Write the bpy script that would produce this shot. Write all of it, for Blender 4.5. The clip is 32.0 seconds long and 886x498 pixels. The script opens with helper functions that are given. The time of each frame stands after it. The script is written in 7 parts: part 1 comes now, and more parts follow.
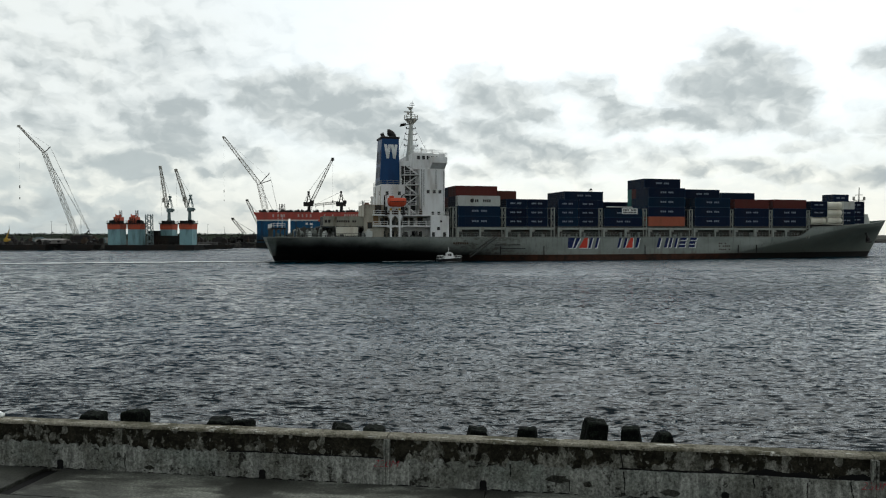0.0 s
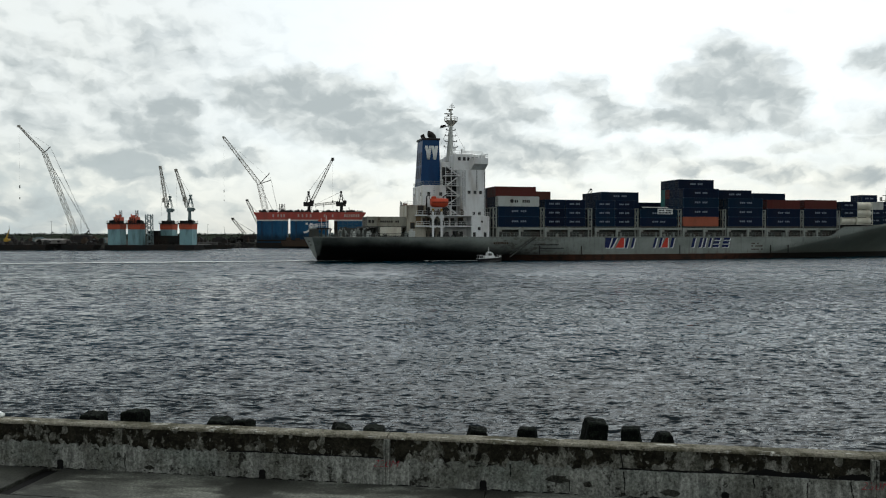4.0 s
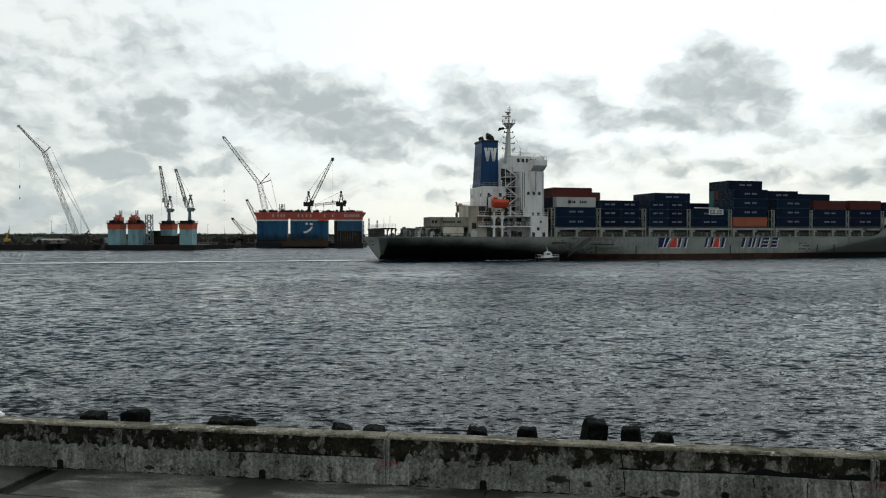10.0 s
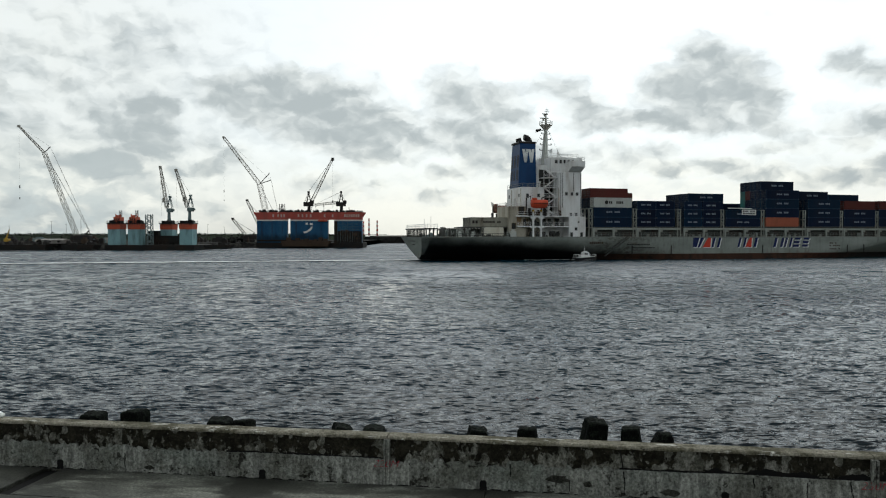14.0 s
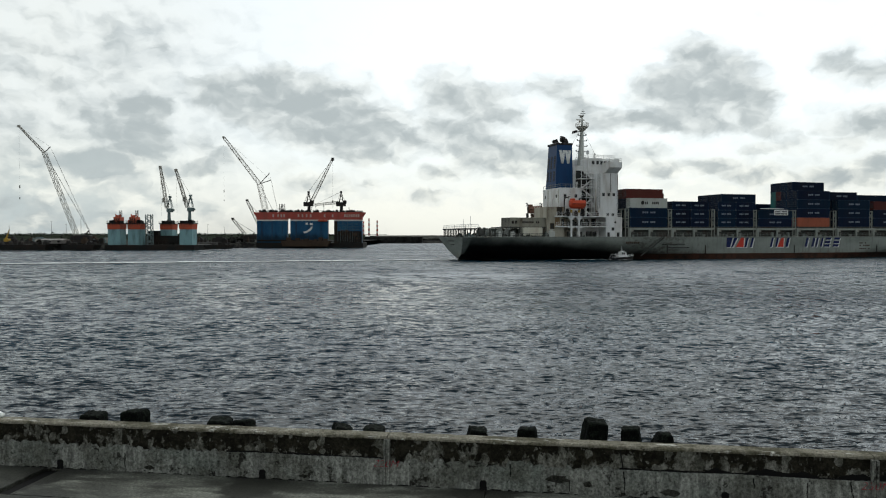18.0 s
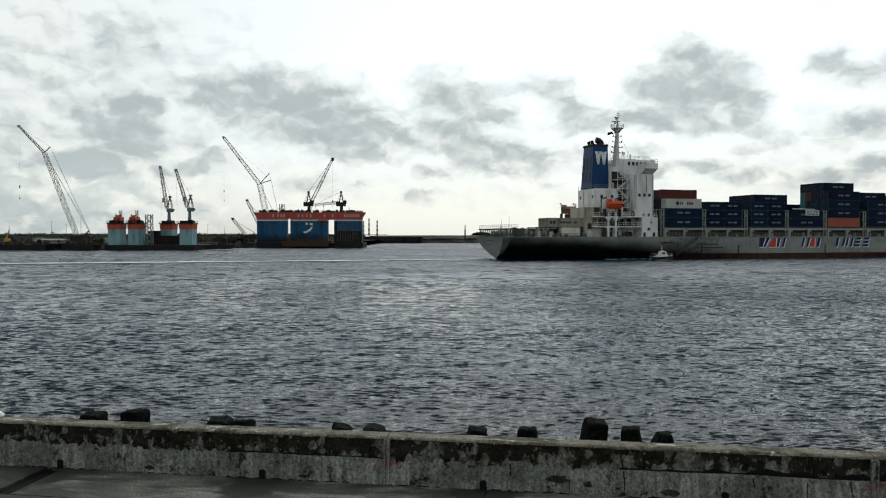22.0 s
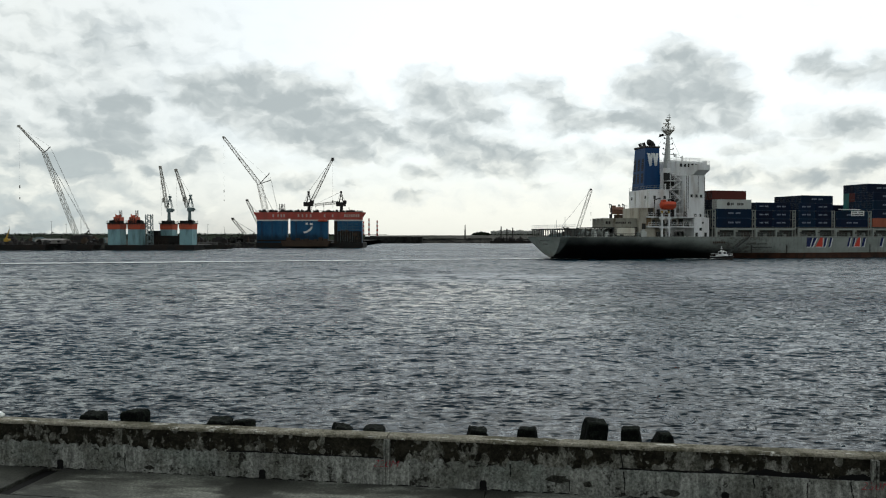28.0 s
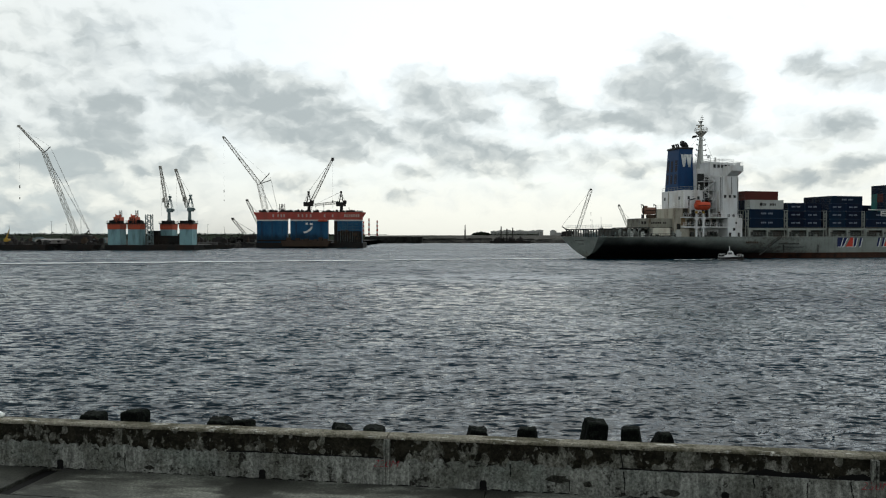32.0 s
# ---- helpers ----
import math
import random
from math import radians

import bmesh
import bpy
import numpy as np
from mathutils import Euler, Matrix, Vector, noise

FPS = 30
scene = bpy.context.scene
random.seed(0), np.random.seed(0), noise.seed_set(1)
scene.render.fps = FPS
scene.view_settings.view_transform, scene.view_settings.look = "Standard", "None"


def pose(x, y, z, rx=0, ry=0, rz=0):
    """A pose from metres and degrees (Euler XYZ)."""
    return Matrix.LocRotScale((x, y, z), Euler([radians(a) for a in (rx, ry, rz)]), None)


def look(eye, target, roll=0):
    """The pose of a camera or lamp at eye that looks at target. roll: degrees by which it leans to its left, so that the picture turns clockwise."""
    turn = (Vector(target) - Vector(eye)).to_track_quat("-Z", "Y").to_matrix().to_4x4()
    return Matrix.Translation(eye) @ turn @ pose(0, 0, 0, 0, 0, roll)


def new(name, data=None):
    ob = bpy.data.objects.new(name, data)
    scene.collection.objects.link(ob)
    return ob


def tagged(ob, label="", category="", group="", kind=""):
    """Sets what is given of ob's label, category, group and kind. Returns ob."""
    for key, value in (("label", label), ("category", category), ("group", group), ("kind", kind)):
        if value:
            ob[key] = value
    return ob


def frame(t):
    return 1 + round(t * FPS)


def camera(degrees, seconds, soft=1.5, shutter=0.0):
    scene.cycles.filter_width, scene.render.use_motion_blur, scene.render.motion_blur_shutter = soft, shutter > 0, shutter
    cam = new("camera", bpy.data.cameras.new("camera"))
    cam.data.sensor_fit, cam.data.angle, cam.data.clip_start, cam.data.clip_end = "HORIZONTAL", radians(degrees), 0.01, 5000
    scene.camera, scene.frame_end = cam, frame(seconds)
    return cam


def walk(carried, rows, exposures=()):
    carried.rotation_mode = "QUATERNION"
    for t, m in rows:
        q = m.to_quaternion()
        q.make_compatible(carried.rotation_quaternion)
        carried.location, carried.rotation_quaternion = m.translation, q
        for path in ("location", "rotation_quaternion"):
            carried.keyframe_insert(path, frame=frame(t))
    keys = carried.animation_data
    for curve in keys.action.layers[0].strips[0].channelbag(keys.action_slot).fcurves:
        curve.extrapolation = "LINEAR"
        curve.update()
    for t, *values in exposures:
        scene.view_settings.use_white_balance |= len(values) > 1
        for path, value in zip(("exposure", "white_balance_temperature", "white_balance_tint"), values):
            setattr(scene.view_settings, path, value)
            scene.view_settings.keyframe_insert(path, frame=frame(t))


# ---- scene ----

from collections import defaultdict

# ================= camera =================
EYE = (0.0, 0.0, 7.3)
cam = camera(62.17, 32.0, soft=1.15)
EYE_POSE = pose(0.0, 0.0, 7.3, 90 - 1.102, 0, 0)
walk(cam, [(0.0, EYE_POSE), (32.0, EYE_POSE)], exposures=[(0.0, 0.0, 6320, 4.0), (32.0, 0.0, 6320, 4.0)])

# ================= sky and sun =================
SUN_EL, SUN_AZ = 62.0, 12.0          # degrees above the horizon; degrees right of straight ahead
world = bpy.data.worlds.new("sky")
scene.world = world
world.use_nodes = True
wn, wl = world.node_tree.nodes, world.node_tree.links
wn.clear()
sky = wn.new("ShaderNodeTexSky")
sky.sky_type = "NISHITA"
sky.sun_disc = False
sky.sun_elevation, sky.sun_rotation = radians(SUN_EL), radians(SUN_AZ)
sky.air_density, sky.dust_density, sky.ozone_density = 1.0, 2.0, 1.0
grey = wn.new("ShaderNodeHueSaturation")
grey.inputs["Saturation"].default_value = 0.15
bg = wn.new("ShaderNodeBackground")
bg.inputs["Strength"].default_value = 0.165
wo = wn.new("ShaderNodeOutputWorld")
wl.new(sky.outputs[0], grey.inputs["Color"])
wl.new(grey.outputs[0], bg.inputs["Color"])
wl.new(bg.outputs[0], wo.inputs["Surface"])

sun = new("sun", bpy.data.lights.new("sun", "SUN"))
sun.data.energy, sun.data.angle, sun.data.color = 0.7, radians(55), (1.0, 0.96, 0.9)
se, sa = radians(SUN_EL), radians(SUN_AZ)
sun.matrix_world = look((300 * math.sin(sa) * math.cos(se), 300 * math.cos(sa) * math.cos(se), 300 * math.sin(se)), (0, 0, 0))

# ================= node helpers =================


class Net:
    """A small wrapper to write node trees in few lines."""

    def __init__(self, name):
        self.mat = bpy.data.materials.new(name)
        self.mat.use_nodes = True
        self.t = self.mat.node_tree
        self.t.nodes.clear()
        self.out = self.t.nodes.new("ShaderNodeOutputMaterial")

    def put(self, socket, value):
        if isinstance(value, bpy.types.NodeSocket):
            self.t.links.new(value, socket)
        elif isinstance(value, (int, float)) and socket.type in ("RGBA", "VECTOR"):
            socket.default_value = (value, value, value, 1.0)[:len(socket.default_value)]
        elif isinstance(value, tuple) and socket.type == "RGBA":
            socket.default_value = (*value[:3], 1.0)
        else:
            socket.default_value = value

    def node(self, kind, **inputs):
        n = self.t.nodes.new("ShaderNode" + kind)
        for k, v in inputs.items():
            self.put(n.inputs[k.replace("_", " ")], v)
        return n

    def math(self, op, a, b=0.0, clamp=False):
        n = self.t.nodes.new("ShaderNodeMath")
        n.operation, n.use_clamp = op, clamp
        self.put(n.inputs[0], a)
        self.put(n.inputs[1], b)
        return n.outputs[0]

    def vmath(self, op, a, b=(0.0, 0.0, 0.0)):
        n = self.t.nodes.new("ShaderNodeVectorMath")
        n.operation = op
        self.put(n.inputs[0], a)
        self.put(n.inputs[1], b)
        return n.outputs["Value"] if op in ("DOT_PRODUCT", "LENGTH") else n.outputs["Vector"]

    def coords(self, scale=(1.0, 1.0, 1.0)):
        c = self.t.nodes.new("ShaderNodeTexCoord").outputs["Object"]
        return self.vmath("MULTIPLY", c, scale)

    def noise(self, vec, scale, detail=4.0, rough=0.55):
        n = self.node("TexNoise", Vector=vec, Scale=scale, Detail=detail, Roughness=rough)
        return n.outputs["Fac"]

    def ramp(self, fac, lo, hi):
        n = self.t.nodes.new("ShaderNodeMapRange")
        n.interpolation_type = "SMOOTHSTEP"
        self.put(n.inputs["Value"], fac)
        self.put(n.inputs["From Min"], lo)
        self.put(n.inputs["From Max"], hi)
        return n.outputs["Result"]

    def mix(self, fac, a, b):
        n = self.t.nodes.new("ShaderNodeMix")
        n.data_type = "RGBA"
        self.put(n.inputs[0], fac)
        self.put(n.inputs[6], a)
        self.put(n.inputs[7], b)
        return n.outputs[2]

    def speckle(self, base, vec):
        """Coarse aggregate: the colour varied grain by grain."""
        f = self.ramp(self.noise(vec, 17.0, 7.0, 0.78), 0.36, 0.66)
        f = self.math("ADD", 0.5, self.math("MULTIPLY", f, 1.0))
        return self.vmath("MULTIPLY", base, self.node("CombineXYZ", X=f, Y=f, Z=f).outputs[0])

    def bump(self, height, strength, distance):
        n = self.node("Bump", Height=height, Strength=strength, Distance=distance)
        return n.outputs["Normal"]

    def surface(self, **inputs):
        p = self.node("BsdfPrincipled", **inputs)
        self.t.links.new(p.outputs[0], self.out.inputs["Surface"])
        return self.mat


def coated(name, col, rough=0.55, dirt=(0.09, 0.06, 0.04), amount=0.5, scale=0.5, streak=1.0, metal=0.0, bump=0.02, vary=0.0, gloss=0.15):
    """Painted or bare surface with dirt at two scales; streak under 1 draws the stains out downwards."""
    n = Net(name)
    big = n.noise(n.coords((1, 1, streak)), scale, 5.0, 0.6)
    fine = n.noise(n.coords(), scale * 9.0, 4.0, 0.6)
    m = n.math("MULTIPLY", n.ramp(n.math("ADD", big, n.math("MULTIPLY", fine, 0.35)), 0.60, 0.95), amount)
    tone = n.mix(n.ramp(fine, 0.25, 0.8), tuple(c * 0.86 for c in col), tuple(min(1.0, c * 1.1) for c in col))
    if vary:
        rnd = n.t.nodes.new("ShaderNodeObjectInfo").outputs["Random"]
        tone = n.mix(n.math("MULTIPLY", rnd, vary), tone, tuple(c * 0.45 for c in col))
        sheen = n.math("FRACT", n.math("MULTIPLY", rnd, 7.31))
        tone = n.mix(n.math("MULTIPLY", n.ramp(sheen, 0.55, 0.95), 0.5), tone, (col[0] * 0.8, col[1] * 1.7, col[2] * 1.25))
    base = n.mix(m, tone, dirt)
    r = n.math("ADD", n.math("MULTIPLY", big, 0.25), rough - 0.12)
    return n.surface(Base_Color=base, Roughness=r, Metallic=metal, Specular_IOR_Level=gloss, Normal=n.bump(fine, 0.4, bump))


# ================= mesh helpers =================
def link_mesh(name, bm, material, smooth=False):
    me = bpy.data.meshes.new(name)
    bmesh.ops.recalc_face_normals(bm, faces=bm.faces)
    bm.to_mesh(me)
    bm.free()
    for m in (material if isinstance(material, list) else [material]):
        me.materials.append(m)
    if smooth:
        for p in me.polygons:
            p.use_smooth = True
    return me


def part(name, bm, material, parent, label="", at=None, smooth=False):
    """One mesh object under a thing or a part."""
    me = bm if isinstance(bm, bpy.types.Mesh) else link_mesh(name, bm, material, smooth)
    ob = new(name, me)
    ob.parent = parent
    if at is not None:
        ob.matrix_basis = at
    if label:
        ob["label"] = label
    return ob


def thing(name, m, label, category, group="", kind=""):
    ob = new(name)
    ob.empty_display_size = 0.3
    ob.matrix_basis = m
    return tagged(ob, label, category, group, kind)


def box(bm, x0, x1, y0, y1, z0, z1, bev=0.0):
    r = bmesh.ops.create_cube(bm, size=1.0)
    for v in r["verts"]:
        v.co = Vector((x0 + (v.co.x + .5) * (x1 - x0), y0 + (v.co.y + .5) * (y1 - y0), z0 + (v.co.z + .5) * (z1 - z0)))
    if bev:
        es = list({e for v in r["verts"] for e in v.link_edges})
        bmesh.ops.bevel(bm, geom=es, offset=bev, segments=1, affect="EDGES")
    return bm


def rod(bm, p, q, r=0.1, n=4, r2=None):
    """A bar from p to q with n sides."""
    p, q = Vector(p), Vector(q)
    d = q - p
    if d.length < 1e-6:
        return bm
    a = d.orthogonal().normalized()
    b = d.normalized().cross(a)
    r2 = r if r2 is None else r2
    ring = []
    for base, rr in ((p, r), (q, r2)):
        ring.append([bm.verts.new(base + (a * math.cos(k) + b * math.sin(k)) * rr) for k in (2 * math.pi * (i + .5) / n for i in range(n))])
    for i in range(n):
        bm.faces.new((ring[0][i], ring[0][(i + 1) % n], ring[1][(i + 1) % n], ring[1][i]))
    bm.faces.new(ring[0][::-1])
    bm.faces.new(ring[1])
    return bm


def prism(bm, pts, axis, lo, hi):
    """Extrude the outline pts (pairs) along an axis from lo to hi."""
    put = {"x": lambda a, b, c: (c, a, b), "y": lambda a, b, c: (a, c, b), "z": lambda a, b, c: (a, b, c)}[axis]
    v0 = [bm.verts.new(put(a, b, lo)) for a, b in pts]
    v1 = [bm.verts.new(put(a, b, hi)) for a, b in pts]
    k = len(pts)
    for i in range(k):
        bm.faces.new((v0[i], v0[(i + 1) % k], v1[(i + 1) % k], v1[i]))
    bm.faces.new(v0[::-1])
    bm.faces.new(v1)
    return bm


def loft(bm, rings, closed=True, caps=True):
    """Skin through rings of equally many points."""
    vs = [[bm.verts.new(p) for p in r] for r in rings]
    k = len(vs[0])
    for a, b in zip(vs, vs[1:]):
        for i in range(k if closed else k - 1):
            bm.faces.new((a[i], a[(i + 1) % k], b[(i + 1) % k], b[i]))
    if caps and closed:
        bm.faces.new(vs[0][::-1])
        bm.faces.new(vs[-1])
    return bm


def lattice(bm, p, q, w0, w1, bays, r=0.12, up=(0, 0, 1)):
    """A four-chord lattice girder from p to q, w0 wide at p and w1 at q."""
    p, q = Vector(p), Vector(q)
    d = (q - p).normalized()
    a = d.cross(Vector(up))
    a = (d.orthogonal() if a.length < 1e-3 else a).normalized()
    b = d.cross(a).normalized()
    cs = []
    for i in range(bays + 1):
        k = i / bays
        c, w = p.lerp(q, k), (w0 + (w1 - w0) * k) / 2
        cs.append([c + a * w * sx + b * w * sy for sx, sy in ((-1, -1), (1, -1), (1, 1), (-1, 1))])
    for j in range(4):
        rod(bm, cs[0][j], cs[-1][j], r)
    for i in range(bays):
        for j in range(4):
            j2 = (j + 1) % 4
            if i % 2:
                rod(bm, cs[i][j], cs[i + 1][j2], r * 0.6, 3)
            else:
                rod(bm, cs[i][j2], cs[i + 1][j], r * 0.6, 3)
            rod(bm, cs[i][j], cs[i][j2], r * 0.55, 3)
    return bm


def scatter(parent, name, mat, items, label=""):
    """Loose boxes, each a part of its own: x, y, z, length, depth, height."""
    for x, y, z, w, d, h in items:
        bm = bmesh.new()
        box(bm, 0, w, 0, d, 0, h, min(w, d, h) * 0.12)
        if h > 0.9:
            box(bm, w * .2, w * .7, d * .2, d * .8, h, h * 1.25)
        part(name, bm, mat, parent, label, at=pose(x, y, z))


def railing(parent, pts, h=1.05, step=1.6, mat=None, r=0.045):
    """Posts and two rails along a line of points."""
    bm = bmesh.new()
    for a, b in zip(pts, pts[1:]):
        a, b = Vector(a), Vector(b)
        n = max(1, int((b - a).length / step))
        for i in range(n + 1):
            q = a.lerp(b, i / n)
            rod(bm, q, q + Vector((0, 0, h)), r)
        for z in (h * .5, h):
            rod(bm, a + Vector((0, 0, z)), b + Vector((0, 0, z)), r)
    return part("railing", bm, mat or M["white"], parent)


def B():
    return bmesh.new()


def ease(k):
    k = max(0.0, min(1.0, k))
    return k * k * (3 - 2 * k)


# ================= materials =================
def water_material():
    """Fresnel water; the chop comes from slopes added to the sheet's own normal, longer waves further out."""
    n = Net("harbour_water")
    c = n.coords()
    y = n.node("SeparateXYZ", Vector=c).outputs["Y"]
    gust = n.noise(n.vmath("MULTIPLY", c, (0.5, 1.0, 1.0)), 0.06, 4.0, 0.65)
    gust = n.ramp(gust, 0.36, 0.64)
    power = n.math("ADD", 0.70, n.math("MULTIPLY", gust, 0.54))
    slope = None
    # size of the ripples, stretch along and across the wind, nearest and furthest reach, strength
    for sc, stretch, a0, a1, b0, b1, k in ((0.26, (0.9, 0.9, 1.0), 80.0, 170.0, 3000.0, 4000.0, 2.0), (0.70, (0.72, 1.1, 1.0), 45.0, 110.0, 300.0, 800.0, 2.4), (1.5, (0.55, 1.2, 1.0), 26.0, 60.0, 120.0, 300.0, 2.1),
                                           (0.55, (0.6, 1.3, 1.0), 12.0, 24.0, 60.0, 130.0, 0.9), (3.1, (0.45, 1.25, 1.0), 10.0, 20.0, 60.0, 170.0, 2.4), (6.0, (0.42, 1.3, 1.0), 5.0, 10.0, 30.0, 90.0, 2.3),
                                           (11.0, (0.5, 1.3, 1.0), 5.0, 10.0, 20.0, 60.0, 0.9)):
        t = n.node("TexNoise", Vector=n.vmath("MULTIPLY", c, stretch), Scale=sc, Detail=1.8, Roughness=0.5).outputs["Color"]
        t = n.vmath("MULTIPLY", n.vmath("SUBTRACT", t, (0.5, 0.5, 0.5)), (0.7 * k, 1.5 * k, 0.0))
        share = n.math("MULTIPLY", n.ramp(y, a0, a1), n.math("ADD", 0.25, n.math("MULTIPLY", n.ramp(y, b1, b0), 0.75)))
        t = n.vmath("MULTIPLY", t, n.node("CombineXYZ", X=share, Y=share).outputs[0])
        slope = t if slope is None else n.vmath("ADD", slope, t)
    part_xyz = n.node("SeparateXYZ", Vector=slope)
    sy = n.math("MULTIPLY", part_xyz.outputs["Y"], power)
    # normals leaned towards the camera so that grazing water looks right from there
    out_far = n.ramp(y, 60.0, 200.0)
    lean = n.math("MULTIPLY", n.math("ADD", sy, n.math("ABSOLUTE", sy)), n.math("ADD", 0.14, n.math("MULTIPLY", out_far, 0.65)))
    lean = n.math("ADD", lean, n.math("MULTIPLY", n.math("SUBTRACT", gust, 0.35), 0.05))
    lean = n.math("ADD", lean, n.math("SUBTRACT", 0.145, n.math("MULTIPLY", out_far, 0.065)))
    # lean graded by bearing to fit the camera's view: shipyard side near, seaward far
    x = n.node("SeparateXYZ", Vector=c).outputs["X"]
    view_bearing = n.math("DIVIDE", x, n.math("ADD", n.math("ABSOLUTE", y), 20.0))
    lean = n.math("SUBTRACT", lean, n.math("MULTIPLY", view_bearing, n.math("SUBTRACT", 0.085, n.math("MULTIPLY", out_far, 0.150))))
    slope = n.node("CombineXYZ", X=n.math("MULTIPLY", part_xyz.outputs["X"], power), Y=n.math("SUBTRACT", sy, lean)).outputs[0]
    base = n.t.nodes.new("ShaderNodeNewGeometry").outputs["Normal"]
    nor = n.vmath("NORMALIZE", n.vmath("ADD", base, slope))
    tint = n.noise(c, 0.02, 3.0)
    col = n.mix(n.ramp(tint, 0.35, 0.65), (0.0001, 0.015, 0.031), (0.0001, 0.018, 0.028))
    # base colour darkens towards the wall
    col = n.mix(n.ramp(y, 60.0, 22.0), col, (0.0006, 0.0060, 0.0085))
    rough = n.math("ADD", 0.05, n.math("MULTIPLY", n.ramp(y, 30.0, 220.0), 0.16))
    return n.surface(Base_Color=col, Roughness=rough, IOR=1.333, Normal=nor)


def concrete(name, light, dark, lo, hi, scale, wet=0.0):
    """Weathered concrete: blotches of dark growth between lo and hi, pale spots, fine pores."""
    n = Net(name)
    c = n.coords()
    warp = n.node("TexNoise", Vector=c, Scale=scale * 2.2, Detail=4.0).outputs["Color"]
    cw = n.vmath("ADD", c, n.vmath("MULTIPLY", warp, (0.35, 0.35, 0.35)))
    blotch = n.noise(cw, scale, 8.0, 0.70)
    drip = n.noise(n.vmath("MULTIPLY", c, (4.0, 4.0, 1.1)), scale * 1.6, 5.0, 0.65)
    grain = n.noise(c, 28.0, 5.0, 0.7)
    m = n.ramp(n.math("ADD", blotch, n.math("MULTIPLY", n.math("SUBTRACT", drip, 0.5), 0.35)), lo, hi)
    cell = n.node("TexVoronoi", Vector=cw, Scale=scale * 1.9)
    spot = n.math("MULTIPLY", n.ramp(cell.outputs["Distance"], 0.46, 0.38), n.ramp(n.noise(c, scale * 0.9, 2.0), 0.40, 0.50))
    m = n.math("MULTIPLY", m, n.math("SUBTRACT", 1.0, n.math("MULTIPLY", spot, 0.45)))
    mid = n.noise(n.vmath("MULTIPLY", cw, (1.6, 1.6, 0.8)), scale * 4.0, 5.0, 0.7)
    tone = n.mix(n.ramp(n.math("ADD", n.math("MULTIPLY", mid, 0.7), n.math("MULTIPLY", grain, 0.3)), 0.32, 0.68), tuple(k * 0.55 for k in light), tuple(k * 1.3 for k in light))
    base = n.mix(m, tone, n.mix(grain, tuple(k * 0.6 for k in dark), tuple(k * 1.5 for k in dark)))
    rough = n.math("SUBTRACT", 0.88, n.math("MULTIPLY", m, wet))
    h = n.math("ADD", n.math("MULTIPLY", grain, 0.5), n.math("MULTIPLY", blotch, 0.6))
    return n.surface(Base_Color=base, Roughness=rough, Specular_IOR_Level=0.06 + wet * 0.2, Normal=n.bump(h, 0.7, 0.02))


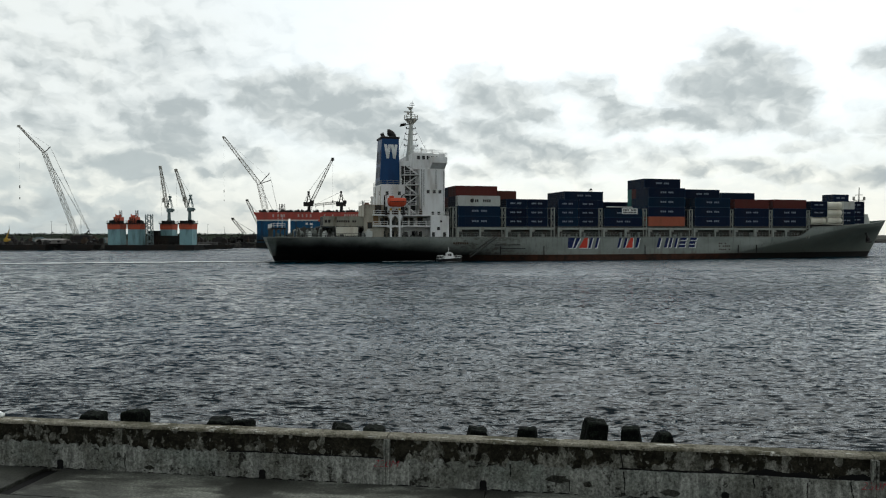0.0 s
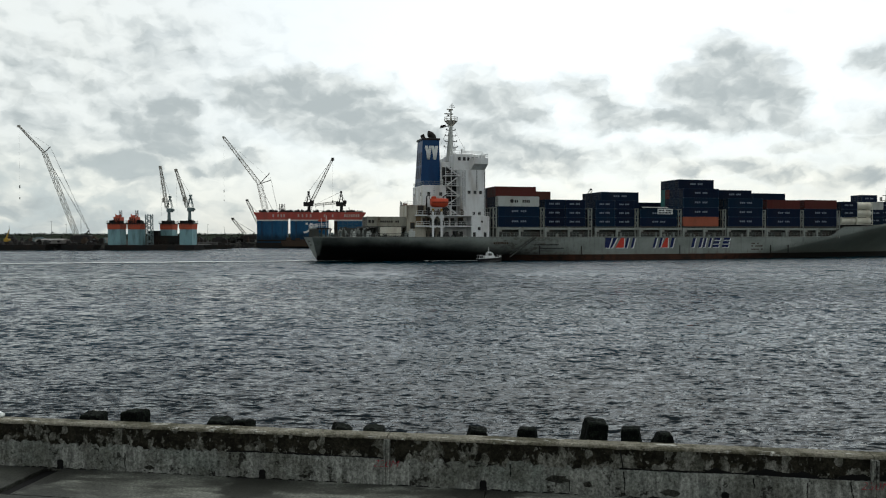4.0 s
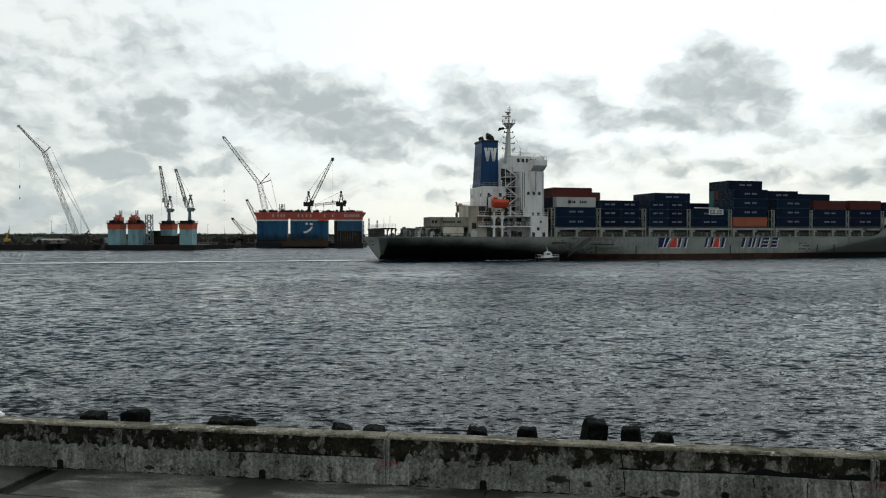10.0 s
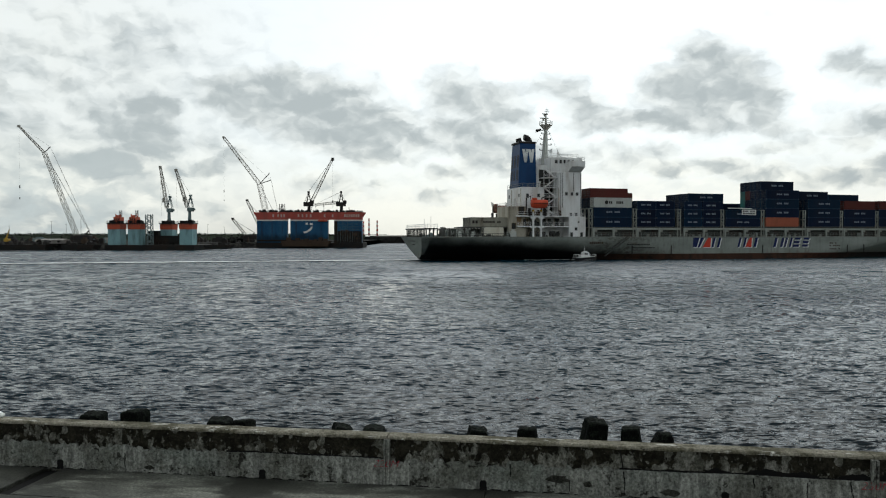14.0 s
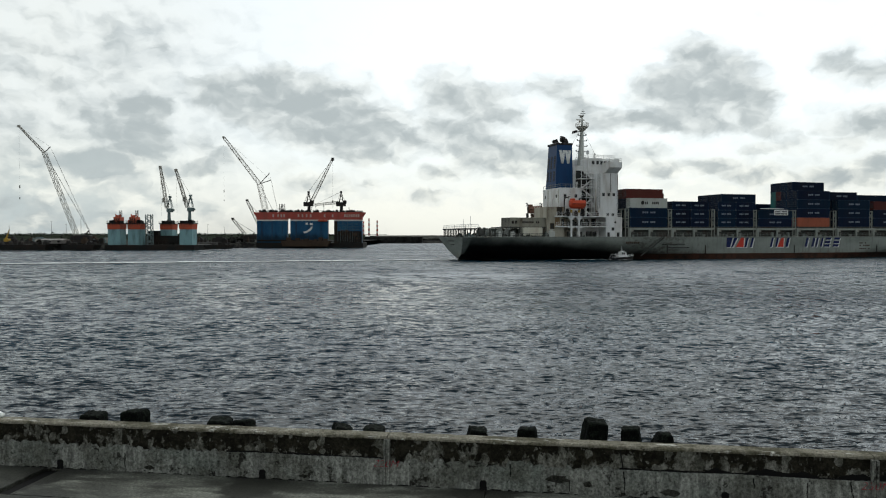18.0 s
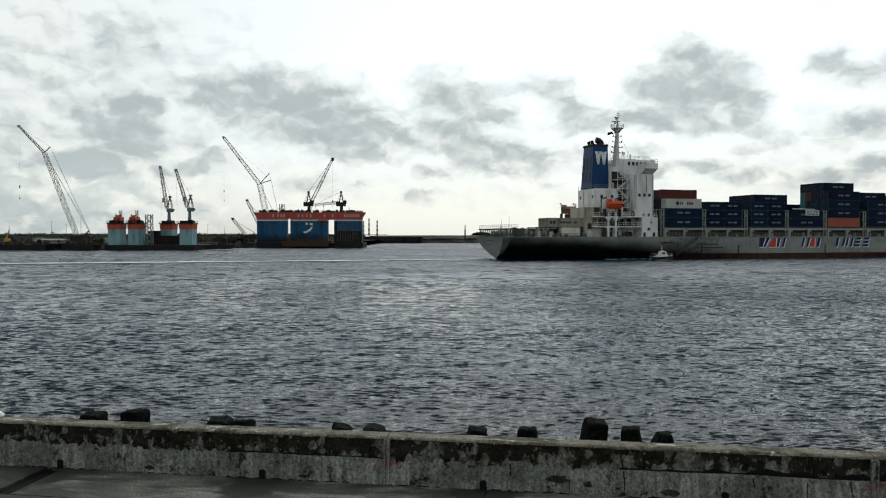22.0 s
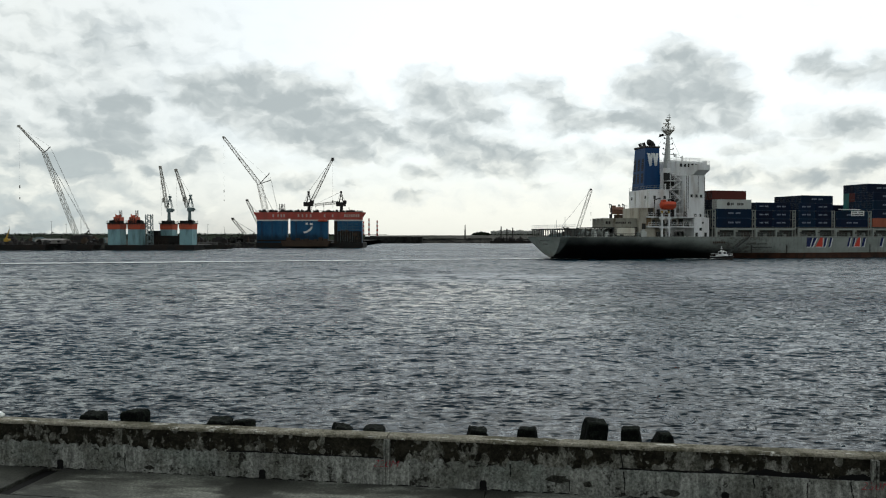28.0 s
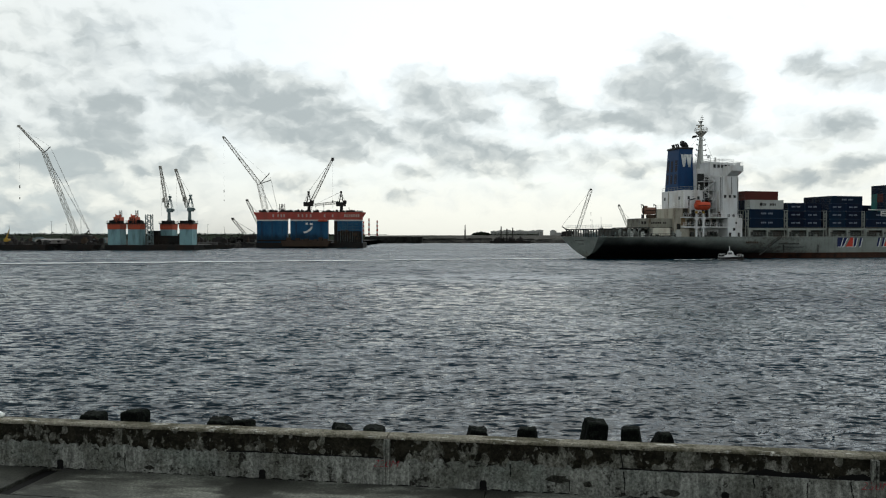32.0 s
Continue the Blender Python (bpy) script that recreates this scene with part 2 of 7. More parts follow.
def wall_face_material():
    """Old sea wall face: black growth hanging from the cap, rounded pale scabs, grey plaster between."""
    n = Net("stained_wall_face")
    c = n.coords()
    z = n.node("SeparateXYZ", Vector=c).outputs["Z"]
    warp = n.node("TexNoise", Vector=c, Scale=5.0, Detail=3.0).outputs["Color"]
    cw = n.vmath("ADD", c, n.vmath("MULTIPLY", n.vmath("SUBTRACT", warp, (0.5, 0.5, 0.5)), (0.22, 0.22, 0.22)))
    section = n.noise(n.vmath("MULTIPLY", c, (1.0, 0.0, 0.0)), 0.16, 2.0)
    blotch = n.noise(cw, 1.5, 7.0, 0.66)
    drip = n.noise(n.vmath("MULTIPLY", cw, (5.0, 5.0, 0.8)), 1.3, 4.0, 0.6)
    grain = n.noise(c, 30.0, 5.0, 0.7)
    hang = n.math("MULTIPLY", n.math("SUBTRACT", z, 0.78), 0.30)
    v = n.math("ADD", n.math("ADD", blotch, n.math("MULTIPLY", n.math("SUBTRACT", drip, 0.5), 0.45)), n.math("ADD", hang, n.math("MULTIPLY", n.math("SUBTRACT", section, 0.5), 0.35)))
    # the sections past the second joint were plastered later and carry less growth
    wx = n.node("SeparateXYZ", Vector=c).outputs["X"]
    v = n.math("SUBTRACT", v, n.math("MULTIPLY", n.math("MULTIPLY", n.ramp(wx, 2.0, 6.5), n.ramp(wx, 16.0, 12.0)), 0.075))
    mid = n.noise(n.vmath("MULTIPLY", cw, (2.0, 2.0, 0.9)), 4.5, 6.0, 0.7)
    m = n.ramp(n.math("ADD", v, n.math("MULTIPLY", n.math("SUBTRACT", mid, 0.5), 0.30)), 0.395, 0.455)
    cell = n.node("TexVoronoi", Vector=n.vmath("MULTIPLY", cw, (1.0, 1.0, 0.8)), Scale=3.6)
    pick = n.ramp(n.node("SeparateXYZ", Vector=cell.outputs["Color"]).outputs["X"], 0.42, 0.44)
    scab = n.math("MULTIPLY", n.ramp(cell.outputs["Distance"], 0.36, 0.32), pick)
    m = n.math("MULTIPLY", m, n.math("SUBTRACT", 1.0, n.math("MULTIPLY", scab, 0.9)))
    small = n.node("TexVoronoi", Vector=cw, Scale=8.5)
    fleck = n.math("MULTIPLY", n.ramp(small.outputs["Distance"], 0.34, 0.28), n.ramp(n.node("SeparateXYZ", Vector=small.outputs["Color"]).outputs["Y"], 0.66, 0.68))
    m = n.math("MULTIPLY", m, n.math("SUBTRACT", 1.0, n.math("MULTIPLY", fleck, 0.75)))
    tone = n.mix(n.ramp(mid, 0.35, 0.68), (0.060, 0.060, 0.048), (0.200, 0.198, 0.172))
    moss = n.mix(n.ramp(n.noise(cw, 3.2, 6.0, 0.7), 0.42, 0.60), (0.003, 0.003, 0.002), (0.030, 0.027, 0.019))
    base = n.mix(m, tone, n.mix(grain, moss, (0.018, 0.017, 0.012)))
    base = n.speckle(base, c)
    h = n.math("ADD", n.math("MULTIPLY", grain, 0.4), n.math("MULTIPLY", n.math("SUBTRACT", 1.0, m), 0.6))
    return n.surface(Base_Color=base, Roughness=0.9, Specular_IOR_Level=0.05, Normal=n.bump(h, 0.8, 0.02))


def skirt_material():
    """Trowelled mortar: upright streaks, grey-green tints, pits and lost flakes."""
    n = Net("streaked_mortar_skirt")
    c = n.coords()
    streak = n.noise(n.vmath("MULTIPLY", c, (7.0, 7.0, 0.9)), 1.2, 5.0, 0.68)
    tint = n.noise(c, 0.55, 4.0, 0.6)
    grain = n.noise(c, 26.0, 5.0, 0.7)
    warp = n.node("TexNoise", Vector=c, Scale=6.0, Detail=3.0).outputs["Color"]
    cw = n.vmath("ADD", c, n.vmath("MULTIPLY", warp, (0.25, 0.25, 0.25)))
    lost = n.ramp(n.noise(cw, 2.3, 7.0, 0.72), 0.59, 0.63)
    pits = n.ramp(n.noise(n.vmath("MULTIPLY", c, (1.0, 1.0, 0.7)), 11.0, 4.0, 0.65), 0.64, 0.70)
    tone = n.mix(n.ramp(streak, 0.32, 0.70), (0.110, 0.114, 0.102), (0.315, 0.322, 0.290))
    tone = n.mix(n.math("MULTIPLY", n.ramp(tint, 0.45, 0.65), 0.5), tone, (0.11, 0.135, 0.118))
    scum = n.ramp(n.noise(cw, 1.1, 7.0, 0.7), 0.46, 0.60)
    tone = n.mix(n.math("MULTIPLY", scum, 0.65), tone, (0.065, 0.066, 0.052))
    tone = n.mix(n.math("MULTIPLY", grain, 0.4), tone, (0.12, 0.12, 0.105))
    base = n.mix(n.math("MULTIPLY", n.math("MAXIMUM", lost, pits), 0.85), tone, (0.013, 0.012, 0.010))
    base = n.speckle(base, c)
    h = n.math("ADD", n.math("ADD", n.math("MULTIPLY", grain, 0.4), streak), n.math("MULTIPLY", lost, -0.8))
    return n.surface(Base_Color=base, Roughness=0.9, Specular_IOR_Level=0.05, Normal=n.bump(h, 0.8, 0.02))


def cap_material():
    """Walked-on cap: mossy grey with bare, bleached rubs along it."""
    n = Net("rubbed_wall_cap")
    c = n.coords()
    rub = n.ramp(n.noise(n.vmath("MULTIPLY", c, (0.8, 2.2, 1.0)), 2.2, 6.0, 0.7), 0.575, 0.63)
    moss = n.ramp(n.noise(c, 1.4, 6.0, 0.66), 0.44, 0.58)
    grain = n.noise(c, 26.0, 5.0, 0.7)
    tone = n.mix(moss, (0.190, 0.178, 0.140), (0.062, 0.058, 0.037))
    tone = n.mix(n.math("MULTIPLY", grain, 0.45), tone, (0.09, 0.088, 0.07))
    base = n.mix(n.math("MULTIPLY", rub, 0.9), tone, (0.44, 0.435, 0.39))
    base = n.speckle(base, c)
    return n.surface(Base_Color=base, Roughness=0.9, Specular_IOR_Level=0.06, Normal=n.bump(grain, 0.7, 0.015))


def pavement_material():
    n = Net("wet_concrete_slab")
    c = n.coords()
    cw = n.vmath("MULTIPLY", c, (0.55, 1.6, 1.0))
    wet = n.math("MULTIPLY", n.ramp(n.noise(cw, 0.55, 6.0, 0.65), 0.46, 0.58), 0.85)
    xy = n.node("SeparateXYZ", Vector=c)
    # run-off fans below the drain openings, five metres apart
    dx = n.math("ABSOLUTE", n.math("SUBTRACT", xy.outputs["X"], n.math("MULTIPLY", n.math("ROUND", n.math("DIVIDE", xy.outputs["X"], 5.0)), 5.0)))
    spread = n.math("ADD", n.math("ADD", n.math("MULTIPLY", dx, 0.8), n.math("MULTIPLY", n.math("ABSOLUTE", xy.outputs["Y"]), 0.35)), n.math("MULTIPLY", n.noise(cw, 0.9, 6.0, 0.65), 1.6))
    wet = n.math("MAXIMUM", wet, n.ramp(spread, 1.62, 1.42))
    # algae and silt past the drain channel
    place = n.node("SeparateXYZ", Vector=n.t.nodes.new("ShaderNodeNewGeometry").outputs["Position"])
    silt = n.math("MULTIPLY", n.ramp(place.outputs["X"], -4.2, -8.6), n.ramp(n.noise(n.vmath("MULTIPLY", c, (0.5, 2.2, 1.0)), 1.6, 6.0, 0.7), 0.36, 0.54))
    wet = n.math("MAXIMUM", wet, n.math("MULTIPLY", silt, 0.9))
    grain = n.noise(c, 22.0, 5.0, 0.7)
    mid = n.noise(cw, 1.8, 5.0, 0.65)
    dry = n.mix(n.ramp(n.math("ADD", n.math("MULTIPLY", mid, 0.6), n.math("MULTIPLY", n.noise(n.vmath("MULTIPLY", c, (0.5, 2.5, 1.0)), 3.0, 6.0, 0.7), 0.4)), 0.35, 0.65), (0.075, 0.080, 0.066), (0.220, 0.228, 0.195))
    base = n.mix(wet, dry, n.mix(mid, (0.008, 0.009, 0.007), (0.030, 0.031, 0.025)))
    base = n.mix(n.math("MULTIPLY", grain, 0.35), base, (0.05, 0.05, 0.045))
    base = n.speckle(base, c)
    rough = n.math("SUBTRACT", 0.8, n.math("MULTIPLY", wet, 0.35))
    return n.surface(Base_Color=base, Roughness=rough, Specular_IOR_Level=0.15, Normal=n.bump(n.math("ADD", grain, mid), 0.4, 0.015))


def ship_side_material():
    n = Net("grey_hull_paint")
    c = n.coords()
    streak = n.noise(n.vmath("MULTIPLY", c, (1.6, 1.6, 0.12)), 1.0, 5.0, 0.65)
    big = n.noise(n.vmath("MULTIPLY", c, (1.0, 1.0, 2.0)), 0.13, 5.0, 0.6)
    fine = n.noise(c, 2.6, 4.0, 0.65)
    tone = n.mix(n.ramp(big, 0.35, 0.65), (0.172, 0.192, 0.174), (0.235, 0.258, 0.236))
    tone = n.mix(n.math("MULTIPLY", n.ramp(streak, 0.50, 0.72), 0.45), tone, (0.070, 0.074, 0.064))
    scuff = n.noise(n.vmath("MULTIPLY", c, (0.5, 0.5, 1.4)), 0.9, 6.0, 0.7)
    tone = n.mix(n.math("MULTIPLY", n.ramp(scuff, 0.60, 0.72), 0.5), tone, (0.03, 0.03, 0.027))
    z = n.node("SeparateXYZ", Vector=c).outputs["Z"]
    # shade under the bow flare painted as darker green-grey, up to a slanting line
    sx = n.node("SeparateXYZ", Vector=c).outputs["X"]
    flare_shade = n.ramp(n.math("SUBTRACT", n.math("ADD", 1.9, n.math("MULTIPLY", n.math("SUBTRACT", sx, 143.0), 0.19)), z), -0.25, 0.5)
    tone = n.mix(n.math("MULTIPLY", flare_shade, 0.75), tone, (0.072, 0.084, 0.070))
    low = n.ramp(n.math("ADD", z, n.math("MULTIPLY", streak, 2.5)), 4.6, 2.2)
    rust = n.math("MULTIPLY", n.math("MULTIPLY", n.ramp(n.math("ADD", streak, n.math("MULTIPLY", fine, 0.3)), 0.62, 0.85), low), 0.75)
    base = n.mix(rust, tone, (0.13, 0.055, 0.03))
    # brown scrapes where boats lie alongside the ladder
    px = n.node("SeparateXYZ", Vector=c).outputs["X"]
    scrape = n.math("MULTIPLY", n.ramp(n.math("ABSOLUTE", n.math("SUBTRACT", px, 62.0)), 15.0, 4.0), n.ramp(n.noise(n.vmath("MULTIPLY", c, (0.8, 0.8, 1.6)), 0.8, 6.0, 0.72), 0.46, 0.60))
    base = n.mix(n.math("MULTIPLY", scrape, 0.6), base, (0.055, 0.042, 0.030))
    # shade under the overhanging stern painted black, climbing the shell towards the stern
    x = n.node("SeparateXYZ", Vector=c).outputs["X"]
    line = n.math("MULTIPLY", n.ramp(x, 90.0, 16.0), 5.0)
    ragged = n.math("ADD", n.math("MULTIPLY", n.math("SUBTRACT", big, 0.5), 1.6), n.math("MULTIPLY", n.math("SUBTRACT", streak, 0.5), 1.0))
    counter_shade = n.ramp(n.math("SUBTRACT", n.math("ADD", z, ragged), line), 2.6, -1.2)
    counter_shade = n.math("MULTIPLY", counter_shade, n.math("MULTIPLY", n.ramp(x, 92.0, 62.0), n.ramp(x, 5.2, 6.0)))
    base = n.mix(counter_shade, base, (0.006, 0.006, 0.006))
    return n.surface(Base_Color=base, Roughness=0.6, Specular_IOR_Level=0.12, Normal=n.bump(n.math("ADD", big, n.math("MULTIPLY", fine, 0.2)), 0.25, 0.15))


def cloud_material():
    """Grey cumulus banks seen against the bright overcast; bearings and heights in degrees."""
    n = Net("cloud_banks")
    d = n.vmath("NORMALIZE", n.coords())
    s = n.node("SeparateXYZ", Vector=d)
    az = n.math("MULTIPLY", n.math("ARCTAN2", s.outputs["X"], s.outputs["Y"]), 57.296)
    el = n.math("MULTIPLY", n.math("ARCSINE", s.outputs["Z"]), 57.296)
    uv = n.node("CombineXYZ", X=az, Y=n.math("MULTIPLY", el, 1.5)).outputs[0]
    for scale, detail, reach in ((0.20, 2.0, 1.8), (0.70, 3.0, 1.7), (2.0, 3.0, 0.32)):
        warp = n.node("TexNoise", Vector=uv, Scale=scale, Detail=detail, Roughness=0.55).outputs["Color"]
        uv = n.vmath("ADD", uv, n.vmath("MULTIPLY", n.vmath("SUBTRACT", warp, (0.5, 0.5, 0.5)), (reach, reach, 0.0)))
    fbm = n.noise(uv, 0.45, 8.0, 0.52)
    total = 0.0
    left = [(a + 0.8, e - 0.55, ra, re, amp) for a, e, ra, re, amp in BANK_AHEAD + BANK_SHIPYARD]
    for a, e, ra, re, amp in left + BANK_FAR_SHORE + BANK_TOWERING + BANK_SEAWARD:
        q = n.vmath("MULTIPLY", n.vmath("SUBTRACT", uv, (a, e * 1.5, 0.0)), (0.72 / ra, 0.72 / (re * 1.5), 0.0))
        v = n.math("SUBTRACT", 1.0, n.math("MULTIPLY", n.vmath("DOT_PRODUCT", q, q), 0.55), True)
        v = n.math("MULTIPLY", n.math("MULTIPLY", v, v), amp * (1.2 if a > -16 else 1.38) * (1.4 if e < 5.2 else 1.0))
        total = v if isinstance(total, float) else n.math("ADD", n.math("MAXIMUM", total, v), n.math("MULTIPLY", n.math("MINIMUM", total, v), 0.16))
    away = n.math("MULTIPLY", n.ramp(n.math("ABSOLUTE", az), 36.0, 48.0), n.ramp(n.noise(uv, 0.06, 3.0), 0.45, 0.7))
    away = n.math("MULTIPLY", away, n.ramp(el, 40.0, 25.0))
    total = n.math("MAXIMUM", total, n.math("MULTIPLY", away, 0.9))
    wisps = n.math("MULTIPLY", n.math("MULTIPLY", n.ramp(el, 0.8, 3.5), n.ramp(el, 14.0, 7.0)), 0.38)
    total = n.math("MAXIMUM", total, wisps)
    deep = n.math("ADD", n.math("MULTIPLY", total, 0.9), n.math("MULTIPLY", n.math("SUBTRACT", fbm, 0.5), 0.95))
    dens = n.ramp(deep, -0.02, 0.95)
    veil = n.math("MULTIPLY", n.ramp(el, 9.0, 2.0), n.math("MULTIPLY", n.ramp(az, -8.0, -26.0), 0.72))
    veil = n.math("MULTIPLY", veil, n.math("ADD", 0.35, n.math("MULTIPLY", n.ramp(fbm, 0.34, 0.66), 0.85)))
    dens = n.math("MAXIMUM", dens, veil)
    dens = n.math("MULTIPLY", dens, n.ramp(el, 52.0, 40.0))
    haze = n.math("MULTIPLY", n.ramp(az, 0.0, -26.0), n.ramp(el, 24.0, 14.0))
    dens = n.math("MAXIMUM", dens, n.math("MULTIPLY", haze, n.math("ADD", 0.72, n.math("MULTIPLY", fbm, 0.56))))
    inner = n.noise(n.vmath("MULTIPLY", uv, (0.7, 1.0, 1.0)), 0.42, 5.0, 0.55)
    # billows: lighter where the cloud thins upwards, greyer on the undersides
    lump = n.noise(uv, 0.50, 2.5, 0.5)
    above = n.noise(n.vmath("ADD", uv, (0.35, 1.1, 0.0)), 0.50, 2.5, 0.5)
    billow = n.math("MULTIPLY", n.math("SUBTRACT", above, lump), 1.7)
    thick = n.math("ADD", n.math("MULTIPLY", inner, 0.9), n.math("MULTIPLY", deep, 0.80))
    thick = n.math("ADD", thick, n.math("MULTIPLY", haze, 0.16))
    col = n.mix(n.ramp(n.math("ADD", thick, billow), 0.36, 1.75), n.mix(n.ramp(el, 8.0, 3.0), (0.90, 0.90, 0.885), (1.10, 1.055, 0.96)), (0.43, 0.462, 0.474))
    col = n.mix(n.math("MULTIPLY", veil, 1.0, True), col, (0.575, 0.615, 0.62))
    # cream brightness low over the horizon, in the gaps between the banks
    glow = n.math("MULTIPLY", n.math("MULTIPLY", n.ramp(el, 7.5, 2.5), n.math("ADD", 0.35, n.math("MULTIPLY", n.ramp(az, -30.0, -12.0), 0.65))), n.math("SUBTRACT", 1.0, dens, True))
    col = n.mix(n.math("MULTIPLY", glow, 0.9), col, (1.07, 1.02, 0.92))
    dens = n.math("MAXIMUM", dens, n.math("MULTIPLY", glow, 0.85))
    em = n.node("Emission", Color=col, Strength=1.0)
    tr = n.node("BsdfTransparent")
    mx = n.t.nodes.new("ShaderNodeMixShader")
    n.put(mx.inputs[0], n.math("MULTIPLY", dens, 0.90))
    n.t.links.new(tr.outputs[0], mx.inputs[1])
    n.t.links.new(em.outputs[0], mx.inputs[2])
    n.t.links.new(mx.outputs[0], n.out.inputs["Surface"])
    n.mat.cycles.emission_sampling = "NONE"
    return n.mat


# bearing, height, half width, half height, weight
BANK_AHEAD = [(-15.2, 11.0, 3.2, 1.5, 0.9), (-11.5, 11.4, 3.6, 1.8, 1.0), (-8.1, 10.4, 4.5, 2.2, 1.1), (-5.2, 8.8, 4.2, 2.0, 1.1),
              (-9.8, 8.8, 3.2, 1.5, 0.75), (-13.6, 9.6, 3.1, 1.2, 0.8), (-4.6, 6.9, 2.6, 1.1, 0.85), (-8.1, 7.6, 2.8, 1.0, 0.75),
              (-1.7, 7.7, 2.9, 1.5, 0.75), (-16.9, 7.4, 1.5, 1.3, 0.6), (-14.4, 6.5, 2.0, 1.1, 0.7), (-16.5, 5.6, 1.7, 0.8, 0.6),
              (-8.1, 4.5, 2.4, 0.7, 0.6), (-6.1, 3.7, 2.0, 0.6, 0.45), (-4.1, 11.5, 1.1, 0.6, 0.35), (0.5, 3.6, 1.5, 0.6, 0.65),
              (-4.1, 4.4, 1.8, 0.6, 0.4)]
BANK_SHIPYARD = [(-23.1, 9.9, 1.8, 0.7, 0.7), (-20.4, 9.7, 1.9, 1.1, 0.9), (-21.6, 8.2, 2.7, 1.4, 1.0), (-20.8, 6.6, 2.1, 1.2, 0.9),
                 (-25.3, 5.8, 2.0, 0.9, 0.9), (-23.1, 5.5, 2.5, 1.0, 0.9), (-27.4, 5.5, 1.2, 0.5, 0.5), (-30.1, 2.5, 2.8, 0.8, 0.7),
                 (-27.0, 1.8, 3.0, 0.8, 0.65), (-29.1, 0.8, 4.4, 0.5, 0.6), (-23.1, 2.0, 2.4, 0.7, 0.55), (-18.9, 5.1, 1.3, 0.5, 0.6),
                 (-22.3, 3.1, 1.3, 0.4, 0.45), (-16.0, 2.7, 2.4, 0.6, 0.5), (-20.4, 14.0, 2.9, 1.5, 0.62), (-29.1, 12.0, 2.4, 0.9, 0.5),
                 (-24.0, 12.3, 2.2, 0.9, 0.35)]
BANK_FAR_SHORE = [(2.9, 10.8, 2.4, 1.7, 0.85), (5.5, 10.2, 2.8, 1.7, 0.85), (7.7, 9.3, 1.9, 1.0, 0.7), (4.2, 7.8, 3.3, 1.7, 0.9),
                  (6.8, 6.1, 3.7, 1.7, 0.95), (9.9, 5.7, 3.2, 1.4, 0.8), (1.7, 8.2, 1.9, 1.4, 0.7), (2.2, 4.8, 1.7, 0.7, 0.55),
                  (10.9, 11.1, 2.2, 1.2, 0.75), (13.0, 9.7, 2.1, 1.2, 0.8), (14.5, 8.5, 3.1, 0.9, 0.9), (17.3, 8.5, 2.2, 0.8, 0.85),
                  (14.1, 6.2, 2.2, 0.9, 0.55), (16.1, 5.3, 3.0, 1.1, 0.7), (18.1, 6.3, 1.8, 0.8, 0.6), (19.3, 4.8, 2.5, 0.7, 0.6),
                  (10.7, 3.7, 2.6, 0.6, 0.4)]
BANK_TOWERING = [(21.3, 12.7, 2.1, 1.7, 0.9), (23.1, 11.4, 2.5, 1.6, 0.95), (19.3, 10.9, 2.6, 1.4, 0.9), (21.3, 9.6, 3.5, 1.7, 1.05),
                 (24.3, 9.9, 2.2, 1.6, 0.95), (25.4, 8.5, 1.6, 1.0, 0.8), (19.7, 8.4, 2.1, 0.8, 0.85), (23.5, 8.0, 2.0, 0.7, 0.75),
                 (26.8, 7.6, 1.9, 0.8, 0.7), (25.8, 6.1, 1.6, 0.5, 0.6), (27.8, 6.4, 1.7, 0.7, 0.7), (30.4, 7.6, 1.6, 0.7, 0.75),
                 (30.9, 6.4, 1.4, 0.7, 0.7)]
BANK_SEAWARD = [(22.8, 5.1, 2.0, 0.7, 0.6), (25.3, 4.2, 2.3, 0.9, 0.7), (28.2, 3.7, 2.2, 0.8, 0.6), (30.3, 4.1, 1.8, 0.8, 0.7),
                (30.5, 11.7, 1.6, 1.0, 0.78), (32.3, 10.5, 1.7, 0.9, 0.8), (33.4, 7.5, 2.0, 1.2, 0.9), (33.4, 4.4, 2.3, 1.0, 0.8),
                (34.9, 10.9, 1.8, 1.2, 0.8)]

M = {}
M["water"] = water_material()
M["cloud"] = cloud_material()
M["wall_top"] = wall_face_material()
M["wall_low"] = skirt_material()
M["wall_cap"] = cap_material()
M["pavement"] = pavement_material()
M["block"] = concrete("dark_wet_block", (0.016, 0.021, 0.015), (0.0016, 0.0022, 0.002), 0.36, 0.52, 7.0)
M["wall_scar"] = concrete("bared_dark_mortar", (0.05, 0.05, 0.042), (0.012, 0.012, 0.010), 0.4, 0.6, 5.0)
M["near_black"] = coated("near_black_coat", (0.004, 0.004, 0.004), 0.8, (0.008, 0.008, 0.007))
M["red_mark"] = coated("faded_red_paint", (0.30, 0.016, 0.034), 0.8, (0.10, 0.06, 0.055), 0.8, 9.0)
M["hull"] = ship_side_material()
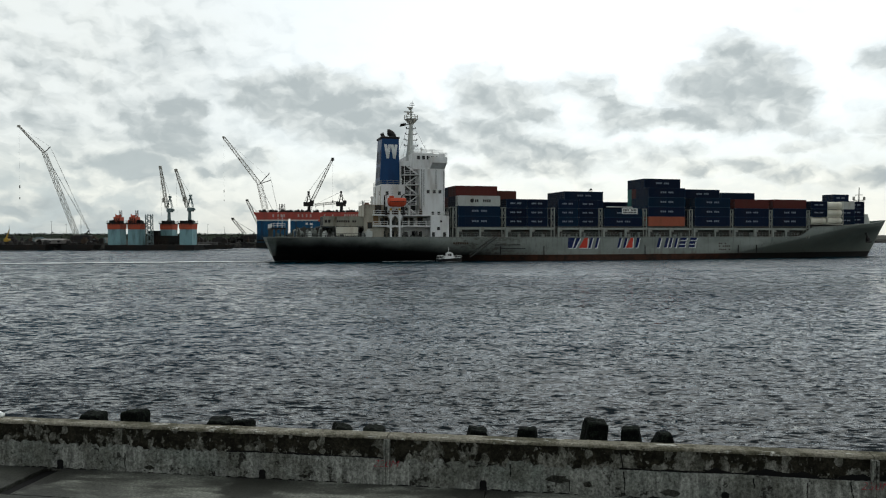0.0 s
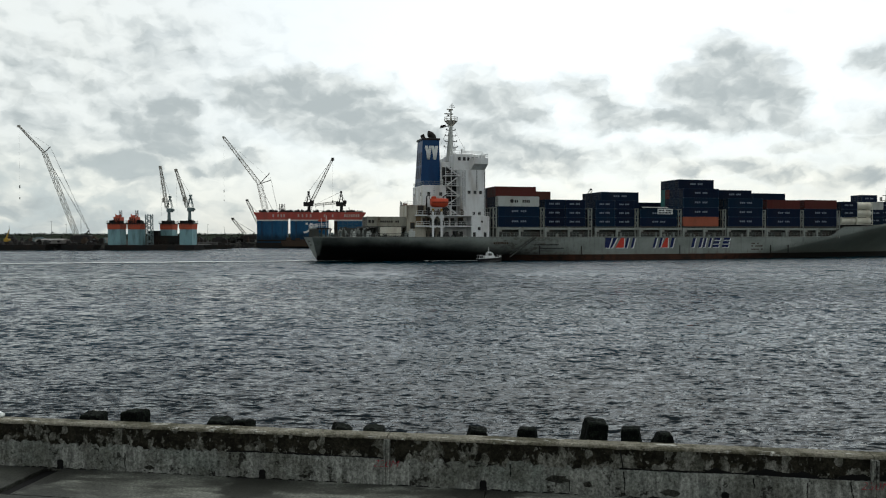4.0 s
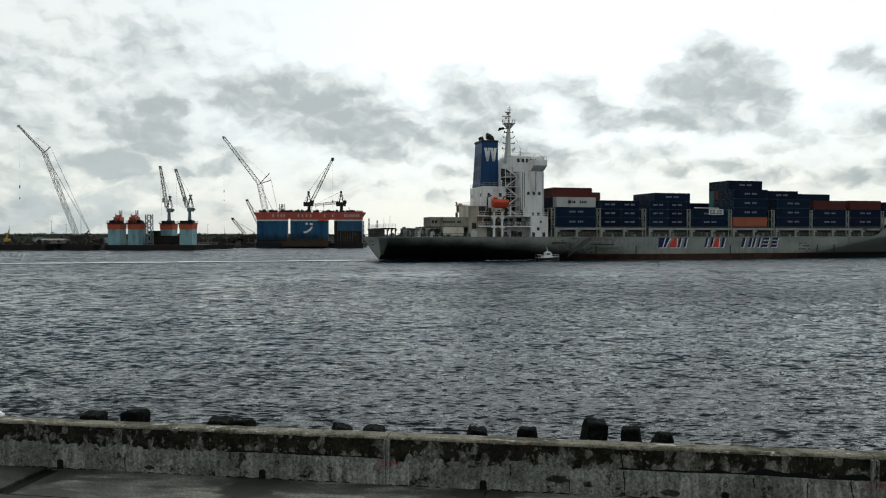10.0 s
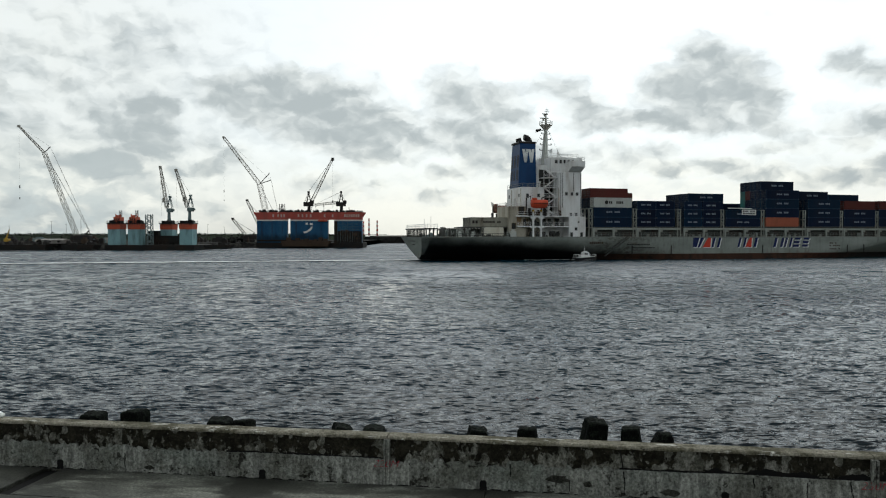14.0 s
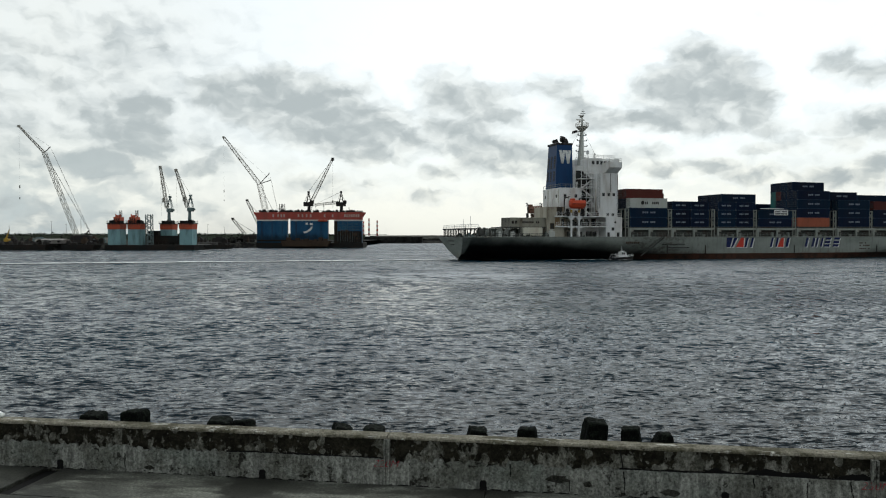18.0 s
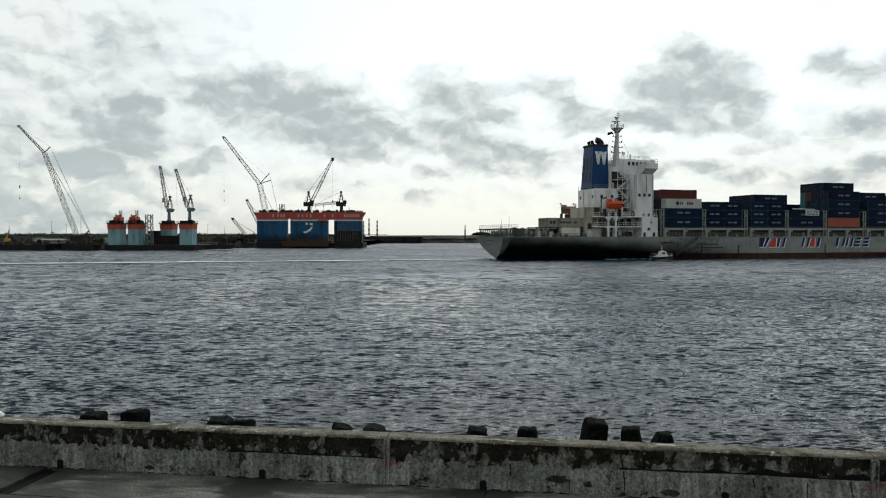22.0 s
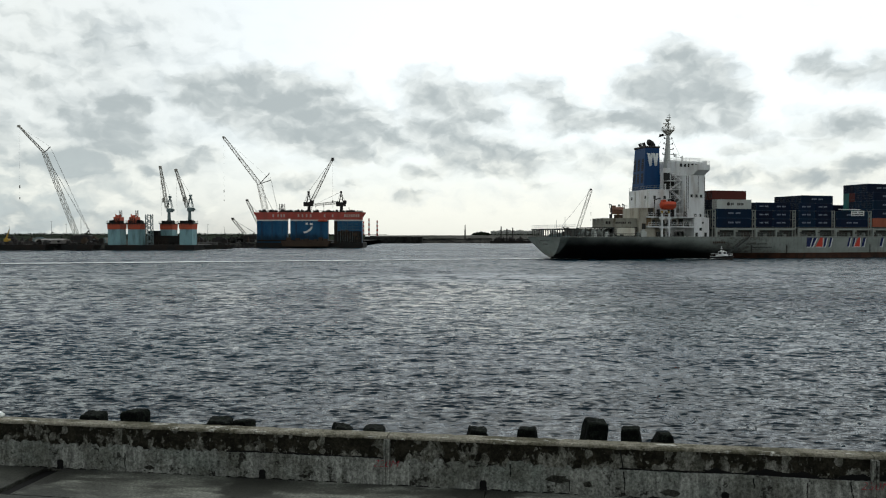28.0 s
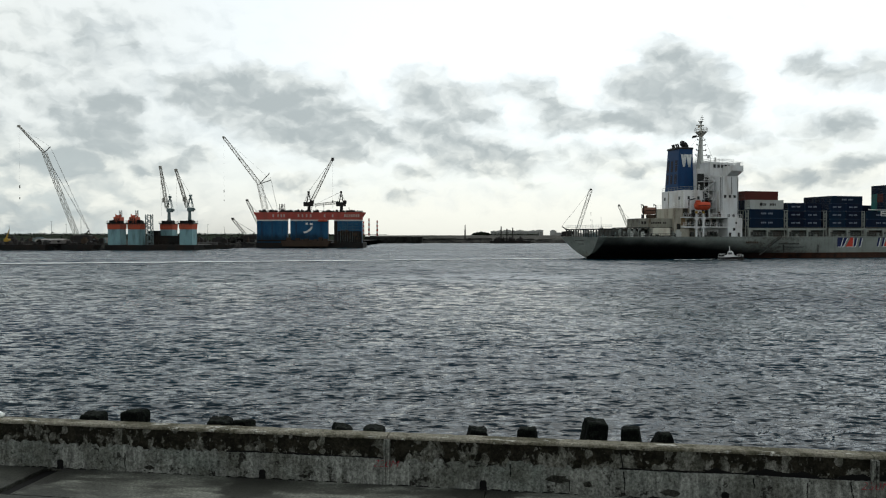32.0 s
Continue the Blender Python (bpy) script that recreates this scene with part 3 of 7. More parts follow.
def boot_material():
    n = Net("red_brown_boot_topping")
    c = n.coords()
    a = n.noise(n.vmath("MULTIPLY", c, (1.0, 1.0, 0.5)), 0.4, 6.0, 0.65)
    b = n.noise(c, 3.0, 4.0, 0.6)
    x = n.node("SeparateXYZ", Vector=c).outputs["X"]
    col = n.mix(n.ramp(a, 0.35, 0.7), (0.052, 0.023, 0.014), (0.014, 0.010, 0.008))
    col = n.mix(n.math("MULTIPLY", n.ramp(b, 0.5, 0.8), 0.5), col, (0.15, 0.060, 0.03))
    # after end painted black to carry on the shade of the stern
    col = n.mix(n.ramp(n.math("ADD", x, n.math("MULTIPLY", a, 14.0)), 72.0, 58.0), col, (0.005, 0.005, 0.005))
    col = n.mix(n.ramp(n.math("ADD", x, n.math("MULTIPLY", a, 20.0)), 140.0, 165.0), col, (0.016, 0.014, 0.012))
    return n.surface(Base_Color=col, Roughness=0.7, Specular_IOR_Level=0.1, Normal=n.bump(b, 0.4, 0.03))


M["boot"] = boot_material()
M["deck"] = coated("green_grey_deck", (0.13, 0.14, 0.12), 0.7, (0.1, 0.06, 0.04), 0.6, 0.3)
M["steel_grey"] = coated("grey_ship_steel", (0.22, 0.24, 0.22), 0.6, (0.12, 0.07, 0.04), 0.6, 0.5, 0.3)
M["portal"] = coated("pale_grey_portal_paint", (0.27, 0.29, 0.26), 0.6, (0.12, 0.07, 0.04), 0.5, 0.5, 0.3)
M["hatch"] = coated("dark_hatch_steel", (0.06, 0.066, 0.06), 0.7, (0.07, 0.04, 0.03), 0.6, 0.4)
# dark grey that paints in the shade of recesses
M["recess_shade"] = coated("dark_grey_recess_shade", (0.030, 0.032, 0.031), 0.7, (0.05, 0.035, 0.02), 0.6, 0.5)
M["white"] = coated("white_ship_paint", (0.68, 0.69, 0.68), 0.45, (0.26, 0.21, 0.16), 0.6, 0.4, 0.2)
M["cream"] = coated("cream_ship_paint", (0.37, 0.35, 0.285), 0.5, (0.09, 0.06, 0.035), 0.9, 0.4, 0.2)
M["louvre"] = coated("yellowed_louvre_paint", (0.17, 0.115, 0.06), 0.6, (0.2, 0.12, 0.06), 0.6)
M["pane"] = coated("dark_window_glass", (0.008, 0.010, 0.012), 0.15, (0.02, 0.02, 0.02), 0.2, gloss=0.4)
M["funnel"] = coated("blue_funnel_paint", (0.006, 0.042, 0.125), 0.4, (0.006, 0.016, 0.05), 0.5, 0.3, 0.3)
M["black"] = coated("black_paint", (0.015, 0.015, 0.016), 0.5, (0.05, 0.035, 0.025), 0.5)
M["orange"] = coated("orange_lifeboat_shell", (0.46, 0.062, 0.026), 0.4, (0.3, 0.08, 0.04), 0.4)
M["boat_brown"] = coated("brown_boat_shell", (0.20, 0.105, 0.075), 0.7, (0.12, 0.08, 0.06), 0.6, 0.8)
M["yellow"] = coated("yellow_paint", (0.42, 0.27, 0.04), 0.5)
M["mark_blue"] = coated("navy_hull_marking", (0.006, 0.014, 0.075), 0.5, (0.1, 0.1, 0.09), 0.3)
M["mark_red"] = coated("red_hull_marking", (0.50, 0.05, 0.03), 0.5, (0.2, 0.1, 0.08), 0.3)
M["mark_white"] = coated("white_hull_marking", (0.7, 0.72, 0.70), 0.5, (0.3, 0.28, 0.24), 0.4, 0.8)
M["c_blue"] = coated("navy_container_steel", (0.0048, 0.0130, 0.036), 0.55, (0.03, 0.022, 0.02), 0.3, 0.4, 0.4, vary=0.8, gloss=0.06)
M["c_dark"] = coated("dark_blue_container_steel", (0.0040, 0.0095, 0.027), 0.6, (0.02, 0.016, 0.015), 0.3, 0.4, 0.4, vary=0.7, gloss=0.06)
M["c_rail"] = coated("scuffed_navy_container_frame", (0.012, 0.028, 0.062), 0.55, (0.05, 0.04, 0.035), 0.5, 0.8, 0.4, vary=0.5, gloss=0.06)
M["c_casting"] = coated("worn_pale_casting_steel", (0.10, 0.11, 0.12), 0.6, (0.05, 0.035, 0.025), 0.7, 1.5)
M["c_red"] = coated("red_brown_container_steel", (0.085, 0.018, 0.014), 0.6, (0.07, 0.03, 0.02), 0.4, 0.4, 0.4, vary=0.5)
M["c_orange"] = coated("orange_container_steel", (0.31, 0.090, 0.05), 0.55, (0.16, 0.06, 0.03), 0.4, 0.4, 0.4)
M["c_grey"] = coated("light_grey_container_steel", (0.44, 0.46, 0.43), 0.5, (0.2, 0.15, 0.1), 0.4, 0.4, 0.4)
M["c_cream"] = coated("cream_container_steel", (0.62, 0.60, 0.50), 0.5, (0.3, 0.22, 0.14), 0.4, 0.4, 0.4)
M["c_olive"] = coated("weathered_olive_grey_container_steel", (0.26, 0.255, 0.21), 0.6, (0.07, 0.05, 0.03), 0.9, 0.5, 0.3)
M["c_green"] = coated("teal_container_steel", (0.03, 0.14, 0.13), 0.55, (0.06, 0.05, 0.03), 0.4, 0.4, 0.4)
M["dock_orange"] = coated("orange_dock_paint", (0.42, 0.085, 0.045), 0.6, (0.2, 0.07, 0.04), 0.6, 0.2, 0.3)
M["dock_red"] = coated("faded_red_dock_paint", (0.37, 0.075, 0.058), 0.6, (0.15, 0.06, 0.05), 0.7, 0.2, 0.3)


def dock_side_material():
    """Blue dock plating, weed-dark towards its floating line."""
    n = Net("blue_dock_plating")
    c = n.coords()
    z = n.node("SeparateXYZ", Vector=c).outputs["Z"]
    big = n.noise(n.vmath("MULTIPLY", c, (1.0, 1.0, 0.35)), 0.16, 5.0, 0.65)
    fine = n.noise(c, 1.4, 4.0, 0.6)
    col = n.mix(n.ramp(big, 0.35, 0.65), (0.016, 0.072, 0.150), (0.024, 0.098, 0.185))
    weed = n.ramp(n.math("ADD", z, n.math("MULTIPLY", n.math("SUBTRACT", big, 0.5), 9.0)), 9.5, 5.0)
    col = n.mix(n.math("MULTIPLY", weed, 0.8), col, (0.008, 0.018, 0.028))
    col = n.mix(n.math("MULTIPLY", n.ramp(fine, 0.55, 0.8), 0.4), col, (0.03, 0.04, 0.045))
    return n.surface(Base_Color=col, Roughness=0.6, Specular_IOR_Level=0.12, Normal=n.bump(fine, 0.4, 0.03))


M["dock_blue"] = dock_side_material()
M["faded_bar"] = coated("faded_pale_paint", (0.46, 0.36, 0.31), 0.7, (0.3, 0.1, 0.07), 0.8, 0.6)
M["dock_teal"] = coated("pale_teal_dock_paint", (0.22, 0.37, 0.39), 0.55, (0.05, 0.075, 0.07), 0.75, 0.35, 0.3)
M["dock_dark"] = coated("dark_fouled_steel", (0.014, 0.014, 0.013), 0.75, (0.035, 0.022, 0.014), 0.6, 0.2)
M["dock_white"] = coated("off_white_band", (0.55, 0.55, 0.52), 0.6, (0.3, 0.2, 0.15), 0.5, 0.3)
M["rust"] = coated("rusty_steel", (0.056, 0.038, 0.026), 0.8, (0.016, 0.013, 0.010), 0.6, 0.3)
M["crane_pale"] = coated("pale_crane_steel", (0.34, 0.33, 0.29), 0.6, (0.16, 0.1, 0.06), 0.5)
M["crane_dark"] = coated("dark_crane_steel", (0.024, 0.023, 0.022), 0.6, (0.05, 0.03, 0.02), 0.5)
M["crane_teal"] = coated("grey_teal_crane_steel", (0.14, 0.19, 0.19), 0.6, (0.08, 0.06, 0.04), 0.5)
M["cable"] = coated("steel_cable", (0.08, 0.08, 0.08), 0.5, metal=0.4)
M["rubble"] = concrete("shore_rubble", (0.048, 0.047, 0.041), (0.003, 0.003, 0.003), 0.36, 0.56, 0.25)
M["sand"] = concrete("shore_sand_and_gravel", (0.075, 0.073, 0.064), (0.012, 0.014, 0.010), 0.45, 0.7, 0.06)
M["quay"] = concrete("far_quay_concrete", (0.035, 0.035, 0.032), (0.008, 0.008, 0.007), 0.35, 0.62, 0.12)
M["scrub"] = concrete("green_scrub", (0.024, 0.034, 0.018), (0.004, 0.006, 0.004), 0.4, 0.6, 0.3)
M["dull_shed"] = coated("dull_pale_sheeting", (0.25, 0.235, 0.22), 0.8, (0.10, 0.08, 0.07), 0.8, 0.3)
M["pale_house"] = coated("pale_far_facade", (0.36, 0.36, 0.34), 0.8, (0.2, 0.18, 0.16), 0.5, 0.1)
M["chimney_red"] = coated("red_chimney_band", (0.36, 0.06, 0.05), 0.7)
M["boat_white"] = coated("white_boat_paint", (0.74, 0.75, 0.74), 0.4, (0.4, 0.36, 0.3), 0.3, 1.0)
M["boat_dark"] = coated("dark_boat_hull", (0.008, 0.009, 0.011), 0.5, (0.06, 0.05, 0.04), 0.4)


def foam_material(name, lo, hi, most, width=5.0):
    """Broken foam: patches along a line, torn at the edges."""
    n = Net(name)
    c = n.coords()
    a = n.noise(n.vmath("MULTIPLY", c, (0.045, 0.25, 1.0)), 1.0, 5.0, 0.65)
    b = n.noise(n.vmath("MULTIPLY", c, (0.4, 1.6, 1.0)), 1.0, 6.0, 0.7)
    y = n.node("SeparateXYZ", Vector=c).outputs["Y"]
    edge = n.ramp(n.math("ABSOLUTE", y), width, 0.0)
    f = n.ramp(n.math("ADD", n.math("ADD", n.math("MULTIPLY", a, 0.55), n.math("MULTIPLY", b, 0.45)), n.math("MULTIPLY", n.math("SUBTRACT", edge, 1.0), 0.55)), lo, hi)
    p = n.node("BsdfPrincipled", Base_Color=(0.75, 0.77, 0.76), Roughness=0.7)
    tr = n.node("BsdfTransparent")
    mx = n.t.nodes.new("ShaderNodeMixShader")
    n.put(mx.inputs[0], n.math("MULTIPLY", f, most))
    n.t.links.new(tr.outputs[0], mx.inputs[1])
    n.t.links.new(p.outputs[0], mx.inputs[2])
    n.t.links.new(mx.outputs[0], n.out.inputs["Surface"])
    return n.mat


M["foam"] = foam_material("thin_foam", 0.30, 0.58, 0.92, 9.0)
M["foam_dense"] = foam_material("churned_foam", 0.22, 0.55, 0.85, 4.0)


# ================= clouds and water =================
def cloud_dome():
    bm = B()
    R, cols, rows = 4200.0, 96, 20
    rings = []
    for j in range(rows + 1):
        e = radians(-1.5 + 58.0 * j / rows)
        rings.append([(R * math.cos(e) * math.sin(2 * math.pi * i / cols), R * math.cos(e) * math.cos(2 * math.pi * i / cols), R * math.sin(e)) for i in range(cols)])
    loft(bm, rings, True, False)
    ob = new("backdrop", link_mesh("backdrop", bm, M["cloud"], True))
    ob.location = (0, 0, 7.3)
    return tagged(ob, "grey cumulus banks drifting under a bright overcast", "sky", kind="structure")


clouds = cloud_dome()


def graded(stops):
    """Grid lines through stretches of (end, first spacing, last spacing)."""
    out, at = [stops[0]], stops[0]
    for end, s0, s1 in stops[1:]:
        k0 = at
        while at < end - 1e-6:
            k = (at - k0) / (end - k0)
            at = min(end, at + s0 * (s1 / s0) ** k)
            out.append(at)
    return np.array(out)


def water_sheet():
    xr = graded([0.0, (34.0, 0.125, 0.15), (90.0, 0.16, 1.4), (500.0, 1.8, 40.0), (4400.0, 60.0, 900.0)])
    xs = np.concatenate([-xr[:0:-1], xr])
    ys = np.concatenate([[-600.0, -60.0, 0.0], graded([16.0, (60.0, 0.065, 0.13), (160.0, 0.14, 0.9), (700.0, 1.4, 40.0), (4400.0, 60.0, 900.0)])])
    X, Y = np.meshgrid(xs, ys)
    gx = np.gradient(xs)[None, :] + 0 * Y
    gy = np.gradient(ys)[:, None] + 0 * X
    rng = np.random.default_rng(7)
    Z = np.zeros_like(X)
    DX, DY = np.zeros_like(X), np.zeros_like(X)
    for i in range(90):
        lam = 0.24 * (0.75 / 0.24) ** rng.random()
        th = radians(-84 + rng.normal() * 25)
        k = 2 * math.pi / lam
        amp = 0.0072 * lam ** 0.95 * (0.5 + rng.random())
        kx, ky, ph = k * math.cos(th), k * math.sin(th), rng.random() * 6.283
        step = np.maximum(np.abs(math.cos(th)) * gx, np.abs(math.sin(th)) * gy)
        fade = np.clip(1.5 - step * 3.0 / lam, 0, 1)
        group = 0.72 + 0.28 * np.sin(0.09 * (X * math.sin(th + i) + Y * math.cos(th + i)) + i)
        p = kx * X + ky * Y + ph
        Z += amp * fade * group * np.cos(p)
        DX -= amp * fade * group * math.cos(th) * np.sin(p)
        DY -= amp * fade * group * math.sin(th) * np.sin(p)
    co = np.stack([X + DX, Y + DY, Z], -1).reshape(-1, 3)
    ny, nx = X.shape
    idx = np.arange(nx * ny).reshape(ny, nx)
    quads = np.stack([idx[:-1, :-1], idx[:-1, 1:], idx[1:, 1:], idx[1:, :-1]], -1).reshape(-1, 4)
    me = bpy.data.meshes.new("water")
    me.vertices.add(len(co))
    me.vertices.foreach_set("co", co.ravel().astype(np.float32))
    me.loops.add(quads.size)
    me.loops.foreach_set("vertex_index", quads.ravel().astype(np.int32))
    me.polygons.add(len(quads))
    me.polygons.foreach_set("loop_start", np.arange(0, quads.size, 4, dtype=np.int32))
    me.polygons.foreach_set("use_smooth", np.ones(len(quads), dtype=bool))
    me.update(calc_edges=True)
    me.materials.append(M["water"])
    return tagged(new("water", me), "choppy grey-green harbour water under an overcast sky", "water", kind="structure")


water = water_sheet()

# ================= quay in the foreground =================
WALL_TURN = -8.45
WALL = pose(-1.24, 16.12, 1.8, 0, 0, WALL_TURN)     # joint between two wall sections, at the foot of the front face
WALL_H, WALL_T = 1.05, 0.40


def quay():
    bm = B()
    prism(bm, [(-400, -1.8), (-400, -400), (400, -400), (400, -1.8)], "z", -4.0, 0.0)
    ground = tagged(new("ground", link_mesh("ground", bm, M["pavement"])), "grey concrete quay apron behind the sea wall", "ground", kind="structure")
    ground.matrix_basis = WALL @ pose(0, 0, -0.01)
    # cast slabs along the wall, five metres wide, with open joints
    bm = B()
    w = 9.985
    box(bm, -w / 2, w / 2, -1.785, 0.0, -0.3, 0.0, 0.012)
    me = link_mesh("slab", bm, M["pavement"])
    strip = thing("pavement", WALL, "wet patched concrete strip at the foot of the sea wall", "pavement", kind="structure")
    for i in range(-4, 5):
        if i == -1:
            continue
        part("slab", me, None, strip, at=pose(i * 10 - 2.8, 0, 0))
    # the slab run with the drain channel cut in it
    bm = B()
    box(bm, -w / 2, w / 2 - 0.42, -1.785, 0.0, -0.3, 0.0, 0.012)
    part("slab", bm, M["pavement"], strip, at=pose(-12.8, 0, 0))
    bm = B()
    box(bm, w / 2 - 0.42, w / 2, -1.785, 0.0, -0.3, -0.09, 0.012)
    part("drain_channel", bm, M["near_black"], strip, "dark drain channel", at=pose(-12.8, 0, 0))


quay()


def trowelled(x):
    """Runs of the skirt finished to a straight bed joint: (thinnest, thickest) gap, or None where it is scalloped."""
    if -3.75 < x < -0.05 or 5.0 < x < 6.7 or -24 < x < -19:
        return 0.008, 0.030
    if 6.7 <= x < 10.3 or 24 < x < 31:
        return 0.015, 0.130
    return None


def jagged(x0, x1, step, base, amp, seed):
    """Upper edge of the skirt: trowel sweeps with rounded tops and sharp notches, or a straight run."""
    rng = random.Random(seed)
    out, x = [], x0
    c0, w, lift = x0, 0.2, 0.0
    while x < x1:
        if x >= c0 + w:
            c0, w = c0 + w, rng.uniform(0.10, 0.30) * (1.5 if x > 0 else 1.0)
            lift = rng.uniform(-1.0, 0.7) * (1.5 if 0 < x < 4 else 1.0)
        u = 2 * (x - c0) / w - 1
        lobe = amp * (0.55 * math.sqrt(max(0.0, 1 - u * u)) + 0.45 * lift) + 0.04 * noise.noise((x * 9.0, 4.0, 3))
        flat = 0.03 * noise.noise((x * .6, 2, 0)) + 0.05
        out.append((x, base + (flat if trowelled(x) else lobe) + rng.uniform(-.006, .006)))
        x += step
    out.append((x1, base))
    return out


def sea_wall():
    wall = thing("wall_sea", WALL, "low stained concrete sea wall with a pale mortar skirt", "wall", kind="structure")
    for i in range(-6, 7):
        x0, x1 = i * 10.0 + 0.012, i * 10.0 + 9.988
        rng = random.Random(i * 7 + 1)
        bm = B()
        nseg = 40
        rings = []
        for k in range(nseg + 1):
            x = x0 + (x1 - x0) * k / nseg
            chip = 0.018 * noise.noise((x * 2.3, 5.0, 0)) + 0.012 * noise.noise((x * 7.0, 1.0, 0))
            top = WALL_H - 0.05
            rings.append([(x, 0.03, -0.3), (x, WALL_T, -2.2), (x, WALL_T + chip, top), (x, 0.030 + chip, top), (x, 0.02 + chip * .6, 0.62), (x, 0.035, 0.55 + chip)])
        loft(bm, rings)
        part("panel", bm, M["wall_top"], wall, "dark-stained concrete face with pale patches")
        # cap with a chipped front edge
        bm = B()
        rings = []
        for k in range(nseg * 2 + 1):
            x = x0 + (x1 - x0) * k / (nseg * 2)
            c = 0.03 * noise.noise((x * 1.9, 9.0, i)) + 0.02 * noise.noise((x * 8.0, 2.0, i))
            b = 0.03 * noise.noise((x * 2.9, 4.0, i))
            rings.append([(x, 0.0 + c, WALL_H - 0.052 - abs(c)), (x, WALL_T + 0.01 + b, WALL_H - 0.052), (x, WALL_T - 0.01 + b, WALL_H), (x, 0.045 + c, WALL_H + 0.004), (x, 0.008 + c, WALL_H - 0.025)])
        loft(bm, rings)
        part("capping", bm, M["wall_cap"], wall, "worn pale cap with moss")
        # mortar skirt with an uneven upper edge
        bm = B()
        line = jagged(x0, x1, 0.04, 0.52, 0.13, i + 3)
        f0 = [bm.verts.new((x, -0.05 - 0.012 * noise.noise((x * 3, 0, 1)), -0.02)) for x, z in line]
        f1 = [bm.verts.new((x, -0.012, z - 0.02)) for x, z in line]
        f2 = [bm.verts.new((x, 0.04, z)) for x, z in line]
        for k in range(len(line) - 1):
            bm.faces.new((f0[k], f0[k + 1], f1[k + 1], f1[k]))
            bm.faces.new((f1[k], f1[k + 1], f2[k + 1], f2[k]))
        part("skirt", bm, M["wall_low"], wall, "grey mortar skirt with a ragged edge")
        # black strip painting the shade of the bed joint above the skirt's straight runs
        bm = B()
        for (xa, za), (xb, zb) in zip(line, line[1:]):
            gap = trowelled(xa)
            if gap is None:
                continue
            grow = max(0.0, min(1.0, 0.5 + 1.3 * noise.noise((xa * 1.7, 7, 0)) + 0.5 * noise.noise((xa * 7.0, 3, 5))))
            t = gap[0] + (gap[1] - gap[0]) * grow
            bm.faces.new([bm.verts.new(v) for v in ((xa, 0.008, za - .03), (xb, 0.008, zb - .03), (xb, 0.008, zb + t), (xa, 0.008, za + t))])
        if bm.faces:
            part("bed_joint", bm, M["near_black"], wall, "black strip for the shade in the bed joint")
        # broken dark line where the skirt meets the pavement
        bm = B()
        k = 0.0
        while k < 9.9:
            w = rng.uniform(.12, .5)
            h = 0.045 * max(0.0, noise.noise((x0 + k, 11.0, 2.0)) + 0.35)
            if h > 0.006:
                prism(bm, [(x0 + k, -.01), (x0 + k + w * .9, -.01), (x0 + k + w * .7, h * .6), (x0 + k + w * .3, h)], "y", -.068, -.03)
            k += w
        part("foot_joint", bm, M["near_black"], wall, "dark cracked line at the foot of the skirt")
        # joint filler between two sections
        bm = B()
        for a, b, y in ((-0.075, -0.035, -0.062), (-0.030, 0.006, -0.045), (0.014, 0.060, -0.066)):
            box(bm, x0 + a, x0 + b, y, 0.2, 0.0, WALL_H - 0.06, 0.006)
        part("joint", bm, M["wall_low"], wall)
    # scuppers at the foot, five metres apart: black plates for the openings' shade
    bm = B()
    prism(bm, [(-.085, -.01), (.09, -.01), (.075, .09), (.082, .17), (.03, .205), (-.05, .195), (-.07, .12), (-.06, .05)], "y", -.064, .01)
    me = link_mesh("scupper", bm, M["near_black"])
    for i in range(-9, 10):
        part("scupper", me, None, wall, "black plate standing for a drain opening at the foot", at=pose(-2.87 + 5 * i, 0, 0))
    # painted distance marks
    def mark(text, x, z):
        cu = bpy.data.curves.new("mark", "FONT")
        cu.body, cu.size, cu.extrude, cu.shear, cu.offset = text, 0.27, 0.001, 0.3, -0.006
        tmp = bpy.data.objects.new("mark", cu)
        scene.collection.objects.link(tmp)
        me = bpy.data.meshes.new_from_object(tmp.evaluated_get(bpy.context.evaluated_depsgraph_get()))
        bpy.data.objects.remove(tmp)
        me.materials.append(M["red_mark"])
        me.transform(Matrix.Diagonal((0.92, 0.8, 1, 1)))
        part("distance_mark", me, None, wall, "faded red painted figures", at=pose(x, -0.068, z, 84, 0, 0))
    mark("220M", -0.30, 0.40)
    mark("230M", 9.72, 0.40)
    # places where the mortar has come away, and cracks in it
    rng = random.Random(40)
    for x, z, w, h in ((3.72, .30, .24, .085), (6.05, .13, .22, .07), (-5.6, .12, .12, .05), (4.35, .22, .09, .06), (-1.9, .10, .10, .04), (9.3, .12, .12, .06)):
        bm = B()
        pts = [(x + w * math.cos(a) * rng.uniform(.75, 1.2), z + h * math.sin(a) * rng.uniform(.7, 1.2)) for a in [k * math.pi / 7 for k in range(14)]]
        prism(bm, pts, "y", -.060 + z * .07, -.02)
        part("lost_patch", bm, M["wall_scar"], wall, "dark scar where the mortar has come away")
    for x, z0, z1 in ((8.73, .12, .44), (3.98, .06, .26), (9.60, .2, .5), (2.72, .30, .52), (5.12, .05, .95), (-6.2, .1, .38), (7.7, .3, .5)):
        bm = B()
        k, dx = z0, 0.0
        while k < z1:
            e = k + rng.uniform(.04, .09)
            w, nx = rng.uniform(.006, .016), dx + rng.uniform(-.02, .02)
            y = -.056 + k * .07 if k < .5 else .0
            prism(bm, [(x + dx - w, k), (x + dx + w, k), (x + nx + w * .7, e), (x + nx - w * .7, e)], "y", y - .006, y + .03)
            k, dx = e, nx
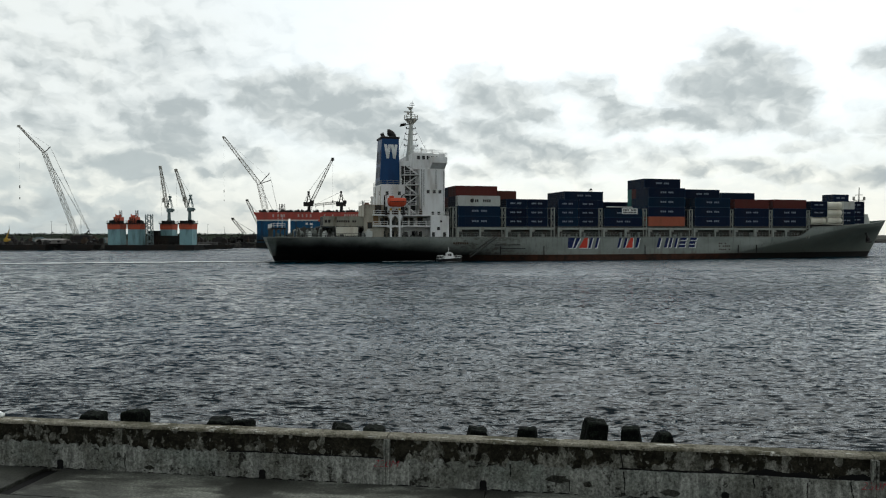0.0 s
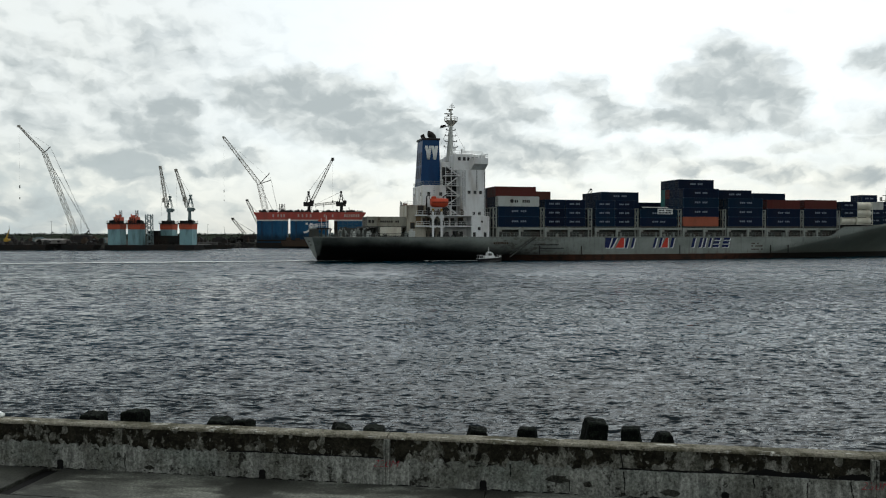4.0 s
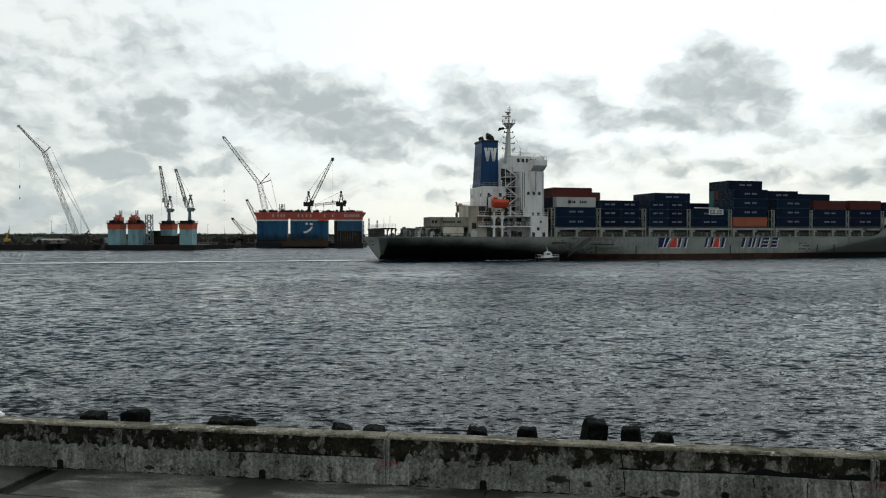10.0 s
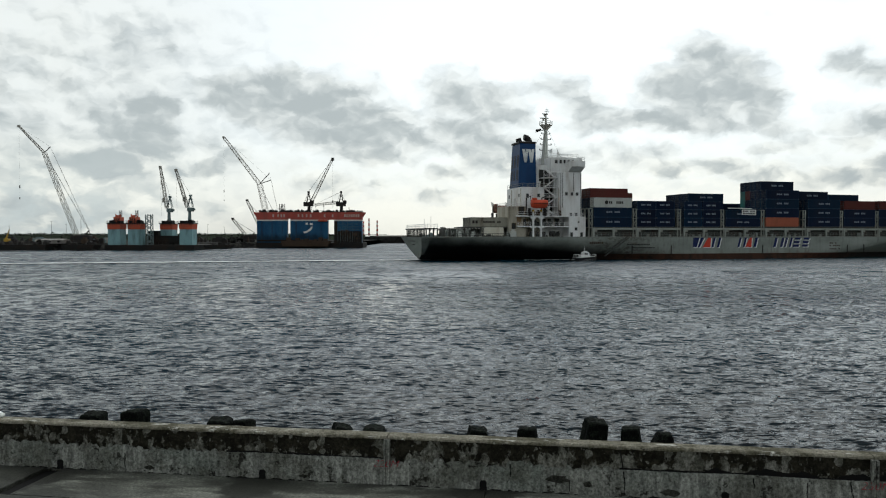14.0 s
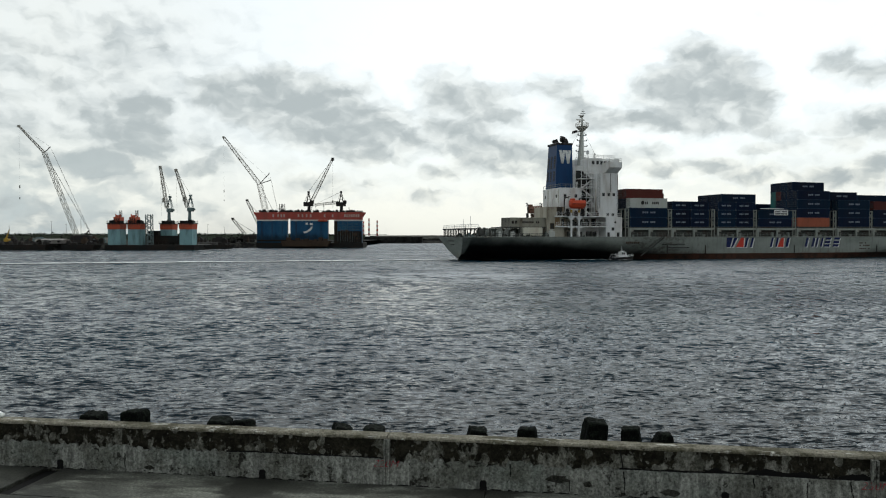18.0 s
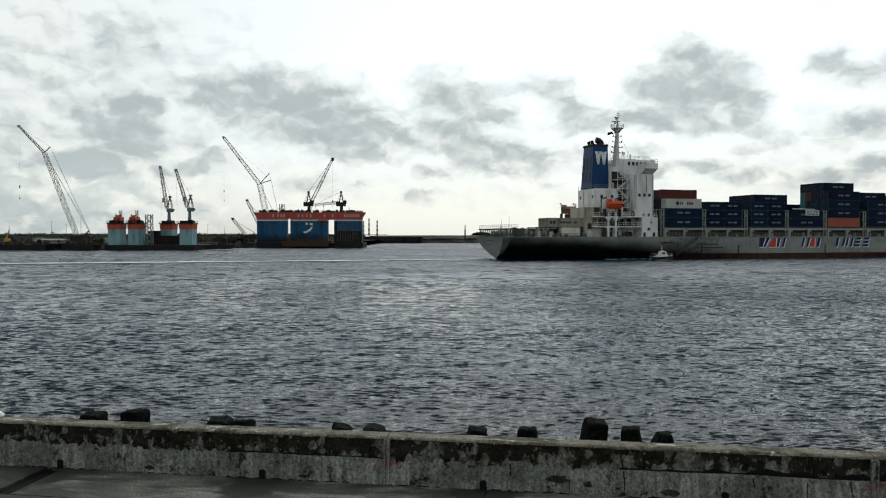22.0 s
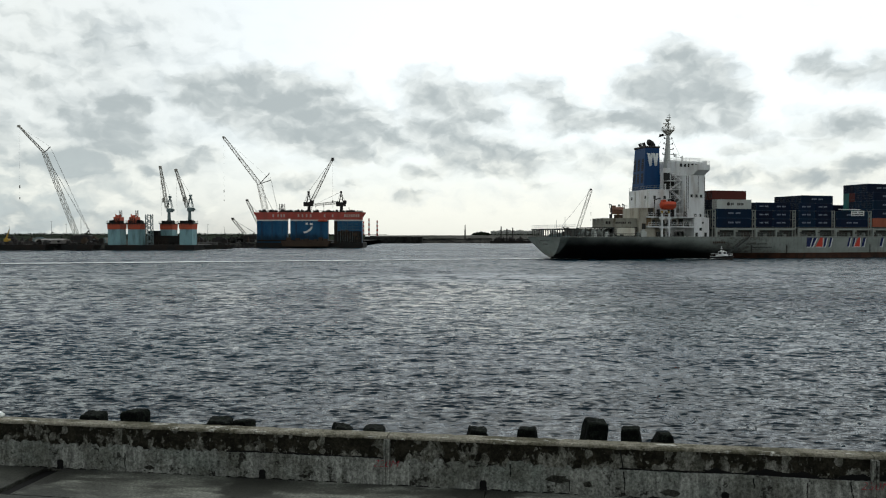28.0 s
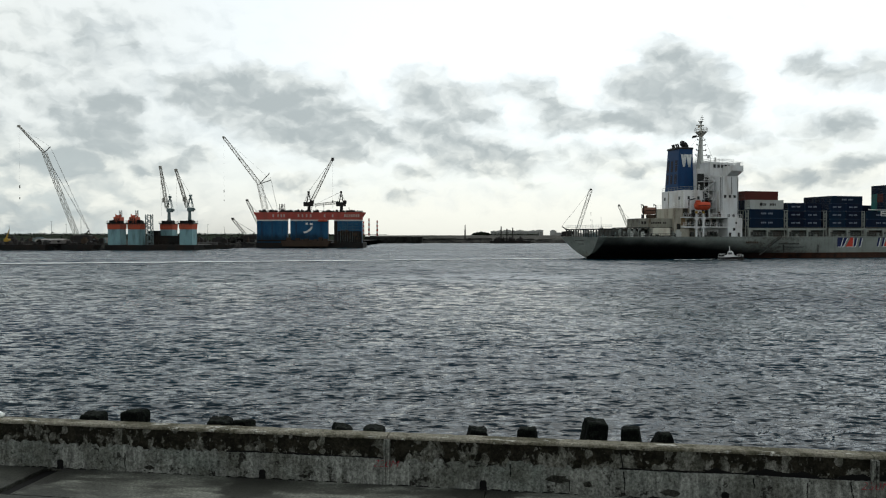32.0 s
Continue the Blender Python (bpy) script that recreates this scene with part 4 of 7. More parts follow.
        part("crack", bm, M["near_black"], wall, "black crack in the mortar")
    return wall


sea_wall()


def armour_blocks():
    # place, half width, height of the top, lean
    rows = [(-9.59, 20.1, 0.36, 2.47, 4), (-8.36, 19.85, 0.35, 2.61, -4), (-5.93, 19.5, 0.37, 2.46, 6), (-5.32, 19.5, 0.29, 2.43, -8),
            (-2.58, 19.08, 0.31, 2.38, 14), (-1.78, 18.97, 0.35, 2.38, 5), (0.89, 18.54, 0.29, 2.46, 7), (2.11, 18.43, 0.28, 2.50, -5),
            (3.80, 18.12, 0.33, 2.77, 7), (4.60, 17.97, 0.28, 2.63, -5), (5.38, 17.77, 0.62, 2.55, 3)]
    for i, (x, y, w, top, lean) in enumerate(rows):
        bm = B()
        bmesh.ops.create_cube(bm, size=2.0)
        bmesh.ops.subdivide_edges(bm, edges=bm.edges[:], cuts=11, use_grid_fill=True)
        for v in bm.verts:
            c = v.co
            m = max(abs(c.x), abs(c.y), abs(c.z))
            r = (abs(c.x) ** 14 + abs(c.y) ** 14 + abs(c.z) ** 14) ** (1 / 14)
            c = c * (m / r)
            k = 0.90 + 0.18 * (1 - c.z) * 0.5 if i != 10 else 0.30 + 0.85 * (1 - c.z) * 0.5
            q = Vector((c.x * w * k * 0.87, c.y * w * k * 0.87, (c.z - 1) * 0.75))
            e = q * 4.0 + Vector((i * 9.1, 0, 0))
            v.co = q + c.normalized() * (0.03 * noise.noise(e) + 0.022 * noise.noise(e * 3.1) + 0.018 * noise.noise(e * 9.0))
        ob = new("armour_block", link_mesh("armour_block", bm, M["block"]))
        ob.matrix_basis = pose(x, y, top - 0.06, lean * 0.5, lean, lean * 2 - 8)
        tagged(ob, "dark wet concrete armour block behind the sea wall", "armour block", "armour blocks along the wall")
    # the rubble toe on which the blocks stand
    bm = B()
    rng = random.Random(5)
    for i in range(420):
        x, y = rng.uniform(-45, 45), rng.uniform(0.7, 5.5)
        r = rng.uniform(0.35, 0.8)
        q = bmesh.ops.create_icosphere(bm, subdivisions=1, radius=r)
        for v in q["verts"]:
            v.co = Vector((v.co.x * 1.2 + x, v.co.y + y, v.co.z * 0.8 - 1.15 - 0.28 * y + 0.15 * noise.noise(v.co * 3 + Vector((i, 0, 0)))))
    toe = new("rubble_toe", link_mesh("rubble_toe", bm, M["block"]))
    toe.matrix_basis = WALL
    tagged(toe, "dark rubble toe at the water side of the wall", "rubble", kind="stuff")


armour_blocks()

def wall_scrap():
    # lumpy stand-in for a small pale object of unknown kind
    bm = B()
    bmesh.ops.create_icosphere(bm, subdivisions=3, radius=1.0)
    for v in bm.verts:
        q = v.co.copy()
        k = 1 + 0.25 * noise.noise(q * 2.1) + 0.1 * noise.noise(q * 6.0)
        v.co = Vector((q.x * 0.17 * k, q.y * 0.09 * k, max(q.z, -0.5) * 0.10 * k + 0.05))
    ob = new("pale_scrap", link_mesh("pale_scrap", bm, M["mark_white"], True))
    ob.matrix_basis = pose(-10.86, 17.80, 2.85, 0, 0, 20)
    tagged(ob, "small pale scrap of unknown kind lying on the sea wall", "sack")


wall_scrap()

# ================= container ship =================
HEADING = 15.5
hd = Vector((math.cos(radians(HEADING)), math.sin(radians(HEADING)), 0))
hn = Vector((-hd.y, hd.x, 0))
SHIP0 = Vector((10.26, 202.08, 0)) + hn * 13.5 - hd * 60.25      # stern, on the centre line, at 0 s


def ship_way(t):
    return 2.905 * t + 0.00042 * t * t


HALF = 13.5


def ship_top(s):
    if s < 166:
        return 6.68
    if s < 170.5:
        return 6.68 + 3.12 * ease((s - 166) / 4.5)
    return 9.8 + 2.6 * ((s - 170.5) / 40) ** 1.5


def stern_s(z):
    return 5.6 - 2.8 * max(0, min(1, z / 7.0))


def stem_s(z):
    return 205.5 + 0.62 * max(z, 0.0) if z > 0 else 205.5 + z


def half_at(s, z):
    h = max(0.0, min(1.0, z / 6.6))
    tuck = max(0.0, min(1.0, (z - 0.7) / 5.9)) ** 0.62          # the transom's outline
    aft = max(0.0, min(1.0, (22 - s) / 18)) ** 0.7
    run = 0.25 + (HALF - 0.25) * max(0.0, min(1.0, (s - 5) / 80)) ** 1.45
    rail = 12.6 + 0.9 * max(0.0, min(1.0, (s - 3) / 14))
    fill = math.sin(math.pi / 2 * h) ** (0.52 + 0.28 * max(0.0, min(1.0, (s - 4) / 30)))
    out = run + (rail - run) * (fill + (tuck - fill) * aft)
    h2 = max(0.0, min(1.0, z / 10.0))
    b0, b1 = 122 + 56 * h2, stem_s(z)
    k = max(0.0, min(1.0, (s - b0) / (b1 - b0)))
    return max(0.05, out * (1 - k ** (1.22 + 1.5 * h2)))


def side_grid(bm, levels, cols):
    """Both shell sides through the given levels; a level over 100 stands for a share of the way up to the rail."""
    grids = []
    for sign in (-1, 1):
        g = []
        for lv in levels:
            row = []
            for i in range(cols + 1):
                q = i / cols
                q = q * 0.55 + 0.45 * (0.5 - 0.5 * math.cos(math.pi * q))
                sn = 3 + 208 * q
                z = lv if lv < 100 else 1.7 + (ship_top(sn) - 1.7) * (lv - 100)
                s = stern_s(z) + (stem_s(z) - stern_s(z)) * q
                row.append(bm.verts.new((s, sign * half_at(s, z), z)))
            g.append(row)
        for a, b in zip(g, g[1:]):
            for i in range(cols):
                f = (a[i], a[i + 1], b[i + 1], b[i])
                bm.faces.new(f if sign < 0 else f[::-1])
        grids.append(g)
    for (a, b), (c, d) in zip(zip(grids[0], grids[0][1:]), zip(grids[1], grids[1][1:])):
        bm.faces.new((a[-1], b[-1], d[-1], c[-1]))


def transom(bm):
    """The flat stern plate, edged by the shell's last station."""
    zs = [-2.0 + 8.68 * k / 26 for k in range(27)]
    rows = [[bm.verts.new((stern_s(z) - 0.01, y * half_at(stern_s(z), z), z)) for y in (-1, -.5, 0, .5, 1)] for z in zs]
    for a, b in zip(rows, rows[1:]):
        for k in range(4):
            bm.faces.new((a[k], a[k + 1], b[k + 1], b[k]))


def bars_on(parent, mat, x0, x1, y, z0, z1, n, rng):
    """A line of plain upright bars that stands for writing."""
    w = (x1 - x0) / n
    for i in range(n):
        if rng.random() < 0.12:
            continue
        bm = B()
        prism(bm, [(x0 + i * w, z0), (x0 + (i + 0.72) * w, z0), (x0 + (i + 0.72) * w, z1), (x0 + i * w, z1)], "y", y - 0.02, y)
        part("lettering_bar", bm, M[mat], parent)


def container_mesh(length, height, mat):
    """Corrugated steel box with corner posts, rails, castings and door gear; origin at its lower front corner on the near side."""
    bm = B()
    L, H, W = length, height, 2.438
    box(bm, 0.06, L - 0.06, 0.06, W - 0.06, 0.06, H - 0.04)
    n = int(L / 0.56)
    for i in range(n):
        x = 0.3 + (L - 0.6) * (i + 0.5) / n
        box(bm, x - 0.11, x + 0.11, 0.025, 0.06, 0.12, H - 0.12)
    skin = len(bm.faces)
    for x in (0, L - 0.14):
        for y in (0, W - 0.14):
            box(bm, x, x + 0.14, y, y + 0.14, 0, H)
    for z in (0, H - 0.12):
        for y in (0, W - 0.10):
            box(bm, 0.14, L - 0.14, y, y + 0.10, z, z + 0.12)
        for x in (0, L - 0.10):
            box(bm, x, x + 0.10, 0.14, W - 0.14, z, z + 0.12)
    edge = len(bm.faces)
    for x in (-.01, L - 0.20):
        for y in (-.01, W - 0.17):
            for z in (-.01, H - 0.13):
                box(bm, x, x + 0.21, y, y + 0.18, z, z + 0.14)
    for k in range(4):
        y = 0.4 + k * 0.55
        rod(bm, (0.03, y, 0.15), (0.03, y, H - 0.15), 0.03)
    for z in (0.7, 1.3, 1.9):
        box(bm, 0.02, 0.06, 0.25, W - 0.25, z, z + 0.05)
    bm.faces.ensure_lookup_table()
    for k, f in enumerate(bm.faces):
        f.material_index = 0 if k < skin else 1 if k < edge else 2
    return link_mesh("container", bm, [mat, M["c_rail"] if mat in (M["c_blue"], M["c_dark"]) else mat, M["c_casting"]])


def tank_mesh(length, height, mat):
    """Tank container: a lying drum with dished ends in an open frame."""
    bm = B()
    L, H, W = length, height, 2.438
    rings = []
    for q, k in ((.12, .55), (.16, .85), (.30, 1.0), (L - .30, 1.0), (L - .16, .85), (L - .12, .55)):
        r = 1.10 * k
        rings.append([(q, W / 2 + r * math.cos(a), H / 2 + r * math.sin(a)) for a in [j * math.pi / 9 for j in range(18)]])
    loft(bm, rings)
    for x in (0, L - 0.13):
        for y in (0, W - 0.13):
            box(bm, x, x + 0.13, y, y + 0.13, 0, H)
        for z in (0, H - .12):
            box(bm, x, x + .13, .13, W - .13, z, z + .12)
    for y in (0, W - .12):
        box(bm, .13, L - .13, y, y + .12, 0, .14)
    box(bm, L * .42, L * .58, .04, .2, H * .42, H * .6)
    return link_mesh("container", bm, mat)


CM = {}


def container_of(kind, length, height):
    key = (kind, length, height)
    if key not in CM:
        CM[key] = tank_mesh(length, height, M[kind]) if kind == "c_cream" and length > 6 else container_mesh(length, height, M[kind])
    return CM[key]


MARKS = {}


def container_marks(length, height):
    """Two plain bars that stand for two words."""
    key = (length, height)
    if key not in MARKS:
        spans = ((4.0, 6.0), (6.6, 8.4)) if length > 8 else ((1.2, 2.7), (3.1, 4.5))
        MARKS[key] = []
        for a, b in spans:
            bm = B()
            w = (b - a) / 3
            for k in range(3):
                box(bm, a + k * w, a + (k + .78) * w, 0.0, 0.022, height * 0.44, height * 0.62)
            MARKS[key].append(link_mesh("marking", bm, M["mark_faint"]))
    return MARKS[key]


M["mark_faint"] = coated("worn_white_stencil", (0.19, 0.22, 0.265), 0.6, (0.03, 0.045, 0.09), 0.9, 3.6)


def build_ship():
    ship = thing("container_ship", Matrix.Translation(SHIP0) @ pose(0, 0, 0, 0, 0, HEADING),
                 "grey-hulled container ship stacked with navy blue containers, under way", "container ship")
    # hull
    bm = B()
    side_grid(bm, [1.7] + [100 + k / 13 for k in range(1, 14)], 110)
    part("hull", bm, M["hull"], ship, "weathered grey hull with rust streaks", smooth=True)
    bm = B()
    side_grid(bm, [-2.0, -0.6, 0.3, 1.0, 1.7], 110)
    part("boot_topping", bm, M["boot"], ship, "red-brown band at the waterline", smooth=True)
    bm = B()
    transom(bm)
    part("transom", bm, M["hull"], ship, "flat grey stern plate")
    bm = B()
    rows = []
    for i in range(80):
        s = 3.0 + 207 * i / 79
        z = ship_top(s) - (0.55 if s < 169 else 1.0)
        h = half_at(max(s, stern_s(z)), z) - 0.05
        rows.append((bm.verts.new((s, -h, z)), bm.verts.new((s, h, z))))
    for a, b in zip(rows, rows[1:]):
        bm.faces.new((a[0], b[0], b[1], a[1]))
    part("deck", bm, M["deck"], ship)
    for s0, s1 in ((3.2, 166.2), (170.4, 209)):
        bm = B()
        k = int((s1 - s0) / 1.2)
        for i in range(k):
            a, b = s0 + (s1 - s0) * i / k, s0 + (s1 - s0) * (i + 1) / k
            rod(bm, (a, -half_at(a, ship_top(a)) - 0.02, ship_top(a)), (b, -half_at(b, ship_top(b)) - 0.02, ship_top(b)), 0.11)
        part("rubbing_rail", bm, M["steel_grey"], ship)
    # hull marking: slanted plain blocks, triangles and bars with a pale edge
    blocks = [(86.2, 89.6, "down", "mark_blue"), (89.8, 92.5, "up", "mark_red"), (92.8, 95.5, "slab", "mark_blue"), (102.0, 104.6, "slab", "mark_blue"), (104.8, 107.0, "up", "mark_red"),
              (107.7, 108.6, "bar", "mark_blue"), (114.9, 115.8, "bar", "mark_blue"), (117.4, 118.3, "bar", "mark_blue"), (118.9, 121.4, "slab", "mark_blue"), (122.2, 124.4, "half", "mark_blue"), (125.6, 127.8, "half", "mark_blue")]
    for a, b, shape, m in blocks:
        for off, mat, lift in ((0.30, "mark_white", 0.05), (0.0, m, 0.10)):
            bm = B()
            w = b - a
            z0, z1 = 3.55 - off * 0.6, 6.45 - off * 0.6
            sl, zm = 0.8, (3.55 + 6.45) / 2 - off * 0.6
            y = -HALF - lift
            if shape == "up":
                outlines = [[(a, z0), (b, z0), (b - 0.2 + sl * .5, z1), (a + w * .55 + sl * .5, z1)]]
            elif shape == "down":
                outlines = [[(a + .2, z0), (a + w * .45, z0), (a + w * .5 + sl, z1), (a + sl * .5, z1)], [(a + w * .55, z0), (b - w * .25, z0), (b + sl, z1), (b - w * .34 + sl, z1)]]
            elif shape == "slab":
                outlines = [[(a, z0), (a + w * .27, z0), (a + w * .27 + sl, z1), (a + sl, z1)], [(b - w * .27, z0), (b, z0), (b + sl, z1), (b - w * .27 + sl, z1)]]
            elif shape == "half":
                outlines = [[(a, z0), (b, z0), (b + sl * .2, z0 + .75), (a + sl * .2, z0 + .75)], [(a + sl * .35, zm - .4), (b + sl * .2, zm - .4), (b + sl * .5, zm + .4), (a + sl * .6, zm + .4)],
                            [(a + sl * .8, z1 - .7), (b + sl * .7, z1 - .7), (b + sl, z1), (a + sl, z1)]]
            else:
                outlines = [[(a, z0), (b, z0), (b + sl, z1), (a + sl, z1)]]
            for k, o in enumerate(outlines):
                prism(bm, [(p + off, z) for p, z in o], "y", y + k * 0.006, y + 0.04)
            part("hull_marking", bm, M[mat], ship)
    # gangway lying along the side, hull fittings
    bm = B()
    for y in (-13.62, -14.1):
        rod(bm, (57.1, y, 2.0), (64.9, y, 7.2), 0.06)
    for i in range(14):
        k = i / 13
        rod(bm, (57.1 + 7.8 * k, -14.1, 1.3 + 5.4 * k), (57.1 + 7.8 * k, -14.1, 2.0 + 5.2 * k), 0.04)
    prism(bm, [(57.1, 1.25), (57.3, 1.12), (65.0, 6.45), (64.9, 6.62)], "y", -14.1, -13.6)
    part("gangway", bm, M["hatch"], ship, "lowered accommodation ladder")
    for s0, s1, z0, z1 in [(s, s + 0.25, 1.6, 4.2) for s in (66, 79, 111, 143, 149.5)] + [(64.5, 72.0, 4.4, 4.62), (66, 73.5, 3.4, 3.62)]:
        bm = B()
        box(bm, s0, s1, -13.62, -13.45, z0, z1)
        part("fender_strip", bm, M["black"], ship)
    bars_on(ship, "rust", 52.5, 57.0, -13.52, 4.7, 5.3, 7, random.Random(11))

    for z in (4.5, 3.7, 2.7):
        bars_on(ship, "rust", 136.2, 140.4, -13.52, z, z + 0.4, 6, random.Random(int(z * 10)))

    # ---- cargo stowage ----
    # coaming walls along the deck under the stacks
    bm = B()
    box(bm, 52.5, 168, -11.4, 11.4, 6.1, 8.9)
    part("hatch_coaming", bm, M["hatch"], ship)
    for a, b, z in ((52.8, 66.4, 9.57), (67.6, 81.2, 9.72), (82.4, 96.1, 9.77), (97.3, 110.5, 9.82), (111.7, 125.9, 9.87), (127.1, 140.1, 9.92), (141.3, 154.2, 9.97), (155.4, 168.1, 10.02)):
        bm = B()
        box(bm, a, b, -13.2, 13.2, z - 0.5, z, 0.03)
        box(bm, a + 0.3, b - 0.3, -11.3, 11.3, 8.9, z - 0.5)
        part("hatch_cover", bm, M["hatch"], ship)
    bm = B()
    box(bm, 169.6, 196.0, -9.6, 9.6, 9.4, 10.57, 0.03)
    part("hatch_cover", bm, M["hatch"], ship)
    # portals along the ship's side carrying the outer stacks
    bm = B()
    box(bm, 0, 0.55, 0, 0.5, 6.0, 9.4, 0.04)
    box(bm, 0.55, 7.4, 0.05, 0.4, 8.75, 9.35, 0.03)
    box(bm, 0.5, 1.4, 0.1, 0.35, 8.2, 8.8)
    me = link_mesh("deck_portal", bm, M["portal"])
    for s in (53.6, 60.0, 67.8, 75.0, 83.4, 90.2, 97.6, 104.6, 112.2, 119.4, 127.6, 134.8, 141.7, 148.9, 155.6, 160.4):
        for y in (-13.45, 12.95):
            part("deck_portal", me, None, ship, at=pose(s, y, 0))
    # rail and hatch clutter on the side deck
    bm = B()
    rng = random.Random(4)
    for i in range(95):
        a = 54 + i * 1.18
        rod(bm, (a, -13.3, 6.1), (a, -13.3, 7.9), 0.035, 3)
        if rng.random() < 0.5:
            box(bm, a, a + rng.uniform(.3, 1.0), -12.6, -12.0, 6.1, 6.1 + rng.uniform(.6, 2.0))
    for z in (7.45, 7.9):
        rod(bm, (54, -13.3, z), (166, -13.3, z), 0.035, 3)
    part("side_deck_railing", bm, M["steel_grey"], ship)
    # lashing bridges between the bays
    bm = B()
    for y in (-13.4, -11.0, -8.5, -4, 0.0, 4, 8.5, 11.0, 13.1):
        for x in (0, 0.95):
            box(bm, x, x + 0.22, y, y + 0.22, 6.2, 15.0)
    for z in (9.3, 12.0, 14.8):
        box(bm, -0.05, 1.2, -13.4, 13.3, z, z + 0.18)
    for z0 in (9.5, 12.2):
        rod(bm, (0.1, -13.3, z0), (1.05, -13.3, z0 + 2.4), 0.07)
        rod(bm, (1.05, -13.3, z0), (0.1, -13.3, z0 + 2.4), 0.07)
    me = link_mesh("lashing_bridge", bm, M["portal"])
    for s in (52.3, 66.5, 81.3, 96.2, 110.6, 126.0, 140.2, 154.3, 168.2):
        part("lashing_bridge", me, None, ship, "grey steel lashing bridge", at=pose(s, 0, 0))

    # stacks: start, box length, boxes end to end, base, tier height, first row, last row, colours from the bottom
    HC, ST = 2.83, 2.52
    stacks = [
        (53.9, 12.19, 1, 9.6, HC, 0, 0, "blue blue grey"), (53.9, 12.19, 1, 9.6, HC, 1, 3, "blue dark dark red"), (53.9, 12.19, 1, 9.6, HC, 4, 10, "dark dark red blue"),
        (67.9, 6.06, 2, 9.75, ST, 0, 0, "blue blue blue"), (67.9, 6.06, 2, 9.75, ST, 1, 6, "blue dark blue"), (67.9, 6.06, 2, 9.75, ST, 7, 9, "dark dark blue"), (67.9, 6.06, 2, 9.75, HC, 10, 10, "dark dark blue red"),
        (83.6, 6.06, 2, 9.8, ST, 0, 0, "blue blue blue"), (86.6, 12.19, 1, 9.8, ST, 1, 5, "blue dark blue blue"), (86.6, 12.19, 1, 9.8, ST, 6, 10, "dark blue dark"),
        (98.0, 12.19, 1, 9.85, ST, 0, 0, "blue blue"), (99.5, 12.19, 1, 9.85, ST, 1, 4, "dark blue"), (99.5, 12.19, 1, 9.85, ST, 5, 10, "dark blue dark"),
        (112.3, 12.19, 1, 9.9, HC, 0, 0, "orange blue blue blue"), (112.3, 12.19, 1, 9.9, HC, 1, 2, "blue blue blue blue blue"), (112.3, 12.19, 1, 9.9, HC, 3, 3, "dark green blue red blue"),
        (112.3, 12.19, 1, 9.9, HC, 4, 4, "dark dark green green blue"), (112.3, 12.19, 1, 9.9, ST, 5, 10, "dark dark blue"),
        (128.0, 12.19, 1, 9.95, HC, 0, 0, "blue blue blue"), (128.0, 12.19, 1, 9.95, HC, 1, 1, "dark blue dark"), (127.8, 12.19, 1, 9.95, HC, 2, 3, "dark blue dark blue"), (128.0, 12.19, 1, 9.95, HC, 4, 10, "dark dark blue"),
        (141.9, 12.19, 1, 10.0, 2.72, 0, 0, "blue blue red"), (141.9, 12.19, 1, 10.0, 2.72, 1, 2, "dark blue dark"), (142.5, 12.19, 1, 10.0, 2.65, 3, 7, "dark blue blue dark"), (141.9, 12.19, 1, 10.0, 2.72, 8, 10, "blue dark dark"),
        (155.8, 12.19, 1, 10.05, 2.75, 0, 1, "blue dark red"), (155.8, 12.19, 1, 10.05, 2.75, 2, 10, "dark dark red"),
        (170.0, 6.06, 1, 10.6, 2.45, 0, 0, "cream dark dark"), (176.2, 6.06, 1, 10.6, 2.45, 0, 0, "cream cream cream"), (170.0, 6.06, 2, 10.6, 2.45, 1, 10, "dark blue dark"),
        (183.0, 6.06, 1, 10.7, 2.45, 1, 1, "dark dark grey"), (183.0, 6.06, 1, 10.7, 2.45, 2, 3, "dark dark blue blue"), (183.0, 6.06, 1, 10.7, 2.45, 4, 9, "dark dark blue"), (189.4, 6.06, 1, 11.0, 2.45, 2, 8, "dark dark dark"),
    ]
    hidden = []
    for s0, length, n, z0, th, r0, r1, cols in stacks:
        for r in range(r0, r1 + 1):
            for e in range(n):
                for k, c in enumerate(cols.split()):
                    at = (s0 + e * (length + 0.25), -13.42 + r * 2.44, z0 + k * th)
                    near_top = k >= len(cols.split()) - 2
                    if r <= 3 or near_top and r <= 6:
                        ob = part("container", container_of("c_" + c, length, round(th - 0.03, 2)), None, ship,
                                  {"red": "red-brown steel container", "grey": "light grey steel container", "orange": "orange steel container", "cream": "cream tank-like container", "green": "teal steel container"}.get(c, ""), at=pose(*at))
                        if r <= 2 and c in ("blue", "dark"):
                            for me_bar in container_marks(length, round(th - 0.03, 2)):
                                part("marking", me_bar, None, ob)
                    else:
                        hidden.append((at, length, th, c))
    groups = defaultdict(list)
    for h in hidden:
        groups[h[3]].append(h)
    for c, items in groups.items():
        bm = B()
        for at, length, th, _ in items:
            box(bm, at[0], at[0] + length, at[1], at[1] + 2.42, at[2], at[2] + th - 0.03)
        ob = part("container_block", bm, M["c_" + c], ship)
        ob["kind"] = "stuff"
    # board on the side of the low stack, and round badge on the pale one
    bm = B()
    box(bm, 103.6, 108.6, -13.60, -13.50, 13.4, 15.0)
    sign = part("side_board", bm, M["mark_white"], ship, "white board with two dark lines")
    bars_on(sign, "black", 103.9, 108.3, -13.62, 14.3, 14.75, 9, random.Random(8))
    bars_on(sign, "black", 103.9, 108.3, -13.62, 13.6, 14.05, 9, random.Random(18))
    bm = B()
